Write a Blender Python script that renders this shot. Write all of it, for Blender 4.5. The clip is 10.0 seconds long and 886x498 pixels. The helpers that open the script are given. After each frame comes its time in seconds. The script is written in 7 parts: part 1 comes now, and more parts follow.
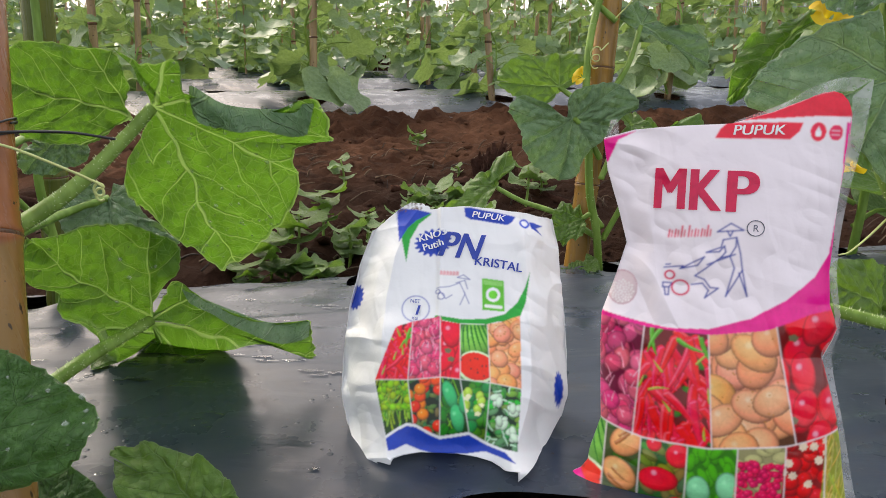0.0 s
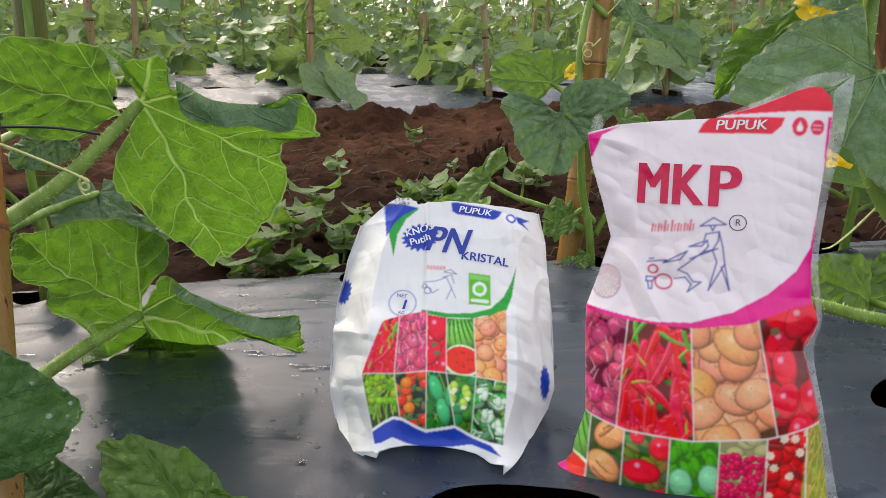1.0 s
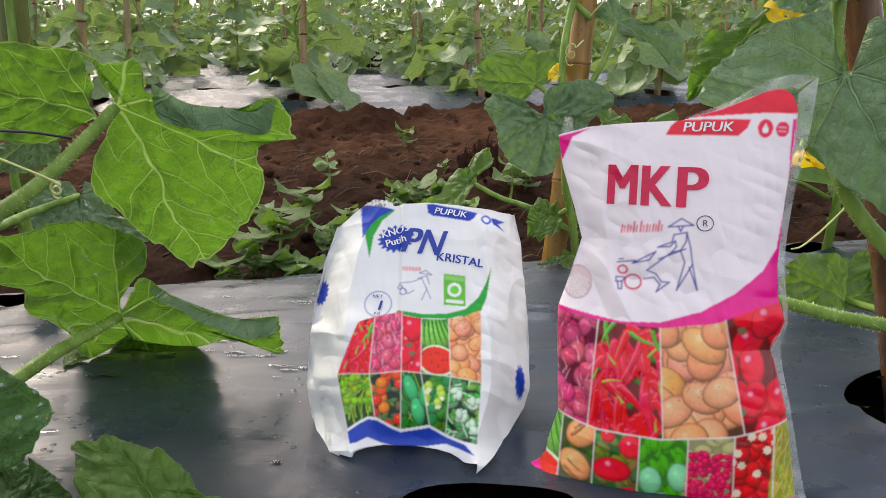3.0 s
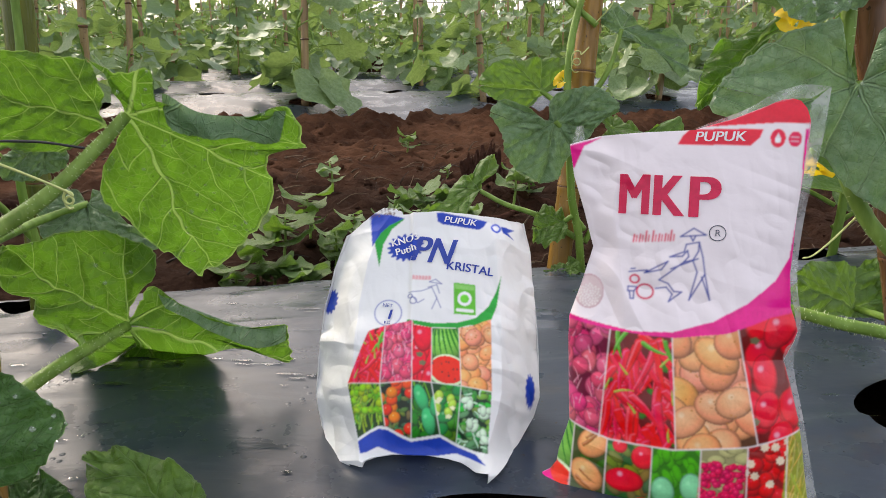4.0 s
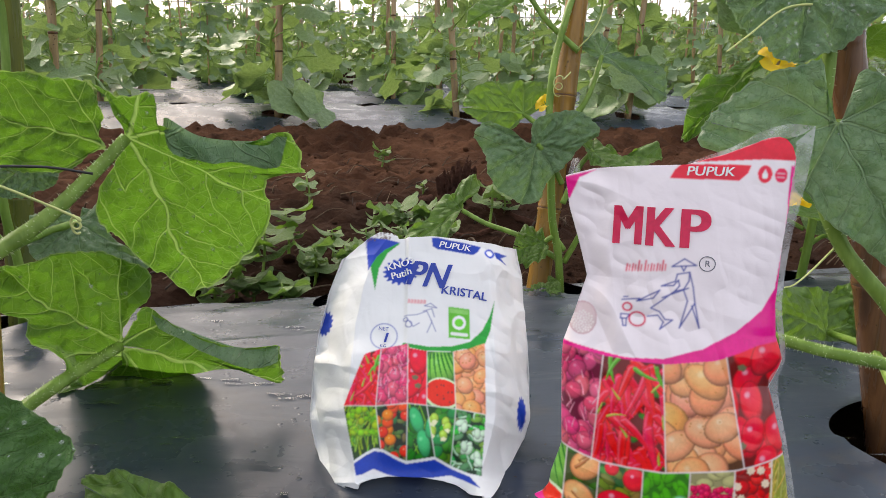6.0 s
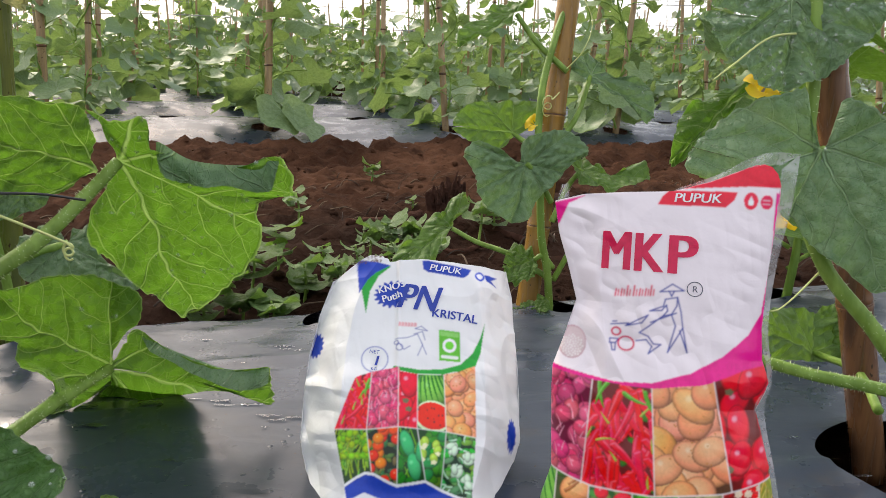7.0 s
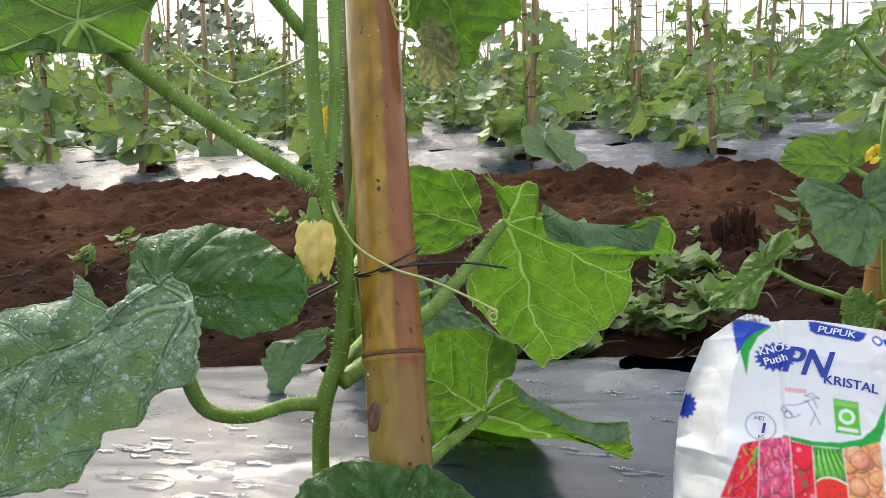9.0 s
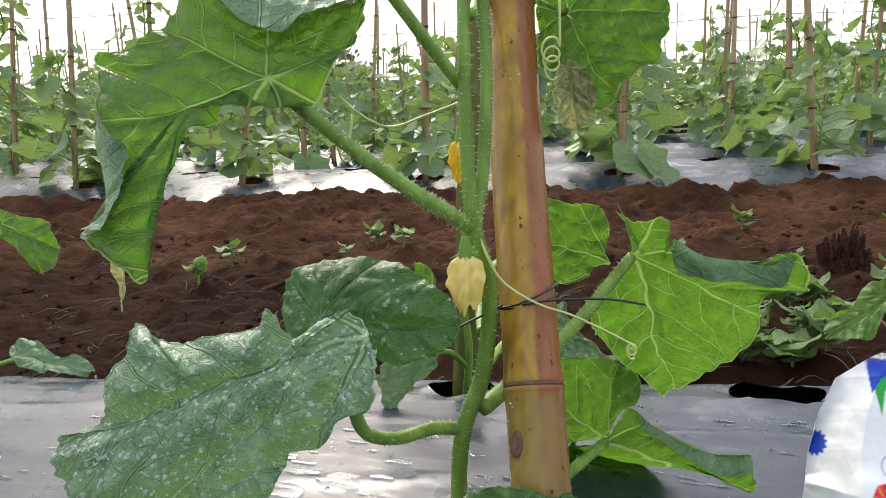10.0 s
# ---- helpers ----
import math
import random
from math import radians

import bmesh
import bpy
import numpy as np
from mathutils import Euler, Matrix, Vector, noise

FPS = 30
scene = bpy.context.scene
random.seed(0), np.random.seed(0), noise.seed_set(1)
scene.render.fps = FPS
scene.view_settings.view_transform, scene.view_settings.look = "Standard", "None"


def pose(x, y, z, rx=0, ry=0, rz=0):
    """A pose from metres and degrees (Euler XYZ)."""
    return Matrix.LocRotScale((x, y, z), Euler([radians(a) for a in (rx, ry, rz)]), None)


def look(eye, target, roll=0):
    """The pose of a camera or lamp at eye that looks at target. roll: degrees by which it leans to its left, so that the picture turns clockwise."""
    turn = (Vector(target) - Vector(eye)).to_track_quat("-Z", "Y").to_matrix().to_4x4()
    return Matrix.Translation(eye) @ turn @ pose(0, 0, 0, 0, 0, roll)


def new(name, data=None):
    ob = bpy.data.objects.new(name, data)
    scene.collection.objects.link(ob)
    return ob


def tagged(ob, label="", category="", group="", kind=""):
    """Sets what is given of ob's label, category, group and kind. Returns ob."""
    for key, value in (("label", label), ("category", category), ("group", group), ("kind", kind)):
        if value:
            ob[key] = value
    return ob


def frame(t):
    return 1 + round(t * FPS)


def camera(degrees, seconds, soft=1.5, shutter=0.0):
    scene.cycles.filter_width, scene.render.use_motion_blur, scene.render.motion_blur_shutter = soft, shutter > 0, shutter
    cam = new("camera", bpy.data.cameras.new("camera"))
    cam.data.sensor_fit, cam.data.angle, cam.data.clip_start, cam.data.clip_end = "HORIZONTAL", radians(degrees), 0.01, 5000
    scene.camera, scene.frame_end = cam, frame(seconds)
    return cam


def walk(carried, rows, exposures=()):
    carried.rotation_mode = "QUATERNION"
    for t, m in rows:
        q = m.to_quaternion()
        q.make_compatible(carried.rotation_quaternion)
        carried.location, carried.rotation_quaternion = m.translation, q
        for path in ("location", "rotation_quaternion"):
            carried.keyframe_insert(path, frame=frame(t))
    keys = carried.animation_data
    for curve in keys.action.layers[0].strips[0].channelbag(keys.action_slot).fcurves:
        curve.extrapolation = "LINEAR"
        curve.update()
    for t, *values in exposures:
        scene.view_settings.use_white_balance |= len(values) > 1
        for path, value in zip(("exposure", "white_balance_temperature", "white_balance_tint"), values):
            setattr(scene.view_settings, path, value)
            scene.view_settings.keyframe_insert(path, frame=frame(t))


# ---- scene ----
cam = camera(61.4, 10.0, soft=0.6)
METRES, EYE, TILT, LEAN, TURN = 0.26, 0.283, -14.0, 0.0, 0.0
ROWS = [
    (0.0, 0.0, 0.0, 0.0, 0.0, 0.0, -0.0),
    (0.5, 0.0223, -0.0049, -0.0036, 0.03, -0.15, 0.04),
    (1.0, 0.0386, -0.0123, -0.005, -0.03, -0.28, 0.04),
    (1.5, 0.047, -0.0132, -0.0051, 0.04, -0.33, 0.07),
    (2.0, 0.0766, -0.0215, -0.0048, -0.06, -0.38, 0.16),
    (2.5, 0.1093, -0.0348, -0.0039, -0.25, -0.33, 0.25),
    (4.0, 0.073, -0.0295, 0.0127, -0.29, 0.04, 0.23),
    (4.5, 0.0521, -0.0496, 0.0377, -0.52, 0.44, 0.01),
    (5.0, 0.0264, -0.0611, 0.0439, -1.32, 0.75, -0.18),
    (6.5, -0.0235, -0.0807, 0.0663, -3.41, 1.15, -0.54),
    (7.0, -0.0236, -0.0924, 0.0891, -3.72, 1.83, -0.54),
    (7.5, -0.0449, -0.1189, 0.1168, -2.35, 2.26, -0.39),
    (8.0, -0.1099, -0.1225, 0.1102, 0.45, 2.11, -0.31),
    (8.5, -0.2619, -0.0833, 0.1549, 6.72, 2.53, -0.35),
    (9.0, -0.4422, -0.1427, 0.1928, 14.3, 3.13, -1.55),
    (9.5, -0.5245, -0.215, 0.2163, 18.14, 3.36, -2.52),
    (10.0, -0.5726, -0.2902, 0.2453, 20.25, 3.67, -2.93),
]
walk(cam, [(t, pose(0, 0, EYE, TILT, LEAN, TURN) @ pose(METRES * x, METRES * y, METRES * z, 90 + pitch, roll, yaw)) for t, x, y, z, yaw, pitch, roll in ROWS], exposures=[(0.0, 0.26, 6900, 13), (7.8, 0.26, 6900, 13), (9.0, 0.31, 6600, 10), (10.0, 0.38, 6550, 10)])


# ---- world and sun ----
world = bpy.data.worlds.new("overcast_sky")
scene.world = world
world.use_nodes = True
wn, wl = world.node_tree.nodes, world.node_tree.links
sky = wn.new("ShaderNodeTexSky")
sky.sky_type, sky.sun_disc = "NISHITA", False
sky.sun_elevation, sky.sun_rotation = radians(42), radians(-34)
sky.air_density, sky.dust_density, sky.ozone_density = 1.2, 6.0, 1.0
wash = wn.new("ShaderNodeMix")
wash.data_type = "RGBA"
wash.inputs[0].default_value = 0.42
wl.new(sky.outputs[0], wash.inputs[6])
wash.inputs[7].default_value = (9.2, 9.7, 10.6, 1)
wl.new(wash.outputs[2], wn["Background"].inputs[0])
wn["Background"].inputs[1].default_value = 0.19

sun = new("sun", bpy.data.lights.new("sun", "SUN"))
sun.data.energy, sun.data.angle, sun.data.color = 1.8, radians(15), (1.0, 0.95, 0.86)
sun.matrix_world = look((-1.7, 2.5, 2.72), (0, 0, 0))


# ---- small tools ----
def lerp(a, b, t):
    return a + (b - a) * t


def smooth(a, b, x):
    t = np.clip((x - a) / (b - a), 0, 1)
    return t * t * (3 - 2 * t)


def hash2(ix, iy, seed):
    n = np.sin(ix * 127.1 + iy * 311.7 + seed * 74.7) * 43758.5453
    return n - np.floor(n)


def vnoise(x, y, seed=0):
    """Smooth value noise in -1..1 for arrays."""
    x, y = np.asarray(x, float), np.asarray(y, float)
    ix, iy = np.floor(x), np.floor(y)
    fx, fy = x - ix, y - iy
    fx, fy = fx * fx * (3 - 2 * fx), fy * fy * (3 - 2 * fy)
    a, b = hash2(ix, iy, seed), hash2(ix + 1, iy, seed)
    c, d = hash2(ix, iy + 1, seed), hash2(ix + 1, iy + 1, seed)
    return 2 * lerp(lerp(a, b, fx), lerp(c, d, fx), fy) - 1


def fnoise(x, y, seed=0, octaves=4):
    total, amp = 0.0, 1.0
    for n in range(octaves):
        total = total + amp * vnoise(x * 2**n, y * 2**n, seed + n)
        amp *= 0.5
    return total / 1.9


def mesh_of(name, verts, faces, material, uv=None, colour=None, soft=True):
    me = bpy.data.meshes.new(name)
    me.from_pydata([tuple(v) for v in verts], [], [tuple(f) for f in faces])
    if uv is not None:
        layer = me.uv_layers.new(name="UVMap")
        idx = np.empty(len(me.loops), int)
        me.loops.foreach_get("vertex_index", idx)
        layer.data.foreach_set("uv", np.asarray(uv, np.float32)[idx].ravel())
    if colour is not None:
        layer = me.color_attributes.new("print", "FLOAT_COLOR", "POINT")
        layer.data.foreach_set("color", np.c_[colour, np.ones(len(colour))].astype(np.float32).ravel())
    if soft:
        me.polygons.foreach_set("use_smooth", np.ones(len(me.polygons), bool))
    for m in material if isinstance(material, (list, tuple)) else [material]:
        me.materials.append(m)
    return me


def thing(name, me, label, category, group="", kind="", m=None):
    ob = new(name, me)
    if m is not None:
        ob.matrix_world = m
    return tagged(ob, label, category, group, kind)


def piece(name, me, parent, label="", kind=""):
    ob = new(name, me)
    ob.parent = parent
    if parent.matrix_basis != Matrix.Identity(4):
        ob.matrix_parent_inverse = parent.matrix_basis.inverted()
    return tagged(ob, label, kind=kind)


def grid_faces(nu, nv, start=0):
    i, j = np.meshgrid(np.arange(nu - 1), np.arange(nv - 1))
    a = (start + j * nu + i).ravel()
    return np.stack([a, a + 1, a + nu + 1, a + nu], 1)


def joined(chunks):
    """Several (verts, faces) as one."""
    vs, fs, n = [], [], 0
    for v, f in chunks:
        vs.append(np.asarray(v, float))
        fs += [tuple(int(k) + n for k in q) for q in f]
        n += len(v)
    return np.concatenate(vs), fs


def spline(points, n):
    """A Catmull-Rom line through points, as n places."""
    p = np.asarray(points, float)
    p = np.vstack([2 * p[0] - p[1], p, 2 * p[-1] - p[-2]])
    out = []
    for t in np.linspace(0, len(p) - 3 - 1e-6, n):
        k = int(t)
        f = t - k
        a, b, c, d = p[k : k + 4]
        out.append(0.5 * (2 * b + (c - a) * f + (2 * a - 5 * b + 4 * c - d) * f * f + (3 * b - a - 3 * c + d) * f**3))
    return np.array(out)


def tube(points, radius, sides=8, n=None, ridge=0.0, straight=False):
    """Verts and faces of a round bar along a smooth line; radius: one or one for each place."""
    n = n or 6 * len(points)
    line = np.asarray(points, float) if straight else spline(points, n)
    n = len(line)
    r = np.interp(np.linspace(0, 1, n), np.linspace(0, 1, np.size(radius)), np.atleast_1d(radius))
    way = np.gradient(line, axis=0)
    way /= np.linalg.norm(way, axis=1)[:, None] + 1e-12
    ref = np.array([0.3, 0.9, 0.2]) if abs(way[0] @ (0.3, 0.9, 0.2)) < 0.85 else np.array([1.0, 0, 0])
    side = np.cross(way, ref)
    side /= np.linalg.norm(side, axis=1)[:, None]
    other = np.cross(way, side)
    ang = np.linspace(0, 2 * np.pi, sides, endpoint=False)
    rr = 1 + ridge * np.cos(5 * ang)
    v = line[:, None] + r[:, None, None] * rr[None, :, None] * (np.cos(ang)[None, :, None] * side[:, None] + np.sin(ang)[None, :, None] * other[:, None])
    faces = []
    for j in range(n - 1):
        for i in range(sides):
            k = (i + 1) % sides
            faces.append((j * sides + i, j * sides + k, (j + 1) * sides + k, (j + 1) * sides + i))
    faces.append(tuple(range(sides))[::-1])
    faces.append(tuple((n - 1) * sides + i for i in range(sides)))
    return v.reshape(-1, 3), faces


TURN_BEDS = radians(13)  # the beds run a little across the first view


def field(x, y, z=0.0):
    """From the field's own axes (x along the beds) to the world."""
    c, s = math.cos(TURN_BEDS), math.sin(TURN_BEDS)
    return (c * x - s * y, s * x + c * y, z)


def field_rows(v):
    c, s = math.cos(TURN_BEDS), math.sin(TURN_BEDS)
    return np.c_[c * v[:, 0] - s * v[:, 1], s * v[:, 0] + c * v[:, 1], v[:, 2]]


# ---- materials ----
class Nodes:
    """Short hands for a node material."""

    def __init__(self, name):
        self.mat = bpy.data.materials.new(name)
        self.mat.use_nodes = True
        self.n, self.l = self.mat.node_tree.nodes, self.mat.node_tree.links
        self.bsdf = self.n["Principled BSDF"]
        self.out = self.n["Material Output"]

    def put(self, socket, value):
        if isinstance(value, bpy.types.NodeSocket):
            self.l.new(value, socket)
        else:
            socket.default_value = value

    def math(self, op, a, b=0.0, c=0.0):
        node = self.n.new("ShaderNodeMath")
        node.operation = op
        for k, v in enumerate((a, b, c)):
            self.put(node.inputs[k], v)
        return node.outputs[0]

    def ramp(self, value, lo, hi, a=0.0, b=1.0):
        node = self.n.new("ShaderNodeMapRange")
        node.interpolation_type = "SMOOTHSTEP"
        for k, v in enumerate((value, lo, hi, a, b)):
            self.put(node.inputs[k], v)
        return node.outputs[0]

    def mix(self, f, a, b):
        node = self.n.new("ShaderNodeMix")
        node.data_type = "RGBA"
        for k, v in ((0, f), (6, a), (7, b)):
            self.put(node.inputs[k], (*v, 1) if isinstance(v, tuple) and len(v) == 3 else v)
        return node.outputs[2]

    def coords(self, which="Object", scale=(1, 1, 1)):
        node = self.n.new("ShaderNodeMapping")
        node.inputs["Scale"].default_value = scale
        self.l.new(self.n.new("ShaderNodeTexCoord").outputs[which], node.inputs[0])
        return node.outputs[0]

    def noise(self, scale, detail=4.0, rough=0.55, at=None, warp=0.0):
        node = self.n.new("ShaderNodeTexNoise")
        node.inputs["Scale"].default_value, node.inputs["Detail"].default_value = scale, detail
        node.inputs["Roughness"].default_value, node.inputs["Distortion"].default_value = rough, warp
        self.l.new(at or self.coords(), node.inputs["Vector"])
        return node.outputs["Fac"]

    def cells(self, scale, at=None, feature="F1", rand=1.0):
        node = self.n.new("ShaderNodeTexVoronoi")
        node.feature = feature
        node.inputs["Scale"].default_value, node.inputs["Randomness"].default_value = scale, rand
        self.l.new(at or self.coords(), node.inputs["Vector"])
        return node.outputs["Distance"]

    def random(self):
        return self.n.new("ShaderNodeObjectInfo").outputs["Random"]

    def island(self):
        return self.n.new("ShaderNodeNewGeometry").outputs["Random Per Island"]

    def bump(self, height, strength=0.5, distance=0.001):
        node = self.n.new("ShaderNodeBump")
        node.inputs["Strength"].default_value, node.inputs["Distance"].default_value = strength, distance
        self.l.new(height, node.inputs["Height"])
        self.l.new(node.outputs[0], self.bsdf.inputs["Normal"])
        return node.outputs[0]

    def set(self, **kw):
        for k, v in kw.items():
            socket = self.bsdf.inputs[{"colour": "Base Color", "rough": "Roughness", "metal": "Metallic", "spec": "Specular IOR Level", "glow": "Emission Strength", "coat": "Coat Weight", "coat_rough": "Coat Roughness", "clear": "Transmission Weight", "ior": "IOR"}[k]]
            self.put(socket, (*v, 1) if isinstance(v, tuple) and len(v) == 3 else v)
        return self


def leaf_material(name, low, high, vein, through_colour, share, rough=0.45, relief=1.0, detail=True, dew=0.0):
    """A melon leaf: palmate veins with branches and a fine net, puckered, and light through the blade."""
    k = Nodes(name)
    uv = k.coords("UV")
    sep = k.n.new("ShaderNodeSeparateXYZ")
    k.l.new(uv, sep.inputs[0])
    wob = k.noise(2.6, 2, at=uv)
    x, y = sep.outputs[0], k.math("ADD", sep.outputs[1], k.math("MULTIPLY", k.math("SUBTRACT", wob, 0.5), 0.16))
    r = k.math("SQRT", k.math("ADD", k.math("MULTIPLY", x, x), k.math("MULTIPLY", y, y)))
    ang = k.math("DIVIDE", k.math("ARCTAN2", y, x), 0.82)
    off = k.math("MULTIPLY", k.math("ABSOLUTE", k.math("SUBTRACT", ang, k.math("ROUND", ang))), 0.82)
    d = k.math("MULTIPLY", r, k.math("SINE", off))
    along = k.math("MULTIPLY", r, k.math("COSINE", off))
    width = k.math("MULTIPLY_ADD", r, -0.0062, 0.0098)
    main = k.ramp(k.math("DIVIDE", d, width), 0.35, 1.15, 1.0, 0.0)
    q = k.math("DIVIDE", k.math("SUBTRACT", along, k.math("MULTIPLY", d, k.math("MULTIPLY_ADD", d, 1.4, 0.65))), 0.185)
    side = k.math("MULTIPLY", k.math("ABSOLUTE", k.math("SUBTRACT", q, k.math("ROUND", q))), 0.12)
    branch = k.math("MULTIPLY", k.ramp(side, 0.0012, 0.0046, 1.0, 0.0), k.ramp(r, 0.12, 0.25))
    base = k.mix(k.ramp(k.noise(7.0, 4, 0.65, at=uv), 0.3, 0.7), low, high)
    if detail:
        base = k.mix(k.math("MULTIPLY", k.random(), 0.3), base, tuple(0.55 * c for c in low))
    else:
        # old row leaves are dark, some yellowing; bluish ones have sky reflection painted in
        tone = k.island()
        base = k.mix(k.ramp(tone, 0.55, 0.9, 0.0, 0.75), base, tuple(0.45 * c for c in low))
        base = k.mix(k.ramp(tone, 0.12, 0.38, 0.7, 0.0), base, (0.13, 0.22, 0.135))
        base = k.mix(k.ramp(tone, 0.02, 0.06, 0.8, 0.0), base, (0.38, 0.40, 0.10))
    lines = k.math("MAXIMUM", main, k.math("MULTIPLY", branch, 0.8))
    if detail:
        net = k.ramp(k.cells(15, at=uv, feature="DISTANCE_TO_EDGE"), 0.0, 0.045, 1.0, 0.0)
        fine = k.ramp(k.cells(40, at=uv, feature="DISTANCE_TO_EDGE"), 0.0, 0.08, 1.0, 0.0)
        lines = k.math("MAXIMUM", lines, k.math("MULTIPLY", k.math("MULTIPLY_ADD", fine, 0.35, net), 0.24 if relief > 0 else 0.15))
        spots = k.ramp(k.noise(40, 3, at=uv), 0.66, 0.76)
        base = k.mix(k.math("MULTIPLY", spots, 0.25), base, tuple(min(1, 1.6 * c) for c in high))
    if detail:
        # the blade's thin pale margin
        rim = k.n.new("ShaderNodeVertexColor")
        rim.layer_name = "print"
        lines = k.math("MAXIMUM", lines, k.ramp(rim.outputs[0], 0.972, 0.995, 0.0, 0.8))
    colour = k.mix(k.math("MULTIPLY", lines, 0.7), base, vein)
    k.set(colour=colour, rough=rough, spec=0.4)
    height = k.math("MULTIPLY", lines, relief)
    if detail:
        height = k.math("ADD", height, k.math("MULTIPLY", k.cells(13, at=uv), -1.25 * abs(relief)))
        height = k.math("ADD", height, k.math("MULTIPLY", k.noise(90, 3, at=uv), 0.25))
    if dew:
        wet = k.ramp(k.noise(3.5, 3, at=uv), 0.32, 0.54)
        beads = k.math("MAXIMUM", k.ramp(k.cells(46, at=uv), 0.10, 0.34, 1.0, 0.0), k.math("MULTIPLY", k.ramp(k.cells(105, at=uv), 0.12, 0.36, 1.0, 0.0), 0.5))
        beads = k.math("MULTIPLY", beads, wet)
        height = k.math("ADD", height, k.math("MULTIPLY", beads, dew))
        k.set(rough=k.ramp(beads, 0.1, 0.5, rough, 0.12))
    normal = k.bump(height, 0.9, 0.0022)
    if detail:
        blister = k.ramp(k.math("ADD", k.cells(10, at=uv), k.math("MULTIPLY", k.noise(6, 3, at=uv), 0.5)), 0.25, 0.85)
        through_colour = k.mix(blister, tuple(1.12 * c for c in through_colour), tuple(0.85 * c for c in through_colour))
    lit = k.n.new("ShaderNodeBsdfTranslucent")
    k.put(lit.inputs["Color"], k.mix(k.math("MULTIPLY", lines, 0.75), through_colour, tuple(1.25 * c for c in vein)))
    k.l.new(normal, lit.inputs["Normal"])
    both = k.n.new("ShaderNodeMixShader")
    both.inputs[0].default_value = share
    k.l.new(k.bsdf.outputs[0], both.inputs[1])
    k.l.new(lit.outputs[0], both.inputs[2])
    k.l.new(both.outputs[0], k.out.inputs[0])
    return k.mat


LEAF_UNDER = leaf_material("leaf_underside", (0.066, 0.160, 0.014), (0.104, 0.212, 0.024), (0.28, 0.41, 0.12), (0.140, 0.325, 0.020), 0.46, 0.30, 1.5)
LEAF_TOP = leaf_material("leaf_upper_side_wet", (0.120, 0.222, 0.105), (0.228, 0.350, 0.182), (0.24, 0.36, 0.19), (0.15, 0.28, 0.06), 0.28, 0.34, -1.7, dew=0.3)
LEAF_DARK = leaf_material("leaf_upper_side_dark", (0.048, 0.125, 0.026), (0.085, 0.19, 0.045), (0.12, 0.23, 0.07), (0.08, 0.22, 0.02), 0.22, 0.34, -1.2, dew=0.3)
LEAF_BRIGHT = leaf_material("leaf_young", (0.07, 0.155, 0.022), (0.145, 0.26, 0.05), (0.22, 0.34, 0.11), (0.20, 0.38, 0.03), 0.34, 0.40, -1.1)
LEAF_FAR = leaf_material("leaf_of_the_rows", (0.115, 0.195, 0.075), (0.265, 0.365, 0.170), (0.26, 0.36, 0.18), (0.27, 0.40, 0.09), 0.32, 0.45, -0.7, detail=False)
LEAF_DRY = leaf_material("leaf_dry", (0.40, 0.42, 0.18), (0.56, 0.55, 0.28), (0.62, 0.60, 0.36), (0.52, 0.53, 0.20), 0.4, 0.7, 1.4)


def stem_material(name, a, b):
    k = Nodes(name)
    at = k.coords("Object", (1, 1, 0.25))
    k.set(colour=k.mix(k.ramp(k.noise(70, 4, at=at), 0.35, 0.7), a, b), rough=0.5, spec=0.35)
    k.bump(k.noise(420, 3, at=at), 0.5, 0.0006)
    k.bsdf.inputs["Subsurface Weight"].default_value = 0.15
    k.bsdf.inputs["Subsurface Radius"].default_value = (0.004, 0.006, 0.002)
    return k.mat


STEM = stem_material("stem_green", (0.12, 0.21, 0.025), (0.22, 0.35, 0.065))
HAIR = Nodes("stem_hair").set(colour=(0.62, 0.70, 0.42), rough=0.5).mat
TENDRIL = Nodes("tendril_pale").set(colour=(0.50, 0.55, 0.20), rough=0.45).mat


def petal_material(name, a, b):
    k = Nodes(name)
    k.set(colour=k.mix(k.ramp(k.noise(160, 3), 0.3, 0.7), a, b), rough=0.55)
    k.bump(k.noise(300, 3), 0.5, 0.0006)
    lit = k.n.new("ShaderNodeBsdfTranslucent")
    lit.inputs[0].default_value = (*b, 1)
    both = k.n.new("ShaderNodeMixShader")
    both.inputs[0].default_value = 0.35
    k.l.new(k.bsdf.outputs[0], both.inputs[1])
    k.l.new(lit.outputs[0], both.inputs[2])
    k.l.new(both.outputs[0], k.out.inputs[0])
    return k.mat


PETAL = petal_material("petal_yellow", (0.80, 0.50, 0.01), (0.90, 0.66, 0.02))
PETAL_OLD = petal_material("petal_wilted", (0.80, 0.62, 0.16), (0.90, 0.78, 0.32))


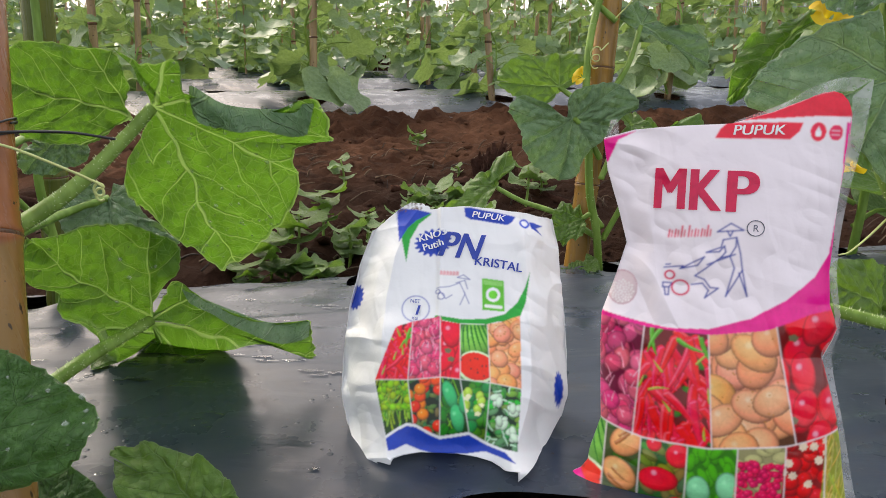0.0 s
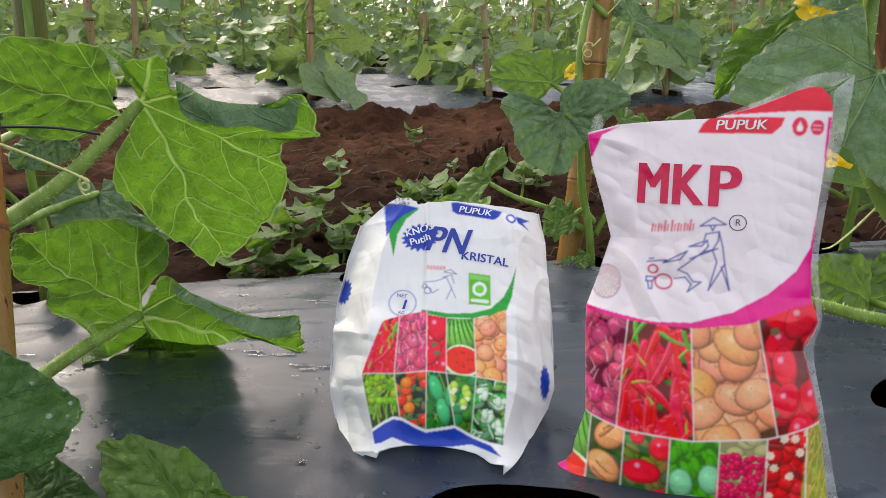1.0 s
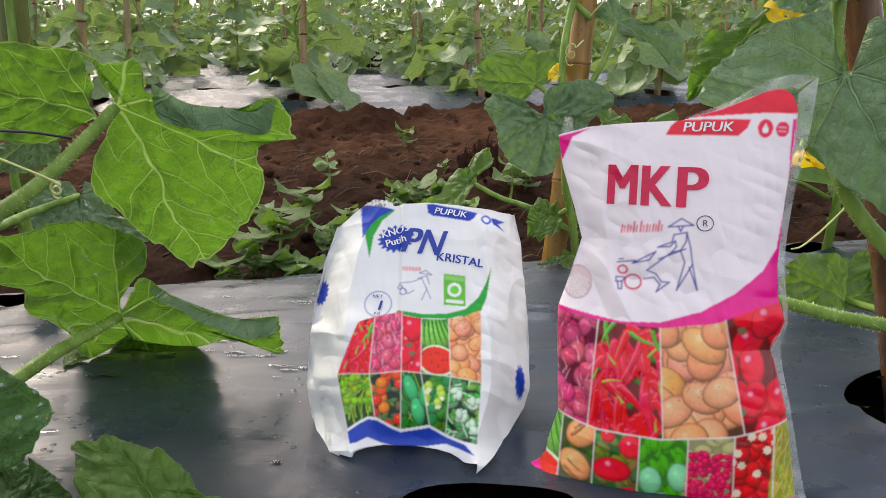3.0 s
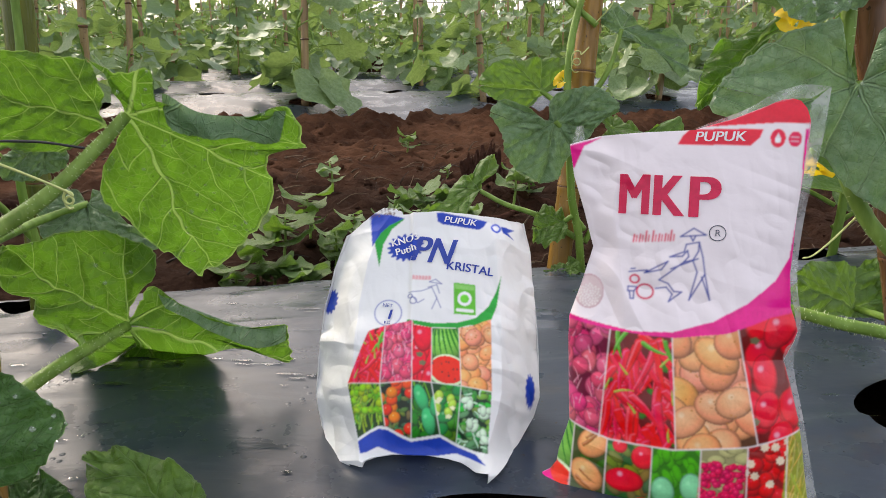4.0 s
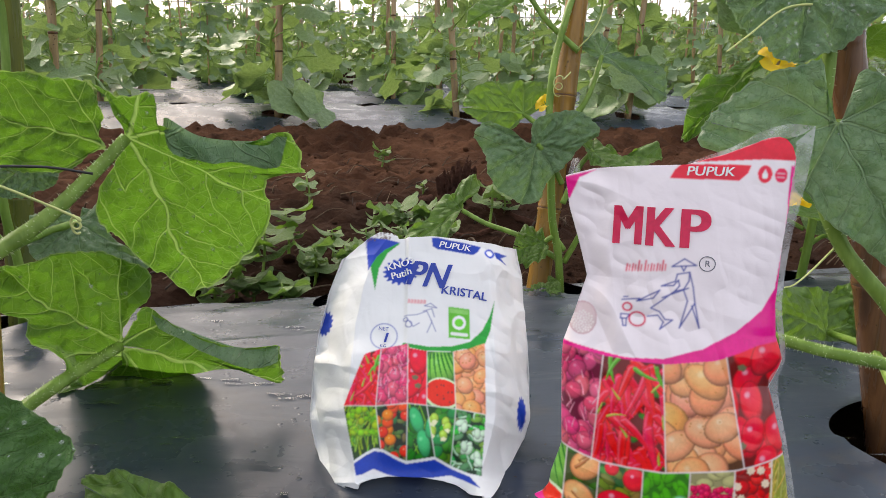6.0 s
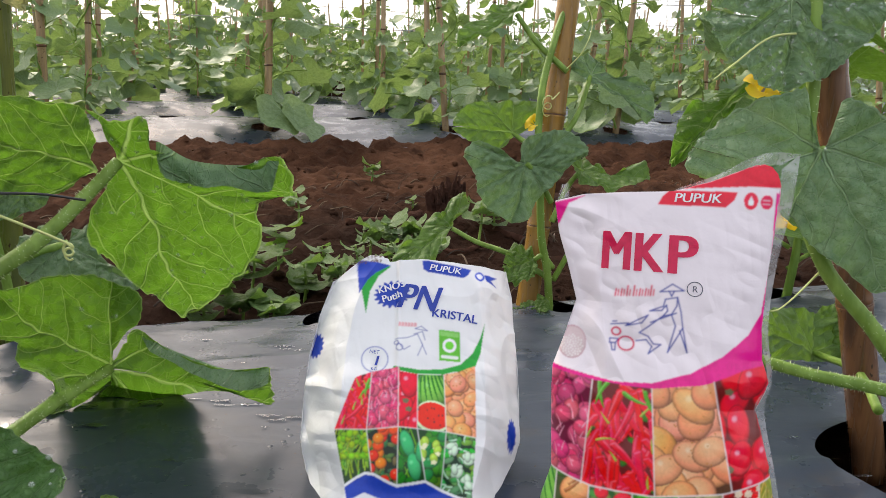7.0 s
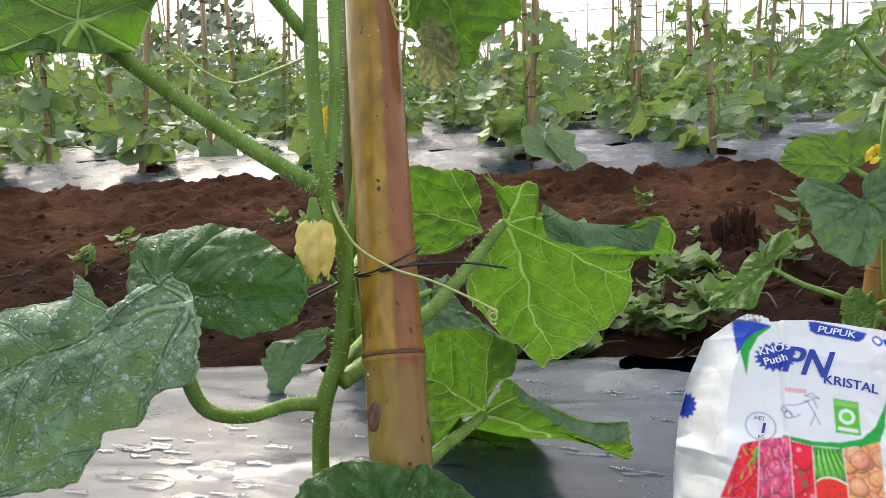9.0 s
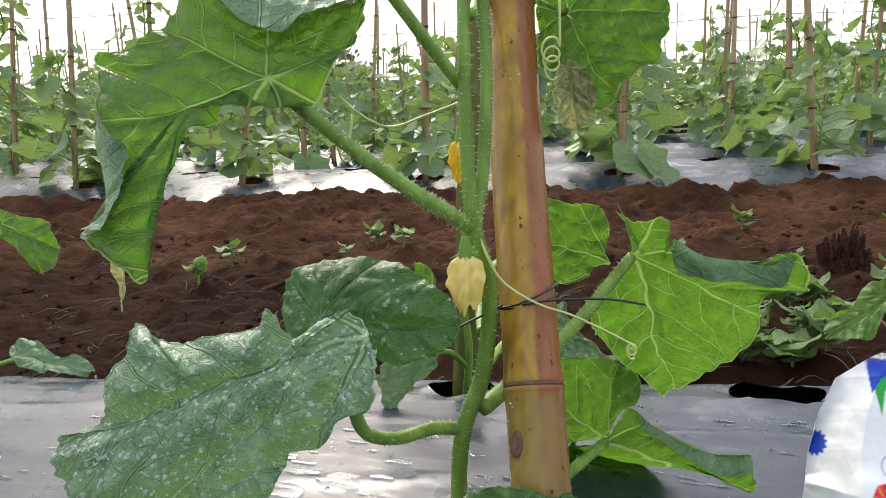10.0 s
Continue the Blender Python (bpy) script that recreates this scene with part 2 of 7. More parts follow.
def bamboo_material(name, pale, dark, red, slope=None):
    k = Nodes(name)
    at = k.coords("Object", (1, 1, 0.06))
    streak = k.noise(120, 5, at=at)
    patch = k.ramp(k.noise(9, 3, at=k.coords("Object", (4, 4, 0.6))), 0.4, 0.62)
    c = k.mix(k.ramp(streak, 0.3, 0.72), pale, dark)
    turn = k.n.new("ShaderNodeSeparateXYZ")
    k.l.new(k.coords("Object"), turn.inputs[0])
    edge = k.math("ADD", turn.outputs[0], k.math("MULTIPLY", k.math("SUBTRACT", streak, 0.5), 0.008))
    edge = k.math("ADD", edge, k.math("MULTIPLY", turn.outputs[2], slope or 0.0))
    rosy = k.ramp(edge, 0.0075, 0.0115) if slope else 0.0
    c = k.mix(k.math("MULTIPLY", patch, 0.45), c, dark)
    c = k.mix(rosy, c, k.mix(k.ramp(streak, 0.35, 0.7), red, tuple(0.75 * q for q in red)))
    c = k.mix(k.math("MULTIPLY", k.ramp(turn.outputs[2], 0.2325, 0.2365, 1.0, 0.0), 0.55 if slope else 0.0), c, (0.22, 0.16, 0.035))
    spots = k.ramp(k.noise(170, 2, at=k.coords("Object", (1, 1, 0.6))), 0.685, 0.715)
    c = k.mix(spots, c, (0.05, 0.03, 0.015))
    scuff = k.ramp(k.noise(60, 6, 0.7, at=k.coords("Object", (1, 1, 0.5))), 0.68, 0.74)
    c = k.mix(k.math("MULTIPLY", scuff, 0.3), c, (0.62, 0.52, 0.36))
    k.set(colour=c, rough=k.ramp(streak, 0.2, 0.8, 0.16, 0.36), spec=0.35)
    k.bump(k.math("ADD", streak, spots), 0.35, 0.0007)
    return k.mat


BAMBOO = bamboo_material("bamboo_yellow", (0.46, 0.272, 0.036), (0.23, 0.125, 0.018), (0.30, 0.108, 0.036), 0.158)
BAMBOO_LEANING = bamboo_material("bamboo_orange", (0.36, 0.19, 0.04), (0.22, 0.12, 0.03), (0.3, 0.13, 0.07))
BAMBOO_GREEN = bamboo_material("bamboo_green", (0.16, 0.17, 0.035), (0.09, 0.11, 0.03), (0.19, 0.15, 0.05))
BAMBOO_BROWN = bamboo_material("bamboo_brown", (0.19, 0.090, 0.040), (0.075, 0.038, 0.020), (0.2, 0.1, 0.05))
BAMBOO_FAR = bamboo_material("bamboo_of_the_rows", (0.44, 0.31, 0.16), (0.27, 0.18, 0.10), (0.30, 0.17, 0.08))


def mulch_material():
    k = Nodes("silver_mulch_film")
    dirt = k.ramp(k.noise(9, 6, 0.7), 0.52, 0.72)
    film = k.mix(k.ramp(k.noise(2.2, 4), 0.3, 0.7), (0.018, 0.026, 0.040), (0.032, 0.044, 0.064))
    film = k.mix(k.math("MULTIPLY", dirt, 0.35), film, (0.055, 0.045, 0.036))
    specks = k.ramp(k.noise(230, 2), 0.68, 0.74)
    k.set(colour=k.mix(specks, film, (0.035, 0.025, 0.02)), metal=0.0, spec=0.27)
    wet = k.ramp(k.noise(11, 5, 0.6), 0.42, 0.62)
    k.set(rough=k.math("MULTIPLY_ADD", wet, -0.20, 0.40))
    crease = k.noise(24, 3, 0.5, at=k.coords("Object", (0.35, 1.0, 1)), warp=1.4)
    fold = k.math("ABSOLUTE", k.math("SUBTRACT", k.noise(9, 2, 0.5, at=k.coords("Object", (0.3, 1.0, 1)), warp=0.8), 0.5))
    fine = k.noise(130, 3, 0.5, at=k.coords("Object", (0.6, 1.0, 1)))
    h = k.math("ADD", k.math("MULTIPLY", crease, 1.0), k.math("MULTIPLY", fine, 0.15))
    h = k.math("ADD", h, k.math("MULTIPLY", fold, -2.5))
    drops = k.math("MULTIPLY", k.ramp(k.cells(110), 0.12, 0.3, 1.0, 0.0), k.ramp(k.noise(16, 3), 0.55, 0.64))
    k.bump(k.math("ADD", h, drops), 0.42, 0.0016)
    return k.mat


MULCH = mulch_material()
WATER = Nodes("water").set(colour=(1.0, 1.0, 1.0), rough=0.02, clear=1.0, ior=1.33).mat
# the light that clear drops gather is put into a pale tint
DEW = Nodes("dew").set(colour=(0.60, 0.66, 0.58), rough=0.04, spec=0.9)
DEW.bsdf.inputs["Alpha"].default_value = 0.28
DEW = DEW.mat


def soil_material(name, a, b, c, scale=1.0, damp_shade=None):
    k = Nodes(name)
    big = k.noise(2.6 * scale, 6, 0.6)
    mid = k.noise(11 * scale, 5, 0.65)
    small = k.noise(48 * scale, 6, 0.7)
    col = k.mix(k.ramp(big, 0.35, 0.68), a, b)
    col = k.mix(k.math("MULTIPLY", k.ramp(mid, 0.5, 0.7), 0.6), col, c)
    col = k.mix(k.math("MULTIPLY", k.ramp(small, 0.55, 0.75), 0.6), col, c)
    if damp_shade:
        # darker towards the furrow: its shade and damp litter are put into the colour
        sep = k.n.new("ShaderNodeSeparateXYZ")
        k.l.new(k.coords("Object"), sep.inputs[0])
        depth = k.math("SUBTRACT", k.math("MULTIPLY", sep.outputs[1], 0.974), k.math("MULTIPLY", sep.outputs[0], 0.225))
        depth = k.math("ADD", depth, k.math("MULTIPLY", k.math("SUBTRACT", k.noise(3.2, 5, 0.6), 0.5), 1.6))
        col = k.mix(k.ramp(depth, 1.75, 2.35, 0.8, 0.0), col, damp_shade)
    k.set(colour=col, rough=0.95, spec=0.04)
    h = k.math("ADD", small, k.math("MULTIPLY", mid, 2.5))
    k.bump(k.math("ADD", h, k.math("MULTIPLY", k.cells(45 * scale), 0.5)), 0.8, 0.014)
    return k.mat


SOIL = soil_material("brown_soil", (0.042, 0.0185, 0.0098), (0.090, 0.0420, 0.0225), (0.011, 0.0056, 0.0035), damp_shade=(0.017, 0.0085, 0.0055))
WOOD_OLD = soil_material("rotten_wood", (0.045, 0.022, 0.016), (0.085, 0.04, 0.026), (0.02, 0.012, 0.01), 2.0)
STRAW = Nodes("dry_straw")
STRAW.set(colour=STRAW.mix(STRAW.island(), (0.022, 0.014, 0.009), (0.13, 0.085, 0.046)), rough=0.85)
STRAW = STRAW.mat
WIRE = Nodes("black_tie").set(colour=(0.012, 0.012, 0.014), rough=0.4).mat
TWINE = Nodes("trellis_twine").set(colour=(0.22, 0.22, 0.22), rough=0.6).mat


def print_material(name, rough, coat):
    """Printed plastic film: the print is in the mesh's own colours, the film crinkles finely."""
    k = Nodes(name)
    node = k.n.new("ShaderNodeVertexColor")
    node.layer_name = "print"
    k.set(colour=node.outputs[0], rough=rough, spec=0.32, coat=coat, coat_rough=0.09)
    folds = k.noise(38, 4, 0.55, warp=0.8)
    fine = k.noise(150, 3, 0.5)
    k.bump(k.math("ADD", k.math("MULTIPLY", folds, 1.1), k.math("MULTIPLY", fine, 0.35)), 0.22, 0.0018)
    return k.mat


FILM = print_material("printed_film", 0.30, 0.3)
FILM_MATT = print_material("printed_woven_film", 0.42, 0.2)


def ink(name, colour):
    k = Nodes(name)
    k.set(colour=k.mix(k.ramp(k.noise(200, 2), 0.35, 0.7), colour, tuple(0.86 * c for c in colour)), rough=0.34, coat=0.2, spec=0.3)
    return k.mat


INK_RED, INK_BLUE, INK_WHITE = ink("ink_red", (0.70, 0.010, 0.075)), ink("ink_blue", (0.018, 0.05, 0.36)), ink("ink_white", (0.85, 0.85, 0.85))
INK_GREY = ink("ink_grey", (0.10, 0.10, 0.14))
CLEAR = Nodes("clear_film").set(colour=(0.86, 0.86, 0.86), rough=0.16, coat=0.6, coat_rough=0.08)
CLEAR.put(CLEAR.bsdf.inputs["Alpha"], CLEAR.ramp(CLEAR.noise(60, 3, 0.6), 0.3, 0.75, 0.16, 0.42))
CLEAR.bump(CLEAR.noise(55, 3, 0.6, warp=0.8), 0.4, 0.002)
CLEAR = CLEAR.mat

LEAF_WEED = leaf_material("leaf_weed", (0.11, 0.20, 0.055), (0.22, 0.33, 0.12), (0.26, 0.38, 0.16), (0.20, 0.36, 0.05), 0.3, 0.45, -0.6)


# ---- ground and beds ----
def ground_height(x, y):
    """The soil's height in the field's axes."""
    z = np.interp(y, [-3, -0.3, 0.0, 0.9, 1.04, 1.16, 1.6, 2.3, 2.75, 3.0, 3.2, 3.4, 4.2, 4.6, 5.0, 7, 60, 300], [-0.12, -0.12, -0.06, -0.05, -0.09, -0.092, -0.065, -0.045, -0.035, -0.005, 0.04, 0.03, 0.03, 0.02, 0.05, 0.09, 1.0, 3.0])
    open_soil = smooth(1.08, 1.3, y) * (1 - smooth(3.25, 3.5, y))
    z = z + open_soil * (0.034 * fnoise(x * 2.3, y * 2.3, 3) + (0.030 + 0.03 * smooth(2.3, 2.9, y)) * np.abs(fnoise(x * 7, y * 7, 8)) + 0.048 * np.abs(fnoise(x * 11, y * 11, 14, 3)) + 0.022 * np.abs(fnoise(x * 27, y * 27, 5, 2)))
    z = z + 0.02 * fnoise(x * 0.7, y * 0.7, 21) * smooth(4.5, 6, y)
    return z


gx = np.r_[-400, -150, -60, -25, -12, -8, np.arange(-6, -3.2, 0.2), np.arange(-3.2, 2.4, 0.022), np.arange(2.4, 6, 0.2), 8, 12, 25, 60, 150, 400]
gy = np.r_[-200, -60, -20, -6, -2, -0.6, np.arange(-0.3, 1.0, 0.05), np.arange(1.0, 3.5, 0.016), np.arange(3.5, 6, 0.12), np.arange(6, 20, 0.7), 25, 35, 60, 120, 250, 400]
X, Y = np.meshgrid(gx, gy)
Z = ground_height(X, Y)
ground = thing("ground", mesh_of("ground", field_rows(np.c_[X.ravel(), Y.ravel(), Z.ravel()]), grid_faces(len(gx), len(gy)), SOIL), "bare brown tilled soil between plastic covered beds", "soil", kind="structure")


def bed_sheet(name, xs, ys, height, holes, step, label):
    """A plastic film over a bed, with round planting holes cut through it. holes: (x, y, r) in the field's axes."""
    bx, by = np.meshgrid(xs, ys)
    bx, by = bx.copy(), by.copy()
    inside = np.zeros(bx.shape, bool)
    lip = np.zeros(bx.shape)
    for hx, hy, r in holes:
        ang = np.arctan2(by - hy, bx - hx)
        rr = r * (1 + 0.05 * np.sin(2 * ang + hx * 9) + 0.02 * np.sin(5 * ang + hx * 5))
        d = np.hypot(bx - hx, by - hy)
        inner = d < rr + 0.3 * step
        rim = inner & (d > rr - 2.2 * step)
        bx[rim] = hx + (rr * np.cos(ang))[rim]
        by[rim] = hy + (rr * np.sin(ang))[rim]
        inside |= inner
        lip += 0.004 * np.exp(-((np.where(rim, 0.0, d - rr)) / 0.008) ** 2) * (0.4 + np.sin(3 * ang + hx * 7))
    z = height(bx, by) + lip
    faces = grid_faces(len(xs), len(ys))
    faces = faces[~inside.ravel()[faces].all(1)]
    me = mesh_of(name, field_rows(np.c_[bx.ravel(), by.ravel(), z.ravel()]), faces, MULCH)
    return thing(name, me, label, "plastic mulch", kind="structure")


def near_bed_height(x, y):
    z = np.interp(y, [-0.35, -0.28, -0.1, 0.1, 0.3, 0.6, 0.8, 0.95, 1.04, 1.09, 1.13], [-0.16, -0.11, -0.04, -0.014, -0.003, 0.001, 0.004, -0.004, -0.018, -0.045, -0.10])
    z = z + 0.003 * fnoise(x * 4, y * 6, 4) + 0.0007 * fnoise(x * 22, y * 30, 9, 2)
    crease = np.abs(vnoise(x * 3.0 + 2 * y, y * 13 + 1.2 * x, 12))
    return z + 0.003 * np.exp(-(crease / 0.12) ** 2)


def to_field(x, y):
    c, s = math.cos(TURN_BEDS), math.sin(TURN_BEDS)
    return (c * x + s * y, -s * x + c * y)


NEAR_HOLES = [(*to_field(x, y), r) for x, y, r in [(0.055, 0.398, 0.062), (0.445, 0.552, 0.075), (-0.073, 0.993, 0.058), (-0.49, 0.905, 0.05), (0.235, 1.07, 0.05), (0.60, 1.13, 0.055), (-0.93, 0.79, 0.05), (-0.30, 0.43, 0.045), (-0.72, 0.30, 0.05)]]
bxs = np.r_[np.arange(-5.2, -1.5, 0.12), np.arange(-1.5, 1.35, 0.011), np.arange(1.35, 4.2, 0.12)]
bys = np.r_[np.arange(-0.35, 0.12, 0.03), np.arange(0.12, 1.16, 0.011)]
bed_sheet("mulch_bed", bxs, bys, near_bed_height, NEAR_HOLES, 0.011, "wet silver grey plastic mulch film over the raised bed")


def far_bed(n, centre, half, lift, step, ragged):
    def height(x, y):
        t = np.clip(np.abs(y - centre) / half, 0, 1.1)
        base = np.interp(centre, [3, 5, 7, 60], [0.03, 0.06, 0.10, 1.0])
        return base + lift * (1 - t**2.2) + 0.0035 * fnoise(x * 1.8, y * 3, 30 + n) + 0.0012 * fnoise(x * 9, y * 16, 40 + n, 2)

    reach = 1.5 * centre + 3
    xs = np.arange(-reach, 0.9 * centre + 3, step)
    ys = np.linspace(centre - half, centre + half, 26 if n == 0 else 12)
    holes = []
    if n < 2:
        for x in np.arange(-4.25, 0.9 * centre + 2, 0.885):
            for side, shift in ((-0.33, 0.0), (-0.05, 0.46), (0.28, 0.1)):
                holes.append((x + shift + 0.03 * math.sin(7 * x + side), centre + side, 0.07))
    ob = bed_sheet("mulch_bed", xs, ys, height, holes, min(step, 2 * half / 26), "silver grey plastic mulch film over a far bed")
    if ragged:
        v = ob.data.vertices
        for p in v:
            fx, fy = to_field(p.co.x, p.co.y)
            pull = max(0.0, 1 - (fy - (centre - half)) / 0.22)
            if pull > 0:
                cut = 0.075 * float(fnoise(fx * 1.7, 0.3, 61)) + 0.03 * float(fnoise(fx * 9, 0.7, 62))
                notch = -0.26 * float(smooth(0.25, 0.74, fx) * (1 - smooth(0.76, 0.84, fx)))
                q = field(fx, fy + pull * (cut + notch), p.co.z + 0.14 * pull * notch)
                p.co = q
    return ob


BEDS = [3.82, 5.45, 7.1, 8.75, 10.4, 12.1, 13.8, 15.6, 17.5, 19.5]
for n, centre in enumerate(BEDS[:7]):
    far_bed(n, centre, 0.54 if n else 0.56, 0.11, 0.045 if n == 0 else 0.09 if n < 3 else 0.3, n == 0)


def dome(at, normal, r, flat, sides=7):
    """A low drop of water."""
    n = Vector(normal).normalized()
    a = n.orthogonal().normalized()
    b = n.cross(a)
    v, f = [], []
    for j, (rr, hh) in enumerate(((1.0, -0.05), (0.85, 0.55), (0.48, 0.88))):
        for i in range(sides):
            t = 6.2832 * i / sides
            v.append(Vector(at) + r * (rr * (a * math.cos(t) + b * math.sin(t)) + flat * hh * n))
    v.append(Vector(at) + r * flat * n)
    for j in range(2):
        f += [(j * sides + i, j * sides + (i + 1) % sides, (j + 1) * sides + (i + 1) % sides, (j + 1) * sides + i) for i in range(sides)]
    f += [(2 * sides + i, 2 * sides + (i + 1) % sides, 3 * sides) for i in range(sides)]
    return [tuple(p) for p in v], f


# ---- leaves ----
def leaf_shape(size, nr, nt, lobes=0.06, teeth=0.02, wide=1.0, ruffle=0.05, cup=0.0, bend=0.0, roll=0.0, fold=0.0, flaps=(), pucker=0.012, seed=0, spread=158):
    """A melon leaf about its stalk's end, tip along +x, upper side up. Returns places, faces and leaf coordinates."""
    th = np.radians(np.linspace(-spread, spread, nt))
    deg = np.degrees(np.abs(th))
    out = np.interp(deg, [0, 30, 55, 85, 115, 140, 158, 175], [1.0, 0.93, 0.95, 0.86, 0.86, 0.78, 0.58, 0.4])
    out = out + lobes * np.cos(np.radians(deg) * 360 / 56) * np.clip((165 - deg) / 60, 0, 1)
    k = np.arange(nt)
    out = out + teeth * (np.abs((k * 0.37 + 0.2 * np.sin(k * 1.3 + seed)) % 1 - 0.5) * 2 - 0.5) + 0.03 * vnoise(th * 3.1 + seed, th * 0 + seed, seed)
    rr = np.linspace(0, 1, nr) ** 0.9
    r = rr[:, None] * out[None, :]
    u, v = r * np.cos(th), r * np.sin(th) * wide
    uv = np.c_[u.ravel(), (r * np.sin(th)).ravel()]
    ang = th[None, :] / 0.82
    off = np.abs(ang - np.round(ang)) * 0.82
    z = pucker * np.sin(np.clip(off / 0.41, 0, 1) * np.pi / 2) * np.clip(r * 3, 0, 1) * (0.7 + 0.5 * np.sin(r * 22 + off * 9))
    z = z + ruffle * r**2.2 * (np.sin(th * 4 + seed * 1.7) + 0.6 * np.sin(th * 7 + seed * 3.1)) * 0.6
    z = z + 0.02 * fnoise(u * 3 + seed, v * 3, seed, 3)
    z = z + cup * r**2 + fold * np.abs(v)
    p = np.stack([u, v, z], -1).reshape(-1, 3)
    for axis, amount in ((0, bend), (1, roll)):
        if abs(amount) > 1e-3:
            s, h = p[:, axis].copy(), p[:, 2].copy()
            p[:, axis] = np.sin(amount * s) / amount - h * np.sin(amount * s)
            p[:, 2] = (1 - np.cos(amount * s)) / amount + h * np.cos(amount * s)
    for facing, dist, angle, rad in flaps:
        nx, ny = math.cos(radians(facing)), math.sin(radians(facing))
        s = p[:, 0] * nx + p[:, 1] * ny - dist
        a = radians(angle)
        arc = np.clip(s / rad, 0, abs(a))
        rest = np.maximum(s - rad * abs(a), 0)
        inn = np.where(s > 0, rad * np.sin(arc) + rest * math.cos(a), s)
        up = np.where(s > 0, rad * (1 - np.cos(arc)) + rest * abs(math.sin(a)), 0) * (1 if a > 0 else -1)
        h = p[:, 2].copy()
        p[:, 0] += (inn - s) * nx
        p[:, 1] += (inn - s) * ny
        p[:, 2] = h * np.where(s > 0, np.cos(arc), 1) + up
    faces = [f for f in grid_faces(nt, nr)]
    return p * size, faces, uv


def placed(p, base, tip, side):
    """Lay a leaf shape out: stalk's end, where its tip points, and a place towards its left edge."""
    base = np.asarray(base, float)
    t = np.asarray(tip, float) - base
    t /= np.linalg.norm(t)
    s = np.asarray(side, float) - base
    s -= (s @ t) * t
    s /= np.linalg.norm(s)
    n = np.cross(t, s)
    return base + p[:, :1] * t + p[:, 1:2] * s + p[:, 2:] * n


def rain_drops(ob, me, count, face, seed):
    rnd = random.Random(seed * 7 + 1)
    polys = me.polygons
    total = np.cumsum([p.area for p in polys])
    chunks = []
    for _ in range(count):
        p = polys[int(np.searchsorted(total, rnd.random() * total[-1]))]
        r = 0.0005 + 0.0015 * rnd.random() ** 3
        chunks.append(dome(p.center, p.normal * face, r, 0.5))
    v, f = joined(chunks)
    piece("water_drops", mesh_of("water_drops", v, f, DEW), ob, "clear rain drops", "stuff").visible_shadow = False


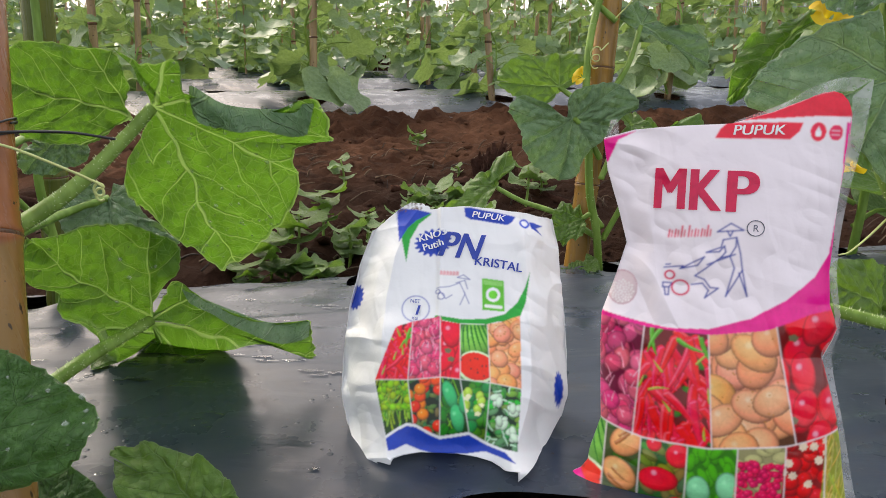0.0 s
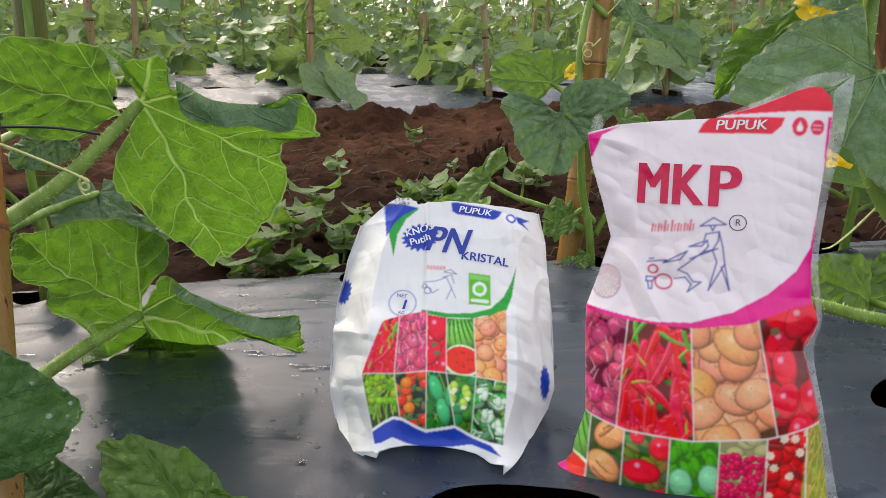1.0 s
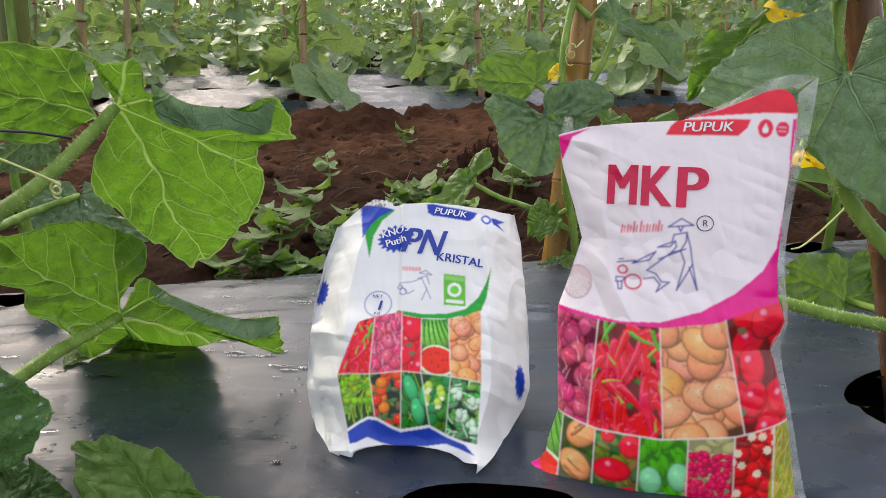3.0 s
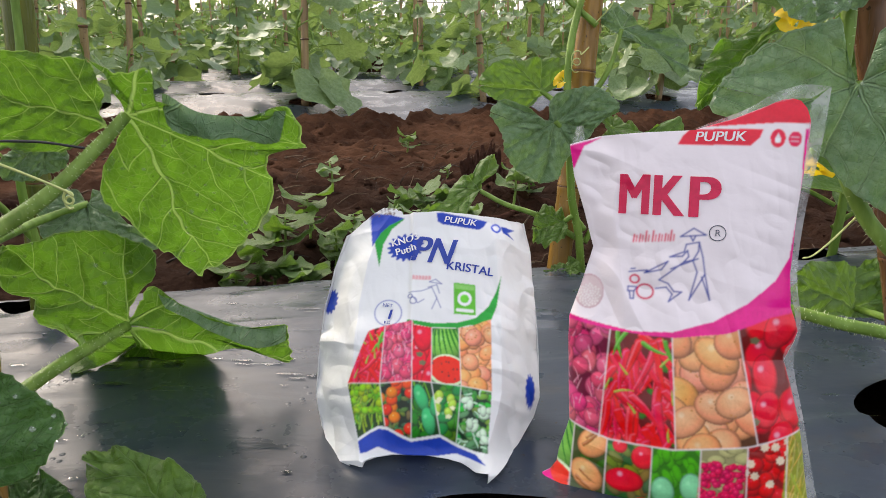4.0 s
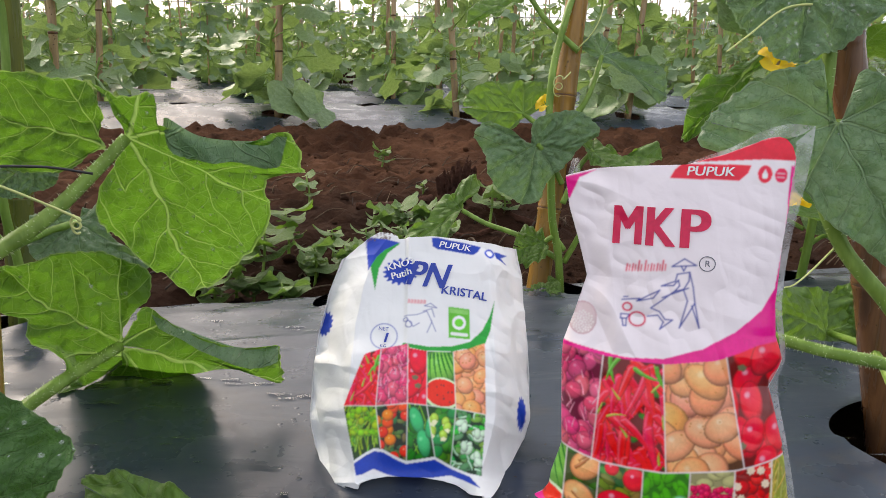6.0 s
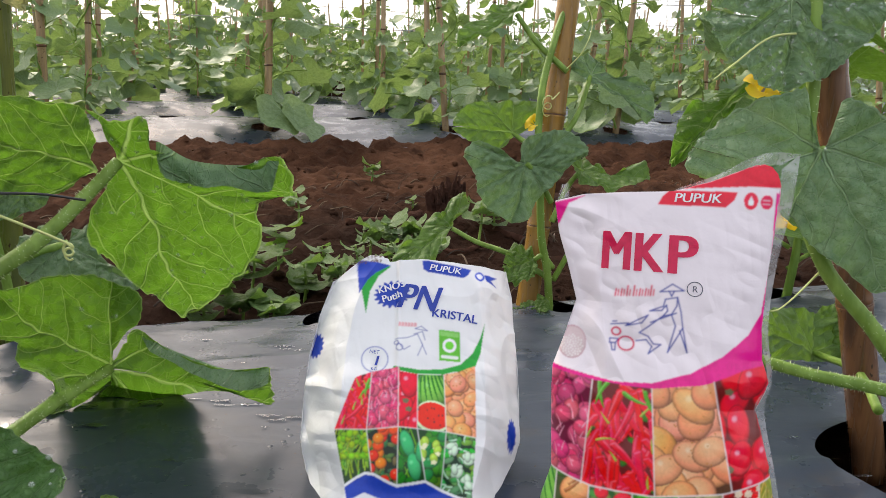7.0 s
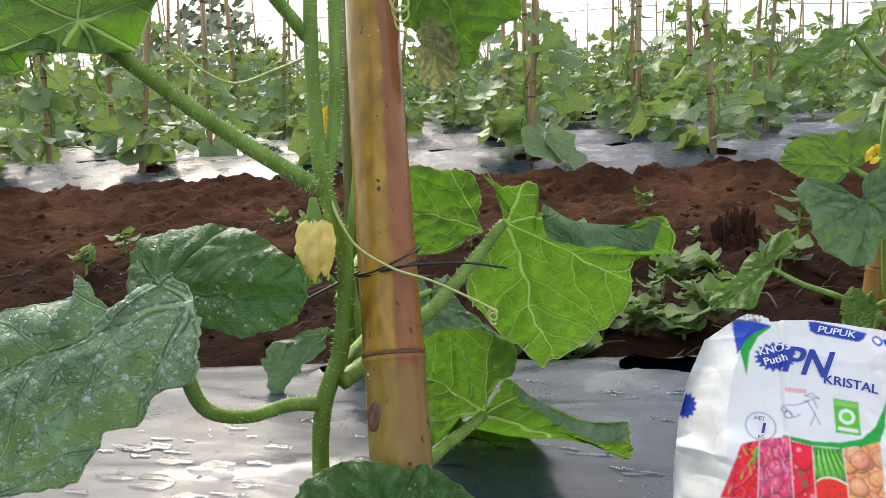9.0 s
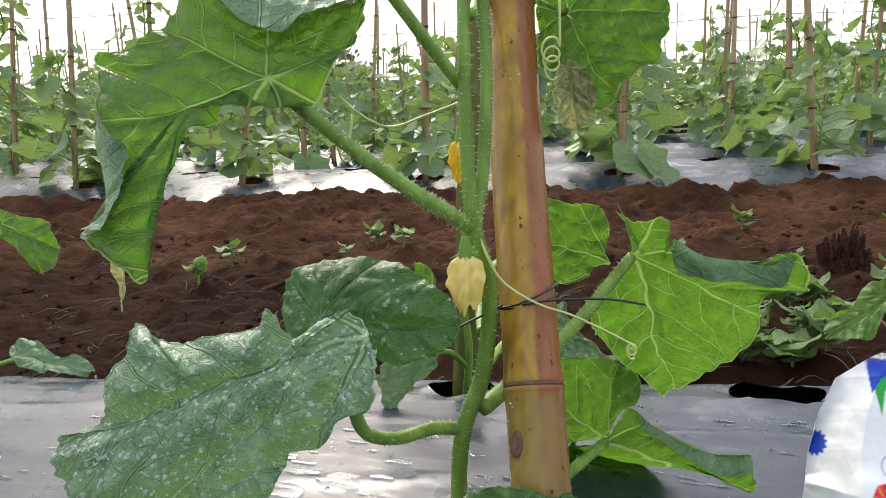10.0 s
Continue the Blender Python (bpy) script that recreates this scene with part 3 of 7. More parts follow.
def outline_leaf(parent, base, tip, side, centre, outline, material, label="", face=-1, rims=(), ruffle=0.004, pucker=0.0034, cup=0.0, nr=44, nt=200, seed=1, drops=0, ribs=0.0, name="leaf", rest=None):
    """A leaf of its own outline, in mm from the stalk's end (x to the tip, y to the side), puckered between its veins and wavy at the
    edge. face: the sign of the side that is bent over. rims: curled edges, each an outer and an inner line in the same mm."""
    ring = spline([*outline[-2:], *outline, *outline[:2]], nt * 3)
    n_out = len(outline)
    lo, hi = int(nt * 3 * 2 / (n_out + 3)), int(nt * 3 * (n_out + 2) / (n_out + 3))
    ring = ring[np.linspace(lo, hi - 1, nt).astype(int)] / 1000
    c = np.array(centre, float) / 1000
    reach = float(np.abs(ring).max()) * 1.02
    k = np.arange(nt)
    edge = ring - c
    edge = edge * (1 + 0.016 * vnoise(k * 0.7, k * 0 + seed, seed) + 0.008 * np.sin(k * 1.5 + seed))[:, None]
    edge[-1] = edge[0]
    rho = np.linspace(0, 1, nr) ** 0.85
    p = c + rho[:, None, None] * edge[None]
    u, v = p[..., 0] / reach, p[..., 1] / reach
    r, th = np.hypot(u, v), np.arctan2(v, u)
    off = np.abs(th / 0.82 - np.round(th / 0.82)) * 0.82
    d, along = r * np.sin(off), r * np.cos(off)
    chev = np.abs(((along - 1.05 * d) / 0.17) % 1 - 0.5) * 2
    z = pucker * np.clip(d / 0.05, 0, 1) * (0.55 + 0.6 * (1 - chev**2)) * np.clip(r * 4, 0, 1)
    z = z + ruffle * rho[:, None] ** 3 * (np.sin(k * 0.21 + seed) + 0.7 * np.sin(k * 0.37 + 2.1 * seed))[None]
    z = z + 0.007 * fnoise(u * 2.2 + seed, v * 2.2, seed, 3) + cup * rho[:, None] ** 2
    if ribs:
        z = z + ribs * np.clip(r * 1.6, 0, 1) * (np.abs(np.sin(th * 7.5 + 0.5 * vnoise(r * 4, th * 2, seed))) ** 0.7 - 0.5)
        z = z + 0.3 * ribs * fnoise(u * 9, v * 9, seed + 3, 3)
    q = np.c_[p.reshape(-1, 2), face * z.ravel()]
    world_q = placed(q, base, tip, side)
    if rest is not None:
        # the lower edge bends back and down until it lies on the film
        weight = rest(p[..., 0].ravel() * 1000, p[..., 1].ravel() * 1000)
        sink = weight * np.maximum(0, world_q[:, 2] - 0.004)
        world_q = world_q + sink[:, None] * np.array([-0.72, 2.3, -1.0])
    rim_share = np.repeat(rho, nt)[:, None] * np.ones(3)
    me = mesh_of(name, world_q, grid_faces(nt, nr), material, uv=np.c_[u.ravel(), v.ravel()], colour=rim_share)
    ob = piece(name, me, parent, label)
    if drops:
        rain_drops(ob, me, drops, face, seed)
    for outer, inner in rims:
        a, b = spline(outer, 44) / 1000, spline(inner, 44) / 1000
        w = np.linspace(-0.02, 1, 9)
        rim = a[None] + w[:, None, None] * (b - a)[None]
        jag = 0.0012 * vnoise(np.arange(44) * 0.7, np.arange(44) * 0.0, seed + 5)
        bulge = 0.0012 + 0.0125 * (np.clip(w, 0, 1) ** 0.75)[:, None] + jag[None] * w[:, None] + 0.0015 * np.sin(np.arange(44) * 0.5)[None] * w[:, None]
        q = np.c_[rim.reshape(-1, 2), face * bulge.ravel()]
        me = mesh_of("curled_edge", placed(q, base, tip, side), grid_faces(44, 9), LEAF_TOP, uv=rim.reshape(-1, 2) / reach)
        piece("curled_edge", me, ob, "curled over edge showing the wet upper side")
    return ob


def hero_stem(name, parent, points, radius, label="", hairs=0, sides=12, material=None, n=None):
    """A stem or a leaf stalk, ridged, with fine stiff hairs."""
    n = n or max(14, 9 * len(points))
    chunks = [tube(points, radius, sides, n, 0.06)]
    ob = piece(name, mesh_of(name, *chunks[0], material or STEM), parent, label)
    if hairs:
        rnd = random.Random(hairs + len(points))
        line = spline(points, 120)
        hv, hf = [], []
        for _ in range(3 * hairs):
            k = rnd.randrange(2, 117)
            way = Vector(line[k + 1] - line[k - 1]).normalized()
            across = way.orthogonal().normalized()
            across.rotate(Matrix.Rotation(rnd.uniform(0, 6.283), 3, way))
            r = float(np.interp(k / 119, np.linspace(0, 1, np.size(radius)), np.atleast_1d(radius)))
            a = Vector(line[k]) + across * r * 0.9
            b = a + across * rnd.uniform(0.0018, 0.0036) + way * rnd.uniform(-0.0006, 0.0006)
            w = way * 0.00026
            s = way.cross(across) * 0.00026
            i = len(hv)
            hv += [a + w, a - w + s, a - w - s, b]
            hf += [(i, i + 1, i + 3), (i + 1, i + 2, i + 3), (i + 2, i, i + 3)]
        tagged(piece("stem_hairs", mesh_of("stem_hairs", np.array([tuple(v) for v in hv]), hf, HAIR), ob), kind="stuff")
    return ob


def empty_thing(name, at, label, category, group=""):
    ob = new(name)
    ob.empty_display_size = 0.02
    ob.matrix_basis = Matrix.Translation(at)
    return tagged(ob, label, category, group)


def bamboo(name, foot, top, radius, material, label, nodes=(), seed=0, sides=28, taper=0.08):
    """A bamboo stake with swollen joints, a little out of round, cut off at the top."""
    foot, top = np.asarray(foot, float), np.asarray(top, float)
    length = np.linalg.norm(top - foot)
    t = np.unique(np.r_[np.linspace(0, 1, 60), *[n / length + np.array([-0.006, -0.0025, -0.001, 0, 0.001, 0.0025, 0.006]) / length for n in nodes]])
    t = t[(t >= 0) & (t <= 1)]
    r = radius * (1 - taper * t)
    for n in nodes:
        d = (t * length - n) / 0.005
        r = r + radius * (0.09 * np.exp(-(d**2)) - 0.13 * np.exp(-((d / 0.2) ** 2)))
    sway = 0.0015 * np.sin(t[:, None] * 9 + np.array([0.0, 1.3, 0])) * np.array([1, 1, 0])
    line = foot + t[:, None] * (top - foot) + sway
    v, f = tube(line, r, sides, straight=True)
    ob = new(name, mesh_of(name, v - foot, f, material))
    ob.matrix_basis = Matrix.Translation(foot)
    way = (top - foot) / length
    for n in nodes:
        if n < length:
            # the scar line that rings each joint
            rr = radius * (1 - taper * n / length)
            ring = [foot + way * (n + d) + 0.0015 * np.array([math.sin(n / length * 9), math.sin(n / length * 9 + 1.3), 0]) for d in (-0.0022, -0.0012, 0.0, 0.0009, 0.0016)]
            v, f = tube(ring, [rr * 1.02, rr * 1.045, rr * 1.075, rr * 1.05, rr * 1.02], sides, straight=True)
            piece("joint", mesh_of("joint", v, f, BAMBOO_BROWN), ob, "darker ringed joint")
    return tagged(ob, label, "stake")


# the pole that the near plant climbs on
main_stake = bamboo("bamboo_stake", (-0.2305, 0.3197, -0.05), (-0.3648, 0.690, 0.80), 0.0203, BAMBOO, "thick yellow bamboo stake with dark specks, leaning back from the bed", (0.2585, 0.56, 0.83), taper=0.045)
bamboo("bamboo_stake", (-0.4919, 0.9123, -0.05), (-0.4178, 0.8781, 1.1), 0.0178, BAMBOO_GREEN, "dark green bamboo stake at the bed's far side", (0.2, 0.45, 0.7))
bamboo("bamboo_stake", (0.4587, 0.619, -0.05), (0.2844, 0.654, 0.75), 0.0155, BAMBOO_BROWN, "weathered brown split bamboo stake in a planting hole", (0.18, 0.4))
bamboo("bamboo_stake", (0.196, 1.085, -0.05), (0.30, 1.185, 0.9), 0.0175, BAMBOO_LEANING, "yellow brown bamboo stake leaning at the bed's far side", (0.16, 0.33, 0.6))

# a cut branch scar, and water flecks painted white, on the main stake
scar = []
for k, (w, h, lift) in enumerate(((0.0052, 0.0075, 0.0004), (0.0036, 0.0056, 0.0012), (0.0016, 0.0030, 0.0006))):
    ring = []
    for i in range(14):
        a = 6.2832 * i / 14
        ring.append((-0.2705 + w * math.cos(a) * (1 + 0.2 * math.sin(3 * a)), 0.3882 + 0.4357 * h * math.sin(a) - lift + 0.010 * (w * math.cos(a) / 0.0052) ** 2 * 0.06, 0.1555 + h * math.sin(a) * (1 - 0.15 * math.cos(2 * a))))
    scar.append(ring)
v = np.array([p for ring in scar for p in ring] + [(-0.2705, 0.3879, 0.1555)])
f = [(k * 14 + i, k * 14 + (i + 1) % 14, (k + 1) * 14 + (i + 1) % 14, (k + 1) * 14 + i) for k in range(2) for i in range(14)] + [(28 + i, 28 + (i + 1) % 14, 42) for i in range(14)]
piece("branch_scar", mesh_of("branch_scar", v, f, BAMBOO_BROWN), main_stake, "dark oval branch scar")
splash_rnd = random.Random(4)
chunks = []
for _ in range(46):
    z, a = splash_rnd.choice((0.385, 0.39, 0.365, 0.17)) + splash_rnd.uniform(-0.02, 0.02), splash_rnd.uniform(-2.4, -0.8)
    x0, y0, r0 = -0.2384 - 0.158 * z, 0.3415 + 0.4357 * z, 0.0203 * (1 - 0.045 * (z + 0.05) / 0.85)
    chunks.append(dome((x0 + r0 * math.cos(a), y0 + r0 * 1.085 * math.sin(a), z), (math.cos(a), math.sin(a), 0), splash_rnd.uniform(0.0004, 0.0013), 0.35))
v, f = joined(chunks)
piece("lime_splash", mesh_of("lime_splash", v, f, INK_WHITE), main_stake, "white flecks of water", "stuff")

near_plant = empty_thing("melon_plant", (-0.318, 0.42, 0.0), "hairy melon vine with wet lobed leaves, tied to a bamboo stake", "melon plant", "melon plants of the bed")
hero_stem("stem", near_plant, [(-0.322, 0.415, -0.02), (-0.324, 0.42, 0.09), (-0.319, 0.42, 0.145), (-0.303, 0.42, 0.19), (-0.296, 0.418, 0.25), (-0.302, 0.405, 0.30), (-0.307, 0.41, 0.36), (-0.313, 0.43, 0.46), (-0.32, 0.44, 0.6)], [0.0058, 0.0058, 0.006, 0.0058, 0.0055, 0.005, 0.0045, 0.0042, 0.004], hairs=260)
hero_stem("side_shoot", near_plant, [(-0.302, 0.405, 0.295), (-0.298, 0.416, 0.33), (-0.298, 0.43, 0.40), (-0.301, 0.432, 0.47), (-0.305, 0.44, 0.58)], [0.0045, 0.0042, 0.004, 0.004], hairs=160)
# stalks and leaves of the near plant
hero_stem("leaf_stalk", near_plant, [(-0.303, 0.42, 0.165), (-0.29, 0.47, 0.172), (-0.262, 0.515, 0.195), (-0.235, 0.55, 0.228), (-0.217, 0.566, 0.251)], [0.0062, 0.006, 0.0055, 0.005, 0.0045], hairs=120)
hero_stem("leaf_stalk", near_plant, [(-0.322, 0.42, 0.03), (-0.30, 0.46, 0.047), (-0.27, 0.52, 0.066), (-0.242, 0.585, 0.076)], [0.0058, 0.0056, 0.0052, 0.0045], hairs=110)
hero_stem("leaf_stalk", near_plant, [(-0.303, 0.405, 0.296), (-0.325, 0.385, 0.315), (-0.36, 0.365, 0.345), (-0.398, 0.326, 0.391)], [0.0052, 0.005, 0.0046, 0.0044], hairs=170)
hero_stem("leaf_stalk", near_plant, [(-0.319, 0.42, 0.148), (-0.336, 0.405, 0.152), (-0.352, 0.375, 0.155), (-0.355, 0.335, 0.178), (-0.345, 0.305, 0.225), (-0.330, 0.292, 0.252)], [0.005, 0.0046, 0.0043, 0.0042, 0.004], hairs=60)
hero_stem("leaf_stalk", near_plant, [(-0.31, 0.42, 0.385), (-0.335, 0.40, 0.425), (-0.36, 0.38, 0.47), (-0.38, 0.36, 0.53)], [0.0042, 0.004, 0.0038], hairs=70)
hero_stem("leaf_stalk", near_plant, [(-0.32, 0.47, 0.44), (-0.335, 0.56, 0.475), (-0.31, 0.60, 0.47), (-0.269, 0.55, 0.448)], [0.0042, 0.004, 0.0036])

outline_leaf(near_plant, (-0.217, 0.566, 0.251), (-0.199, 0.616, 0.166), (-0.119, 0.556, 0.266), (30, 15), [(-55, 1), (-40, 6), (-35, 21), (-33, 37), (-13, 35), (8, 55), (18, 89), (13, 123), (43, 126), (55, 121), (55, 93), (89, 86), (120, 64), (157, 21), (165, -6), (145, -22), (129, -36), (103, -51), (77, -53), (50, -47), (25, -22), (2, -3), (-21, 4), (-36, 2)], LEAF_UNDER, "large backlit leaf seen from below with pale veins", 1, [([(-8, 33), (-12, 38), (7, 56), (17, 90), (17, 110), (13, 123)], [(5, 34), (18, 45), (24, 67), (28, 86), (36, 100), (34, 112)])], seed=1, drops=220, pucker=0.0052)
outline_leaf(near_plant, (-0.239, 0.58, 0.244), (-0.332, 0.559, 0.273), (-0.209, 0.576, 0.339), (42, 5), [(86, 29), (67, 36), (44, 40), (23, 43), (13, 37), (6, 23), (5, 7), (-2, -1), (9, -11), (17, -23), (32, -33), (50, -35), (71, -38), (87, -23), (96, 0)], LEAF_UNDER, "backlit green leaf behind the stake", -1, seed=2, drops=60)
outline_leaf(near_plant, (-0.242, 0.585, 0.076), (-0.301, 0.544, 0.146), (-0.17, 0.597, 0.144), (45, 10), [(20, 56), (34, 66), (62, 61), (79, 50), (95, 33), (114, 7), (111, -6), (95, -24), (73, -20), (61, -32), (40, -35), (33, -57), (21, -66), (6, -51), (-2, -1), (10, 14), (14, 38)], LEAF_UNDER, "upright leaf with pale spreading veins", -1, seed=3, drops=60, pucker=0.0048, rest=lambda a, b: np.maximum(0.9 * smooth(-24, -52, b) * smooth(60, 35, a), smooth(24, 2, a) * smooth(1, -10, b)))
outline_leaf(near_plant, (-0.242, 0.585, 0.076), (-0.153, 0.613, 0.041), (-0.212, 0.603, 0.169), (55, 7), [(0, 1), (4, 23), (9, 38), (34, 29), (54, 25), (85, 22), (99, 22), (113, 28), (127, 32), (135, 16), (140, 0), (123, 1), (105, 4), (86, 0), (59, -9), (33, -18), (9, -22), (-12, -25)], LEAF_UNDER, "leaf drooping onto the plastic film", 1, [([(15, 33), (34, 29), (59, 25), (90, 22), (109, 26), (127, 32)], [(24, 25), (41, 21), (62, 15), (88, 10), (111, 10), (128, 21)])], seed=4, ruffle=0.002, rest=lambda a, b: smooth(2, -5 - 0.12 * np.clip(86 - a, 0, 70), b) * smooth(112, 84, a))
outline_leaf(near_plant, (-0.398, 0.326, 0.391), (-0.432, 0.274, 0.313), (-0.49, 0.328, 0.43), (35, 38), [(35, 108), (28, 99), (18, 96), (4, 92), (-17, 89), (-36, 89), (-64, 64), (-75, 14), (-71, -21), (-53, -30), (-38, -35), (-20, -32), (1, -27), (13, -17), (16, -7), (15, 10), (23, 21), (38, 18), (48, 23), (68, 23), (97, 18), (119, 10), (135, 0), (133, 19), (128, 50), (112, 41), (94, 44), (78, 61), (65, 78)], LEAF_UNDER, "broad drooping backlit leaf with curled edges", -1, [([(62, 85), (77, 77), (90, 61), (103, 48), (117, 41), (127, 50)], [(62, 79), (72, 61), (73, 49), (82, 40), (98, 33), (122, 27)]), ([(-42, 73), (-55, 53), (-69, 28), (-77, -1), (-79, -28)], [(-30, 53), (-23, 27), (-26, 6), (-47, -7), (-66, -30)])], seed=6, ruffle=0.005)
outline_leaf(near_plant, (-0.416, 0.39, 0.231), (-0.32, 0.364, 0.24), (-0.412, 0.436, 0.32), (35, 15), [(-29, -16), (-50, 7), (-49, 27), (-30, 42), (3, 49), (37, 46), (63, 42), (87, 30), (106, 19), (115, -1), (108, -13), (92, -22), (75, -27), (49, -22), (17, -18)], LEAF_DARK, "rounded dark green leaf wet with rain", 1, seed=7, ruffle=0.002, cup=-0.012, ribs=0.003, drops=160)
outline_leaf(near_plant, (-0.324, 0.28, 0.257), (-0.414, 0.251, 0.225), (-0.365, 0.314, 0.342), (81, -16), [(6, 17), (21, 17), (41, 14), (47, 31), (62, 27), (94, 32), (108, 34), (120, 44), (130, 54), (134, 40), (148, 22), (157, 9), (176, 4), (188, 5), (190, -9), (184, -26), (159, -40), (122, -54), (91, -61), (70, -64), (63, -54), (56, -46), (37, -47), (23, -39), (8, -37), (0, -19), (-2, -7), (0, 3)], LEAF_TOP, "large puckered leaf covered in water drops", -1, seed=8, ruffle=0.003, pucker=0.0065, ribs=0.0085, cup=-0.014, drops=1500, nr=56, nt=260)
outline_leaf(near_plant, (-0.238, 0.331, 0.081), (-0.269, 0.366, 0.153), (-0.333, 0.306, 0.071), (30, 2), [(38, 65), (52, 58), (69, 44), (75, 21), (71, 0), (60, -21), (60, -31), (37, -51), (10, -66), (-11, -45), (-7, 0), (14, 41)], LEAF_DARK, "low dark green leaf", 1, seed=9, cup=-0.008, drops=60)
outline_leaf(near_plant, (-0.269, 0.55, 0.448), (-0.219, 0.516, 0.368), (-0.191, 0.528, 0.507), (43, 16), [(-23, -11), (-41, 9), (-8, 52), (33, 75), (69, 61), (83, 45), (84, 24), (88, 0), (88, -17), (67, -22), (37, -31), (20, -37)], LEAF_UNDER, "round green leaf hanging beside the stake", 1, seed=11, ruffle=0.003)
outline_leaf(near_plant, (-0.26, 0.525, 0.403), (-0.247, 0.504, 0.306), (-0.161, 0.518, 0.417), (23, 3), [(11, -12), (-5, -4), (5, 13), (28, 19), (42, 14), (49, 0), (40, -12)], LEAF_DRY, "withered yellow brown leaf end", 1, seed=12, pucker=0.005)

low_plant = empty_thing("melon_seedling", (-0.14, 0.40, 0.0), "low young melon leaves near the planting hole", "melon plant", "melon plants of the bed")
hero_stem("leaf_stalk", low_plant, [(-0.19, 0.33, -0.02), (-0.17, 0.36, 0.0), (-0.141, 0.40, 0.007)], 0.004)
outline_leaf(low_plant, (-0.141, 0.4, 0.007), (-0.21, 0.454, 0.055), (-0.213, 0.347, -0.038), (33, 4), [(80, 21), (82, 12), (74, 0), (57, -11), (39, -21), (18, -25), (2, -23), (-10, -31), (-20, -20), (-7, 12), (17, 33), (49, 31)], LEAF_BRIGHT, "", 1, seed=13)
outline_leaf(low_plant, (-0.245, 0.4, 0.011), (-0.175, 0.45, 0.061), (-0.312, 0.47, 0.035), (16, 1), [(-1, 44), (16, 36), (30, 19), (37, -6), (36, -32), (13, -27), (-9, 6)], LEAF_DARK, "", 1, seed=14)

# right-hand plant
right_plant = empty_thing("melon_plant", (0.40, 0.55, 0.0), "melon vine with broad wet leaves beside a brown stake", "melon plant", "melon plants of the bed")
hero_stem("stem", right_plant, [(0.435, 0.545, -0.02), (0.425, 0.525, 0.06), (0.375, 0.518, 0.128), (0.335, 0.538, 0.18), (0.315, 0.55, 0.24), (0.318, 0.56, 0.33), (0.31, 0.57, 0.45), (0.30, 0.58, 0.6)], [0.0065, 0.0065, 0.006, 0.0055, 0.005, 0.0045], hairs=120)
hero_stem("side_shoot", right_plant, [(0.42, 0.523, 0.075), (0.37, 0.518, 0.088), (0.32, 0.52, 0.098), (0.28, 0.54, 0.105)], [0.0055, 0.005, 0.0045], hairs=80)
hero_stem("side_shoot", right_plant, [(0.38, 0.518, 0.12), (0.42, 0.52, 0.132), (0.47, 0.525, 0.145), (0.53, 0.53, 0.16)], [0.005, 0.0045])
hero_stem("leaf_stalk", right_plant, [(0.318, 0.55, 0.235), (0.332, 0.555, 0.255), (0.322, 0.541, 0.273)], [0.004, 0.0036])
hero_stem("leaf_stalk", right_plant, [(0.41, 0.555, 0.05), (0.43, 0.62, 0.06), (0.436, 0.70, 0.049)], [0.0042, 0.0035])
hero_stem("leaf_stalk", right_plant, [(0.314, 0.565, 0.37), (0.308, 0.575, 0.39), (0.298, 0.57, 0.385)], [0.0036, 0.003])
hero_stem("leaf_stalk", right_plant, [(0.317, 0.56, 0.30), (0.315, 0.60, 0.325), (0.304, 0.64, 0.324)], [0.004, 0.003])
outline_leaf(right_plant, (0.316, 0.53, 0.274), (0.353, 0.502, 0.185), (0.229, 0.554, 0.23), (20, 13), [(-38, 86), (-48, 67), (-53, 37), (-50, 14), (-48, -3), (-33, -3), (-12, 2), (0, -1), (-12, -14), (-29, -26), (-16, -38), (9, -54), (53, -53), (97, -29), (116, 3), (88, 21), (73, 31), (55, 38), (37, 40), (16, 56), (-9, 82), (-24, 96)], LEAF_TOP, "broad wet grey green leaf", -1, seed=15, pucker=0.003, ribs=0.004, drops=500)
outline_leaf(right_plant, (0.304, 0.64, 0.324), (0.235, 0.612, 0.258), (0.237, 0.699, 0.368), (54, 4), [(108, 1), (85, 14), (60, 24), (36, 16), (-3, 3), (-1, -7), (31, -8), (56, -8), (80, -7), (97, -6)], LEAF_UNDER, "folded bright backlit leaf", -1, seed=16)
outline_leaf(right_plant, (0.298, 0.57, 0.385), (0.287, 0.542, 0.29), (0.199, 0.585, 0.392), (18, -1), [(15, 63), (33, 60), (45, 50), (57, 34), (71, 18), (73, 1), (66, -18), (55, -34), (38, -49), (21, -65), (2, -70), (-24, -66), (-44, -31), (-40, 12), (-18, 49)], LEAF_TOP, "round grey green leaf beaded with rain", -1, seed=17, pucker=0.003, ribs=0.003, drops=500)
outline_leaf(right_plant, (0.436, 0.7, 0.049), (0.348, 0.677, 0.09), (0.459, 0.756, 0.129), (28, 10), [(93, 4), (64, 29), (18, 43), (-23, 48), (-44, 34), (-33, 5), (15, -14), (74, -27), (94, -17)], LEAF_BRIGHT, "shaded low leaf", -1, seed=18)
outline_leaf(right_plant, (0.448, 0.72, 0.043), (0.52, 0.72, 0.113), (0.397, 0.788, 0.096), (26, 8), [(-4, -1), (13, 21), (33, 30), (53, 24), (63, 6), (39, -21), (14, -21)], LEAF_BRIGHT, "", 1, seed=19)

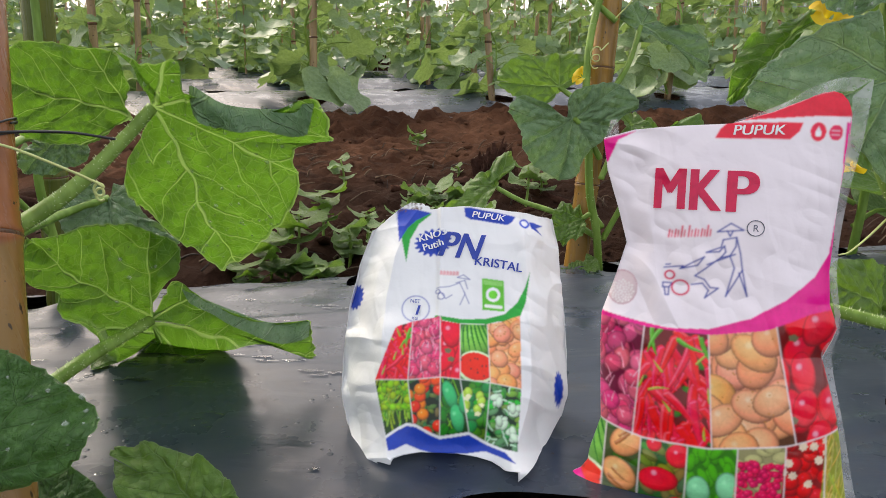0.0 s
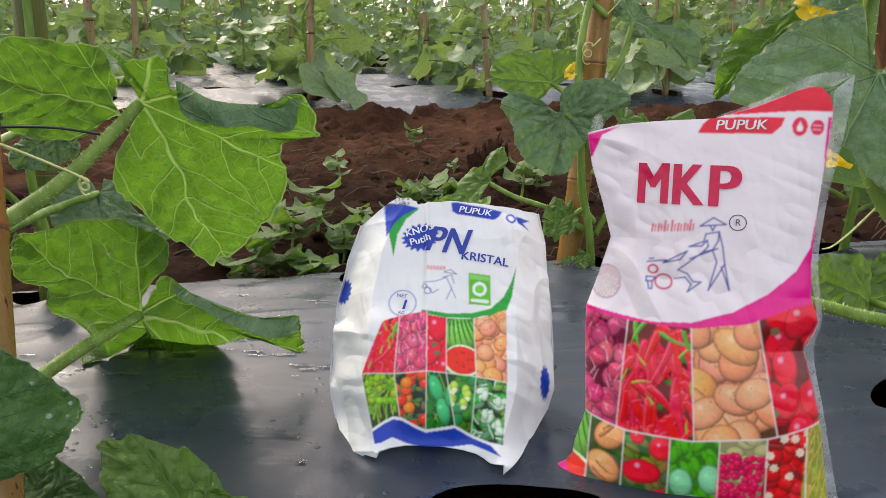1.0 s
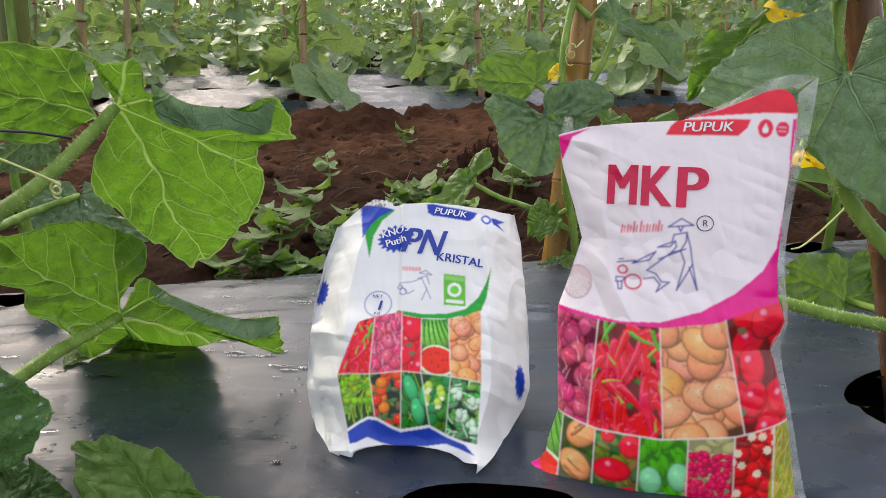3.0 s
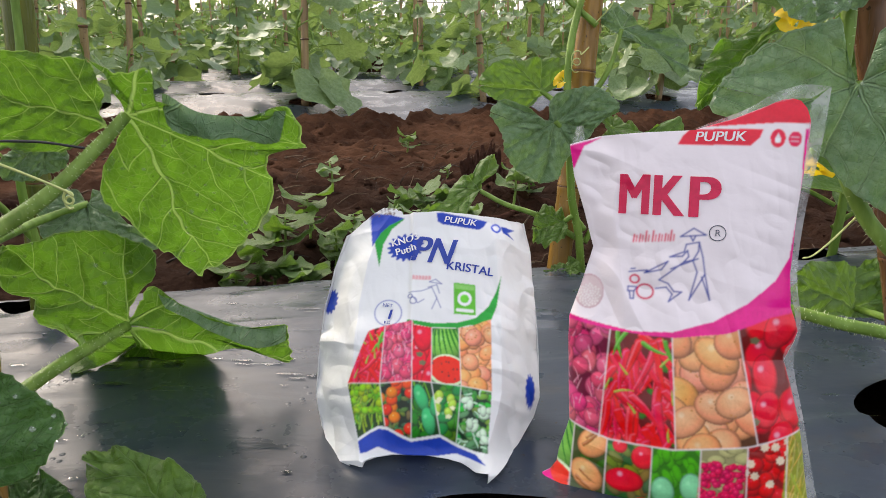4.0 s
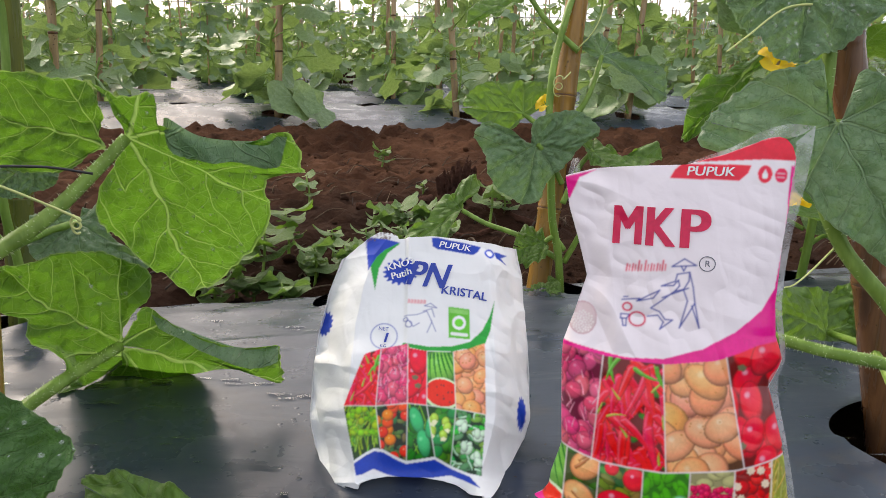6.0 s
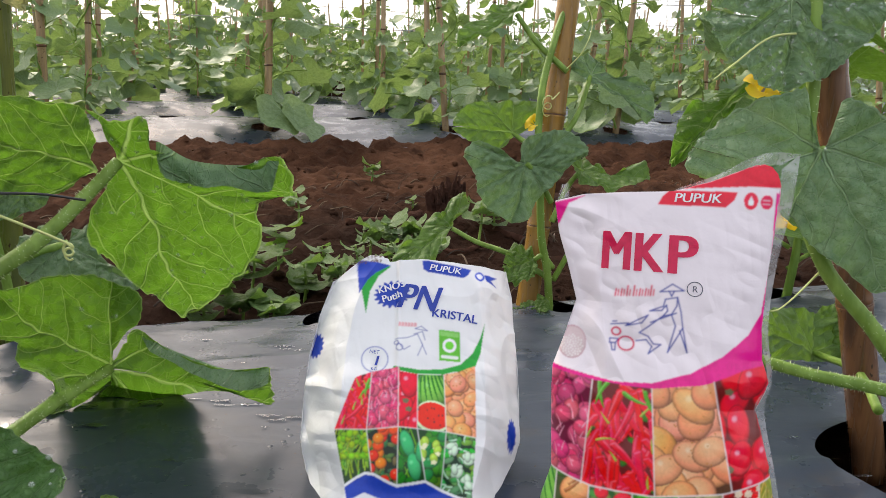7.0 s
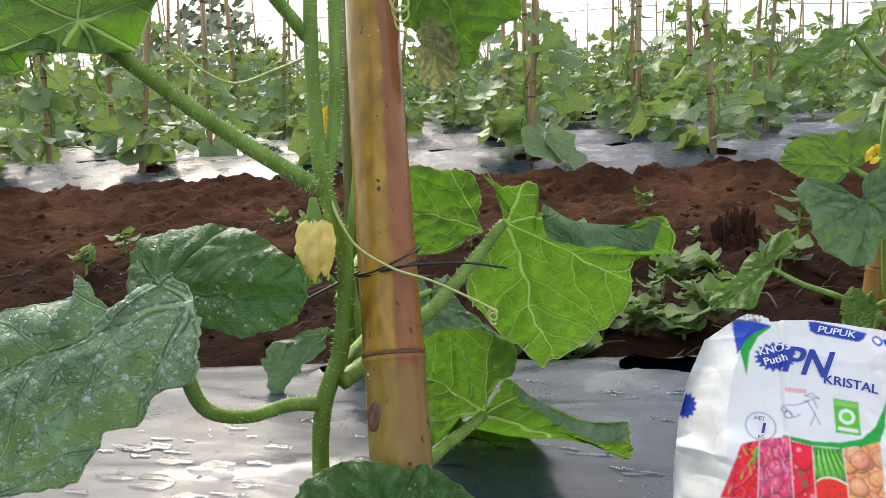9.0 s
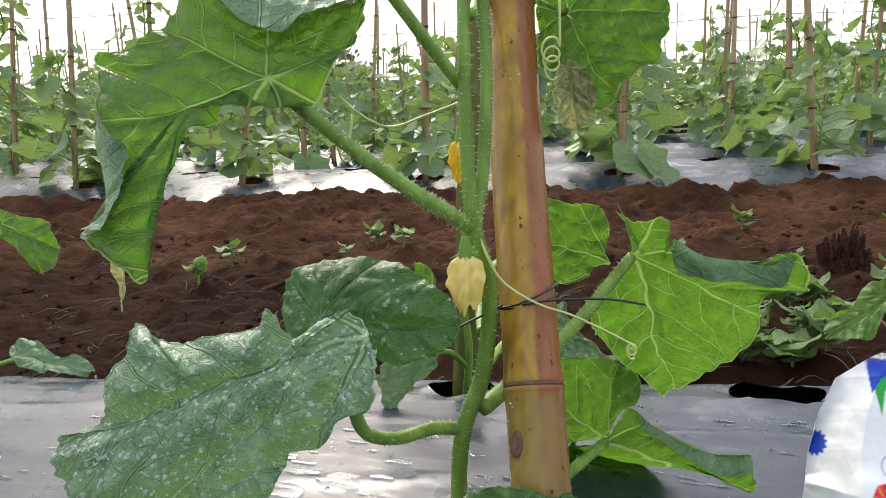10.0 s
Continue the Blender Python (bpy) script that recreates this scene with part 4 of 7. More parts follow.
# plant at the leaning stake on the far side of the bed
far_plant = empty_thing("melon_plant", (0.23, 1.08, -0.03), "young melon vine with a small yellow flower on a leaning stake", "melon plant", "melon plants of the bed")
hero_stem("stem", far_plant, [(0.236, 1.078, -0.05), (0.232, 1.075, -0.01), (0.224, 1.065, 0.046), (0.211, 1.058, 0.10), (0.206, 1.062, 0.174), (0.202, 1.075, 0.247), (0.208, 1.09, 0.32), (0.228, 1.11, 0.394), (0.25, 1.135, 0.46), (0.27, 1.15, 0.6)], [0.0062, 0.0058, 0.0054, 0.005, 0.0045], hairs=90)
for line in ([(0.225, 1.07, 0.15), (0.20, 1.06, 0.19), (0.183, 1.05, 0.208)], [(0.23, 1.085, 0.23), (0.19, 1.09, 0.235), (0.168, 1.1, 0.249)], [(0.245, 1.1, 0.34), (0.20, 1.11, 0.38), (0.169, 1.12, 0.421)], [(0.235, 1.085, 0.235), (0.265, 1.1, 0.28), (0.285, 1.12, 0.335)], [(0.228, 1.07, 0.12), (0.25, 1.08, 0.17), (0.271, 1.08, 0.199)], [(0.233, 1.07, 0.03), (0.17, 1.09, 0.065), (0.12, 1.11, 0.08), (0.082, 1.12, 0.099)], [(0.233, 1.07, 0.05), (0.215, 1.06, 0.07), (0.202, 1.06, 0.064)], [(0.235, 1.07, 0.03), (0.265, 1.06, 0.10), (0.28, 1.06, 0.16)]):
    hero_stem("leaf_stalk", far_plant, line, [0.0045, 0.004, 0.0035])
outline_leaf(far_plant, (0.183, 1.05, 0.208), (0.158, 1.027, 0.114), (0.087, 1.04, 0.236), (20, 6), [(13, 95), (-10, 80), (-9, 49), (0, 22), (-3, 5), (-30, 15), (-50, -10), (-63, -43), (-52, -73), (-38, -83), (-19, -64), (11, -50), (41, -31), (74, -22), (88, 0), (81, 33), (60, 63), (34, 74)], LEAF_TOP, "wet grey green leaf", -1, seed=20, ribs=0.006, pucker=0.004, drops=160)
outline_leaf(far_plant, (0.168, 1.1, 0.249), (0.071, 1.078, 0.258), (0.167, 1.139, 0.341), (34, 8), [(96, -1), (82, 27), (51, 44), (20, 46), (-8, 52), (-45, 50), (-40, 22), (-16, 2), (3, -9), (17, -25), (39, -32), (70, -20)], LEAF_BRIGHT, "", -1, seed=21)
outline_leaf(far_plant, (0.169, 1.12, 0.421), (0.086, 1.092, 0.373), (0.117, 1.19, 0.47), (38, 10), [(108, 0), (80, 24), (33, 32), (-10, 27), (-34, 3), (-1, 0), (24, -12), (53, -10), (85, -6)], LEAF_BRIGHT, "", -1, seed=22)
outline_leaf(far_plant, (0.285, 1.12, 0.335), (0.37, 1.102, 0.285), (0.338, 1.147, 0.415), (20, 8), [(-57, -6), (-32, 11), (-18, 30), (8, 21), (35, 18), (56, 32), (87, 32), (111, 0), (106, -17), (69, -7), (39, -6), (10, -9), (-20, -8)], LEAF_TOP, "", 1, seed=23, ribs=0.005, drops=60)
outline_leaf(far_plant, (0.271, 1.08, 0.199), (0.368, 1.06, 0.188), (0.294, 1.16, 0.254), (38, -11), [(-17, 9), (3, 27), (25, 12), (46, -3), (67, 15), (87, 33), (100, -1), (60, -32), (27, -39), (2, -33)], LEAF_BRIGHT, "", 1, seed=24)
outline_leaf(far_plant, (0.202, 1.06, 0.064), (0.111, 1.023, 0.047), (0.161, 1.138, 0.112), (28, -5), [(51, 6), (20, 34), (-1, 26), (-4, -1), (19, -31), (51, -35), (62, -21)], LEAF_BRIGHT, "", -1, seed=25)
outline_leaf(far_plant, (0.188, 1.03, -0.012), (0.271, 1.006, 0.035), (0.198, 1.125, 0.014), (14, 5), [(-17, 12), (1, 27), (30, 27), (41, -7), (22, -18), (-1, -11)], LEAF_BRIGHT, "", 1, seed=26)
outline_leaf(far_plant, (0.082, 1.12, 0.099), (0.001, 1.083, 0.053), (0.024, 1.186, 0.147), (34, 6), [(109, 2), (87, 22), (50, 20), (14, 40), (-12, 29), (-37, 48), (-57, 37), (-43, 12), (-15, 12), (0, -1), (27, -14), (69, -34), (96, -14)], LEAF_BRIGHT, "", -1, seed=27)

# plant in the next hole along the far side of the bed
next_plant = empty_thing("melon_plant", (0.63, 1.12, -0.02), "bushy melon vine with layered leaves at the bed's far side", "melon plant", "melon plants of the bed")
next_rnd = random.Random(77)
hero_stem("stem", next_plant, [(0.63, 1.12, -0.04), (0.635, 1.11, 0.12), (0.62, 1.12, 0.28), (0.63, 1.13, 0.46), (0.62, 1.14, 0.66)], [0.007, 0.006, 0.005, 0.0045])
for k in range(17):
    h = 0.04 + 0.56 * k / 16
    a = 2.4 * k + next_rnd.uniform(-0.4, 0.4)
    out = np.array([math.cos(a), math.sin(a), 0.0])
    at = np.array([0.628, 1.12, h])
    base = at + out * next_rnd.uniform(0.06, 0.12) + (0, 0, next_rnd.uniform(0.01, 0.05))
    hero_stem("leaf_stalk", next_plant, [at, (at + base) / 2 + (0, 0, 0.012), base], [0.004, 0.0032], sides=8)
    p, f, uv = leaf_shape(next_rnd.uniform(0.07, 0.105), 12, 61, seed=300 + k, teeth=0.025, lobes=0.07, ruffle=0.12, cup=-0.2, bend=-0.5, fold=0.12)
    blade = placed(p, base, base + out * 0.7 + (0, 0, next_rnd.uniform(-0.8, 0.1)), base + np.cross(out, (0, 0, 1)) + (0, 0, next_rnd.uniform(-0.4, 0.4)))
    blade[:, 2] = np.maximum(blade[:, 2], 0.012)
    piece("leaf", mesh_of("leaf", blade, f, LEAF_BRIGHT if k % 3 else LEAF_TOP, uv=uv), next_plant)

# plant at the green stake
back_plant = empty_thing("melon_plant", (-0.49, 0.90, 0.0), "small melon vine at the dark green stake", "melon plant", "melon plants of the bed")
hero_stem("stem", back_plant, [(-0.485, 0.90, -0.03), (-0.47, 0.88, 0.06), (-0.475, 0.87, 0.16), (-0.46, 0.88, 0.30), (-0.465, 0.89, 0.50)], [0.006, 0.005, 0.0045])
hero_stem("leaf_stalk", back_plant, [(-0.472, 0.88, 0.08), (-0.485, 0.84, 0.13), (-0.499, 0.82, 0.157)], 0.004)
hero_stem("leaf_stalk", back_plant, [(-0.475, 0.885, 0.03), (-0.485, 0.85, 0.06), (-0.497, 0.82, 0.068)], 0.004)
outline_leaf(back_plant, (-0.499, 0.82, 0.157), (-0.553, 0.799, 0.075), (-0.581, 0.857, 0.201), (43, 14), [(91, 41), (59, 53), (33, 53), (13, 34), (-11, 38), (-17, 14), (6, -16), (34, -12), (73, -17), (95, -1)], LEAF_UNDER, "bright young leaf", -1, seed=28)
outline_leaf(back_plant, (-0.497, 0.82, 0.068), (-0.553, 0.789, -0.009), (-0.579, 0.854, 0.115), (45, 9), [(73, 45), (50, 46), (12, 22), (-11, -2), (13, -13), (45, -9), (66, -6), (92, -7), (96, 13)], LEAF_TOP, "pale wet drooping leaf", -1, seed=29)
side_plant = empty_thing("melon_plant", (-1.25, 0.80, -0.02), "melon vine leaves reaching over the film", "melon plant", "melon plants of the bed")
hero_stem("stem", side_plant, [(-1.3, 0.78, -0.03), (-1.29, 0.78, 0.1), (-1.28, 0.77, 0.3), (-1.27, 0.77, 0.5)], 0.005)
hero_stem("leaf_stalk", side_plant, [(-1.29, 0.78, 0.2), (-1.22, 0.76, 0.24), (-1.162, 0.75, 0.24)], 0.004)
hero_stem("leaf_stalk", side_plant, [(-1.3, 0.78, -0.01), (-1.27, 0.79, -0.005), (-1.227, 0.80, 0.008)], 0.004)
outline_leaf(side_plant, (-1.162, 0.75, 0.24), (-1.067, 0.75, 0.209), (-1.135, 0.798, 0.323), (44, -6), [(-65, -8), (-13, 18), (31, 21), (75, 30), (110, 7), (127, -31), (107, -42), (65, -28), (13, -19), (-48, -31)], LEAF_UNDER, "", 1, seed=30)
outline_leaf(side_plant, (-1.227, 0.8, 0.012), (-1.127, 0.8, 0.005), (-1.223, 0.884, 0.066), (66, 1), [(-26, 14), (3, 38), (73, 14), (128, 19), (163, -3), (111, -17), (56, -21), (14, -15)], LEAF_TOP, "", 1, seed=31)


# flowers, tendrils and ties
def open_flower(parent, at, towards, size, seed):
    rnd = random.Random(seed)
    me_v, me_f, n = [], [], 0
    for k in range(5):
        a = k * 1.2566 + rnd.uniform(-0.2, 0.2)
        for j in range(7):
            t = j / 6
            w = 0.66 * math.sin(min(1, t * 1.15) * 2.5) + 0.05
            for i in range(5):
                s = (i - 2) / 2
                ang = a + s * w * (1.25 - 0.3 * t)
                rr = 0.15 + 0.85 * t
                me_v.append((rr * math.cos(ang), rr * math.sin(ang), 0.75 * t**0.6 * (1 - 0.35 * t) + 0.08 * abs(s) - 0.1 * math.sin(t * 5 + k)))
        me_f += [tuple(int(q) + n for q in f) for f in grid_faces(5, 7)]
        n += 35
    way = (Vector(towards) - Vector(at)).normalized().to_track_quat("Z", "Y").to_matrix()
    v = np.array([tuple(Vector(at) + way @ (Vector(p) * size)) for p in me_v])
    ob = piece("flower", mesh_of("flower", v, me_f, PETAL), parent, "open yellow five petalled flower")
    back = Vector(at) - way @ Vector((0, 0, size * 0.5))
    piece("calyx", mesh_of("calyx", *tube([tuple(back), tuple(at)], [size * 0.12, size * 0.22], 8, 5), STEM), ob, "green calyx")
    return ob


open_flower(far_plant, (0.199, 1.09, 0.262), (0.15, 1.05, 0.30), 0.0145, 1)
open_flower(right_plant, (0.296, 0.60, 0.312), (0.30, 0.56, 0.36), 0.018, 2)
open_flower(right_plant, (0.353, 0.66, 0.205), (0.34, 0.64, 0.15), 0.021, 3)


def wilted_flower(parent, top, length, width, material=PETAL_OLD, label="wilted pale yellow hanging flower"):
    """A closed, hanging flower: a ribbed bag of limp petals with a ragged mouth, under a small calyx."""
    n, m = 40, 26
    v = []
    for j in range(m):
        t = j / (m - 1)
        r = width * np.interp(t, [0, 0.12, 0.35, 0.6, 0.8, 1.0], [0.30, 0.80, 1.0, 0.98, 0.80, 0.62])
        for i in range(n):
            a = 2 * math.pi * i / n
            rr = r * (1 + 0.15 * float(vnoise(4 * math.cos(a) + 7 * t, 4 * math.sin(a), 3)) + 0.17 * math.cos(5 * a + 1.5 * t) + 0.07 * math.sin(11 * a + 5 * t) - 0.25 * max(0, t - 0.75) * math.cos(7 * a))
            drop = length * t + 0.9 * length * max(0, t - 0.72) * (0.32 * math.sin(3 * a + 0.6) + 0.22 * math.sin(8 * a) + 0.12 * math.sin(13 * a + 2))
            v.append((top[0] + rr * math.cos(a), top[1] + rr * math.sin(a), top[2] - drop))
    f = [(j * n + i, j * n + (i + 1) % n, (j + 1) * n + (i + 1) % n, (j + 1) * n + i) for j in range(m - 1) for i in range(n)]
    ob = piece("flower", mesh_of("flower", np.array(v), f, material), parent, label)
    up = (top[0], top[1], top[2] + 0.012)
    piece("calyx", mesh_of("calyx", *tube([up, (top[0], top[1], top[2] + 0.004), (top[0], top[1], top[2] - 0.006)], [0.0022, 0.004, 0.0058], 10, 8), STEM), ob, "green calyx")
    for k in range(5):
        a = k * 1.257
        tip = (top[0] + 0.011 * math.cos(a), top[1] + 0.011 * math.sin(a), top[2] - 0.002)
        piece("sepal", mesh_of("sepal", *tube([(top[0] + 0.004 * math.cos(a), top[1] + 0.004 * math.sin(a), top[2]), tip], [0.0008, 0.0002], 5, 4), STEM), ob)


wilted_flower(near_plant, (-0.3035, 0.392, 0.280), 0.036, 0.0108)
wilted_flower(near_plant, (-0.367, 0.572, 0.350), 0.036, 0.0095, PETAL, "closed yellow flower hanging behind the stem")
hero_stem("tendril", near_plant, [(-0.299, 0.405, 0.293), (-0.292, 0.405, 0.275), (-0.283, 0.41, 0.258), (-0.262, 0.415, 0.244), (-0.24, 0.42, 0.236), (-0.215, 0.43, 0.222), (-0.202, 0.435, 0.214)], [0.0011, 0.0009, 0.0008], sides=6, material=TENDRIL, n=50)
hero_stem("tendril", near_plant, [(-0.314, 0.425, 0.378), (-0.34, 0.425, 0.37), (-0.365, 0.42, 0.363), (-0.385, 0.415, 0.372), (-0.398, 0.41, 0.385)], [0.001, 0.0007], sides=6, material=TENDRIL, n=40)


def curl(parent, at, radius, turns, pitch, lead):
    pts = [lead]
    for k in range(int(turns * 10)):
        a = k * 0.628
        pts.append((at[0] + radius * math.cos(a) * (1 - 0.01 * k), at[1] + pitch * k * 0.3, at[2] + radius * math.sin(a) - pitch * k))
    hero_stem("tendril", parent, pts, [0.0009, 0.0007], sides=6, material=TENDRIL, n=len(pts) * 5)


curl(near_plant, (-0.252, 0.418, 0.41), 0.006, 3, 0.00055, (-0.246, 0.418, 0.44))
curl(near_plant, (-0.203, 0.435, 0.212), 0.003, 2.0, 0.0003, (-0.204, 0.4345, 0.2155))
curl(near_plant, (-0.392, 0.40, 0.352), 0.0045, 2.5, 0.0004, (-0.386, 0.405, 0.372))
curl(far_plant, (0.212, 1.07, 0.30), 0.007, 2, 0.001, (0.232, 1.085, 0.31))
hero_stem("tendril", right_plant, [(0.31, 0.56, 0.36), (0.275, 0.55, 0.355), (0.245, 0.54, 0.335), (0.225, 0.53, 0.322)], [0.001, 0.0006], sides=6, material=TENDRIL)
hero_stem("tendril", right_plant, [(0.335, 0.545, 0.175), (0.31, 0.53, 0.16), (0.295, 0.525, 0.15), (0.285, 0.52, 0.149)], [0.0009, 0.0006], sides=6, material=TENDRIL)
hero_stem("tendril", far_plant, [(0.24, 1.10, 0.34), (0.262, 1.08, 0.37), (0.275, 1.09, 0.41), (0.26, 1.1, 0.45)], [0.001, 0.0006], sides=6, material=TENDRIL)

loop = []
for k in range(70):
    a = k * 0.209
    t = k / 69
    loop.append((-0.2767 + 0.0211 * math.cos(a) - 0.010 * (math.cos(a) < -0.2) * abs(math.cos(a)), 0.4460 + 0.0230 * math.sin(a), 0.2395 + 0.004 * math.sin(a * 0.5 + 1) + 0.007 * math.cos(a) + 0.0025 * (t - 0.5)))
strands = [tube(loop, 0.0007, 6, 260), tube([(-0.274, 0.4222, 0.241), (-0.252, 0.4225, 0.245), (-0.22, 0.437, 0.244), (-0.195, 0.447, 0.239)], 0.0009, 6, 30), tube([(-0.288, 0.4225, 0.240), (-0.308, 0.410, 0.230), (-0.330, 0.398, 0.219)], 0.0009, 6, 24)]
v, f = joined(strands)
thing("plant_tie", mesh_of("plant_tie", v, f, WIRE), "black twine tying the vine to the bamboo stake", "twine")
outline_leaf(near_plant, (-0.318, 0.7, 0.158), (-0.23, 0.685, 0.113), (-0.358, 0.625, 0.105), (16, 16), [(-28, 35), (-34, 11), (-27, -2), (-11, -6), (3, 3), (-6, -16), (4, -23), (20, -11), (46, -1), (69, 0), (82, 10), (42, 45), (3, 56)], LEAF_TOP, "dark wet leaf behind the stalks", -1, seed=32)
outline_leaf(near_plant, (-0.364, 0.72, 0.216), (-0.418, 0.663, 0.154), (-0.293, 0.729, 0.147), (18, 10), [(26, -14), (12, -8), (1, 7), (-7, 23), (5, 31), (27, 24), (44, 14), (49, -6)], LEAF_TOP, "small wet leaf", 1, seed=33)
hero_stem("leaf_stalk", near_plant, [(-0.31, 0.42, 0.17), (-0.34, 0.55, 0.15), (-0.345, 0.66, 0.15), (-0.318, 0.70, 0.158)], 0.0038)
hero_stem("leaf_stalk", near_plant, [(-0.303, 0.42, 0.22), (-0.345, 0.55, 0.21), (-0.365, 0.66, 0.22), (-0.364, 0.72, 0.216)], 0.0035)


outline_leaf(near_plant, (-0.472, 0.27, 0.294), (-0.473, 0.27, 0.25), (-0.455, 0.27, 0.295), (14, 0), [(-8, 3), (0, 7), (10, 4), (18, 6), (27, 3), (31, 0), (24, -3), (14, -2), (6, -5), (-4, -4)], LEAF_DRY, "withered leaf tip", 1, seed=41, nr=8, nt=60, ruffle=0.002, pucker=0.001)
# ---- bags ----
class Panel:
    """A leaning plane: u across, v up, w towards the viewer, in metres."""

    def __init__(self, at, yaw, lean):
        a, b = radians(yaw), radians(lean)
        self.at = np.array(at, float)
        self.u = np.array([math.cos(a), math.sin(a), 0])
        back = np.array([-math.sin(a), math.cos(a), 0])
        self.v = math.cos(b) * np.array([0, 0, 1.0]) + math.sin(b) * back
        self.w = np.cross(self.u, self.v)

    def place(self, u, v, w):
        return self.at + np.stack([np.asarray(k, float) for k in (u, v, w)], -1) @ np.stack([self.u, self.v, self.w])
class Canvas:
    """A print, painted shape over shape on a raster of half-millimetre dots; places in mm."""

    STEP = 0.5

    def __init__(self, u0, u1, v0, v1, base, seed):
        self.u = np.arange(u0, u1, self.STEP)
        self.v = np.arange(v0, v1, self.STEP)
        self.U, self.V = np.meshgrid(self.u, self.v)
        self.a = np.ones((*self.U.shape, 3)) * base
        self.clip = np.ones(self.U.shape, bool)
        self.rnd = random.Random(seed)

    def inside(self, pts):
        hit = np.zeros(self.U.shape, bool)
        p = np.asarray(pts, float)
        for (x0, y0), (x1, y1) in zip(p, np.roll(p, -1, 0)):
            if y0 != y1:
                cross = (y0 > self.V) != (y1 > self.V)
                hit ^= cross & (self.U < (x1 - x0) * (self.V - y0) / (y1 - y0) + x0)
        return hit

    def poly(self, pts, colour):
        self.a[self.inside(pts) & self.clip] = colour

    def under(self, curve, colour, above=None):
        """Everything below a curve, and above another."""
        c = np.asarray(curve, float)
        m = self.V < np.interp(self.U, c[:, 0], c[:, 1])
        if above is not None:
            b = np.asarray(above, float)
            m &= self.V > np.interp(self.U, b[:, 0], b[:, 1])
        self.a[m & self.clip] = colour

    def blob(self, x, y, rx, ry, turn, colour, gloss=0.25, dark=0.45):
        """A round fruit as a photograph shows it."""
        reach = max(rx, ry) + 1
        i0, i1 = (int(max(0, (k - self.u[0]) / self.STEP)) for k in (x - reach, x + reach))
        j0, j1 = (int(max(0, (k - self.v[0]) / self.STEP)) for k in (y - reach, y + reach))
        win = (slice(j0, j1 + 1), slice(i0, i1 + 1))
        if self.U[win].size == 0:
            return
        c, s = math.cos(radians(turn)), math.sin(radians(turn))
        dx, dy = self.U[win] - x, self.V[win] - y
        a, b = (dx * c + dy * s) / rx, (-dx * s + dy * c) / ry
        r2 = a * a + b * b
        m = (r2 < 1) & self.clip[win]
        if not m.any():
            return
        nz = np.sqrt(np.clip(1 - r2[m], 0, 1))
        nx, ny = dx[m] / max(rx, ry), dy[m] / max(rx, ry)
        lit = np.clip(0.75 * nz + 0.35 * ny - 0.2 * nx, 0, 1)
        col = np.asarray(colour)[None] * 1.25 * (dark + (1.15 - dark) * lit)[:, None]
        if dark < 0.7:
            col = col * (0.5 + 0.5 * np.clip((1 - r2[m]) / 0.26, 0, 1))[:, None]
        hot = np.clip(1 - ((nx + 0.22) ** 2 + (ny - 0.3) ** 2) / 0.035, 0, 1) * gloss
        part = self.a[win]
        part[m] = np.clip(col + hot[:, None], 0, 0.9)

    def pod(self, x, y, length, width, turn, bow, colour):
        """A long bent fruit, leaf or straw, tapering to its tip."""
        n = max(4, int(length / width * 1.2))
        pts = [(x, y)]
        for k in range(n):
            a = radians(turn + bow * k / n)
            x, y = x + math.cos(a) * length / n, y + math.sin(a) * length / n
            pts.append((x, y))
        p = np.array(pts)
        i0, i1 = (int(max(0, (k - self.u[0]) / self.STEP)) for k in (p[:, 0].min() - width, p[:, 0].max() + width))
        j0, j1 = (int(max(0, (k - self.v[0]) / self.STEP)) for k in (p[:, 1].min() - width, p[:, 1].max() + width))
        win = (slice(j0, j1 + 1), slice(i0, i1 + 1))
        U, V = self.U[win], self.V[win]
        if U.size == 0:
            return
        best, lift = np.full(U.shape, 9.0), np.zeros(U.shape)
        for k in range(n):
            (x0, y0), (dx, dy) = p[k], p[k + 1] - p[k]
            t = np.clip(((U - x0) * dx + (V - y0) * dy) / (dx * dx + dy * dy), 0, 1)
            r = width / 2 * (1 - 0.8 * ((k + t) / n) ** 2.2)
            ox, oy = U - x0 - t * dx, V - y0 - t * dy
            d = np.hypot(ox, oy) / r
            closer = d < best
            best = np.where(closer, d, best)
            lift = np.where(closer, (0.75 * oy - 0.35 * ox) / r, lift)
        m = (best < 1) & self.clip[win]
        nz = np.sqrt(np.clip(1 - best[m] ** 2, 0, 1))
        lit = np.clip(0.7 * nz + 0.45 * lift[m], 0, 1.1)
        hot = np.clip(1 - ((lift[m] - 0.3) / 0.22) ** 2, 0, 1) * 0.16 * nz
        self.a[win][m] = np.clip(np.asarray(colour)[None] * 1.25 * (0.34 + 0.8 * lit)[:, None] + hot[:, None], 0, 0.9)

    def panel(self, pts, base):
        self.clip = self.inside(pts)
        self.a[self.clip] = base
        self.box = (min(p[0] for p in pts), max(p[0] for p in pts), min(p[1] for p in pts), max(p[1] for p in pts))
        return self

    def scatter(self, n, draw):
        u0, u1, v0, v1 = self.box
        for _ in range(n):
            draw(self.rnd.uniform(u0, u1), self.rnd.uniform(v0, v1), self.rnd)

    def done(self):
        self.clip = np.ones(self.U.shape, bool)

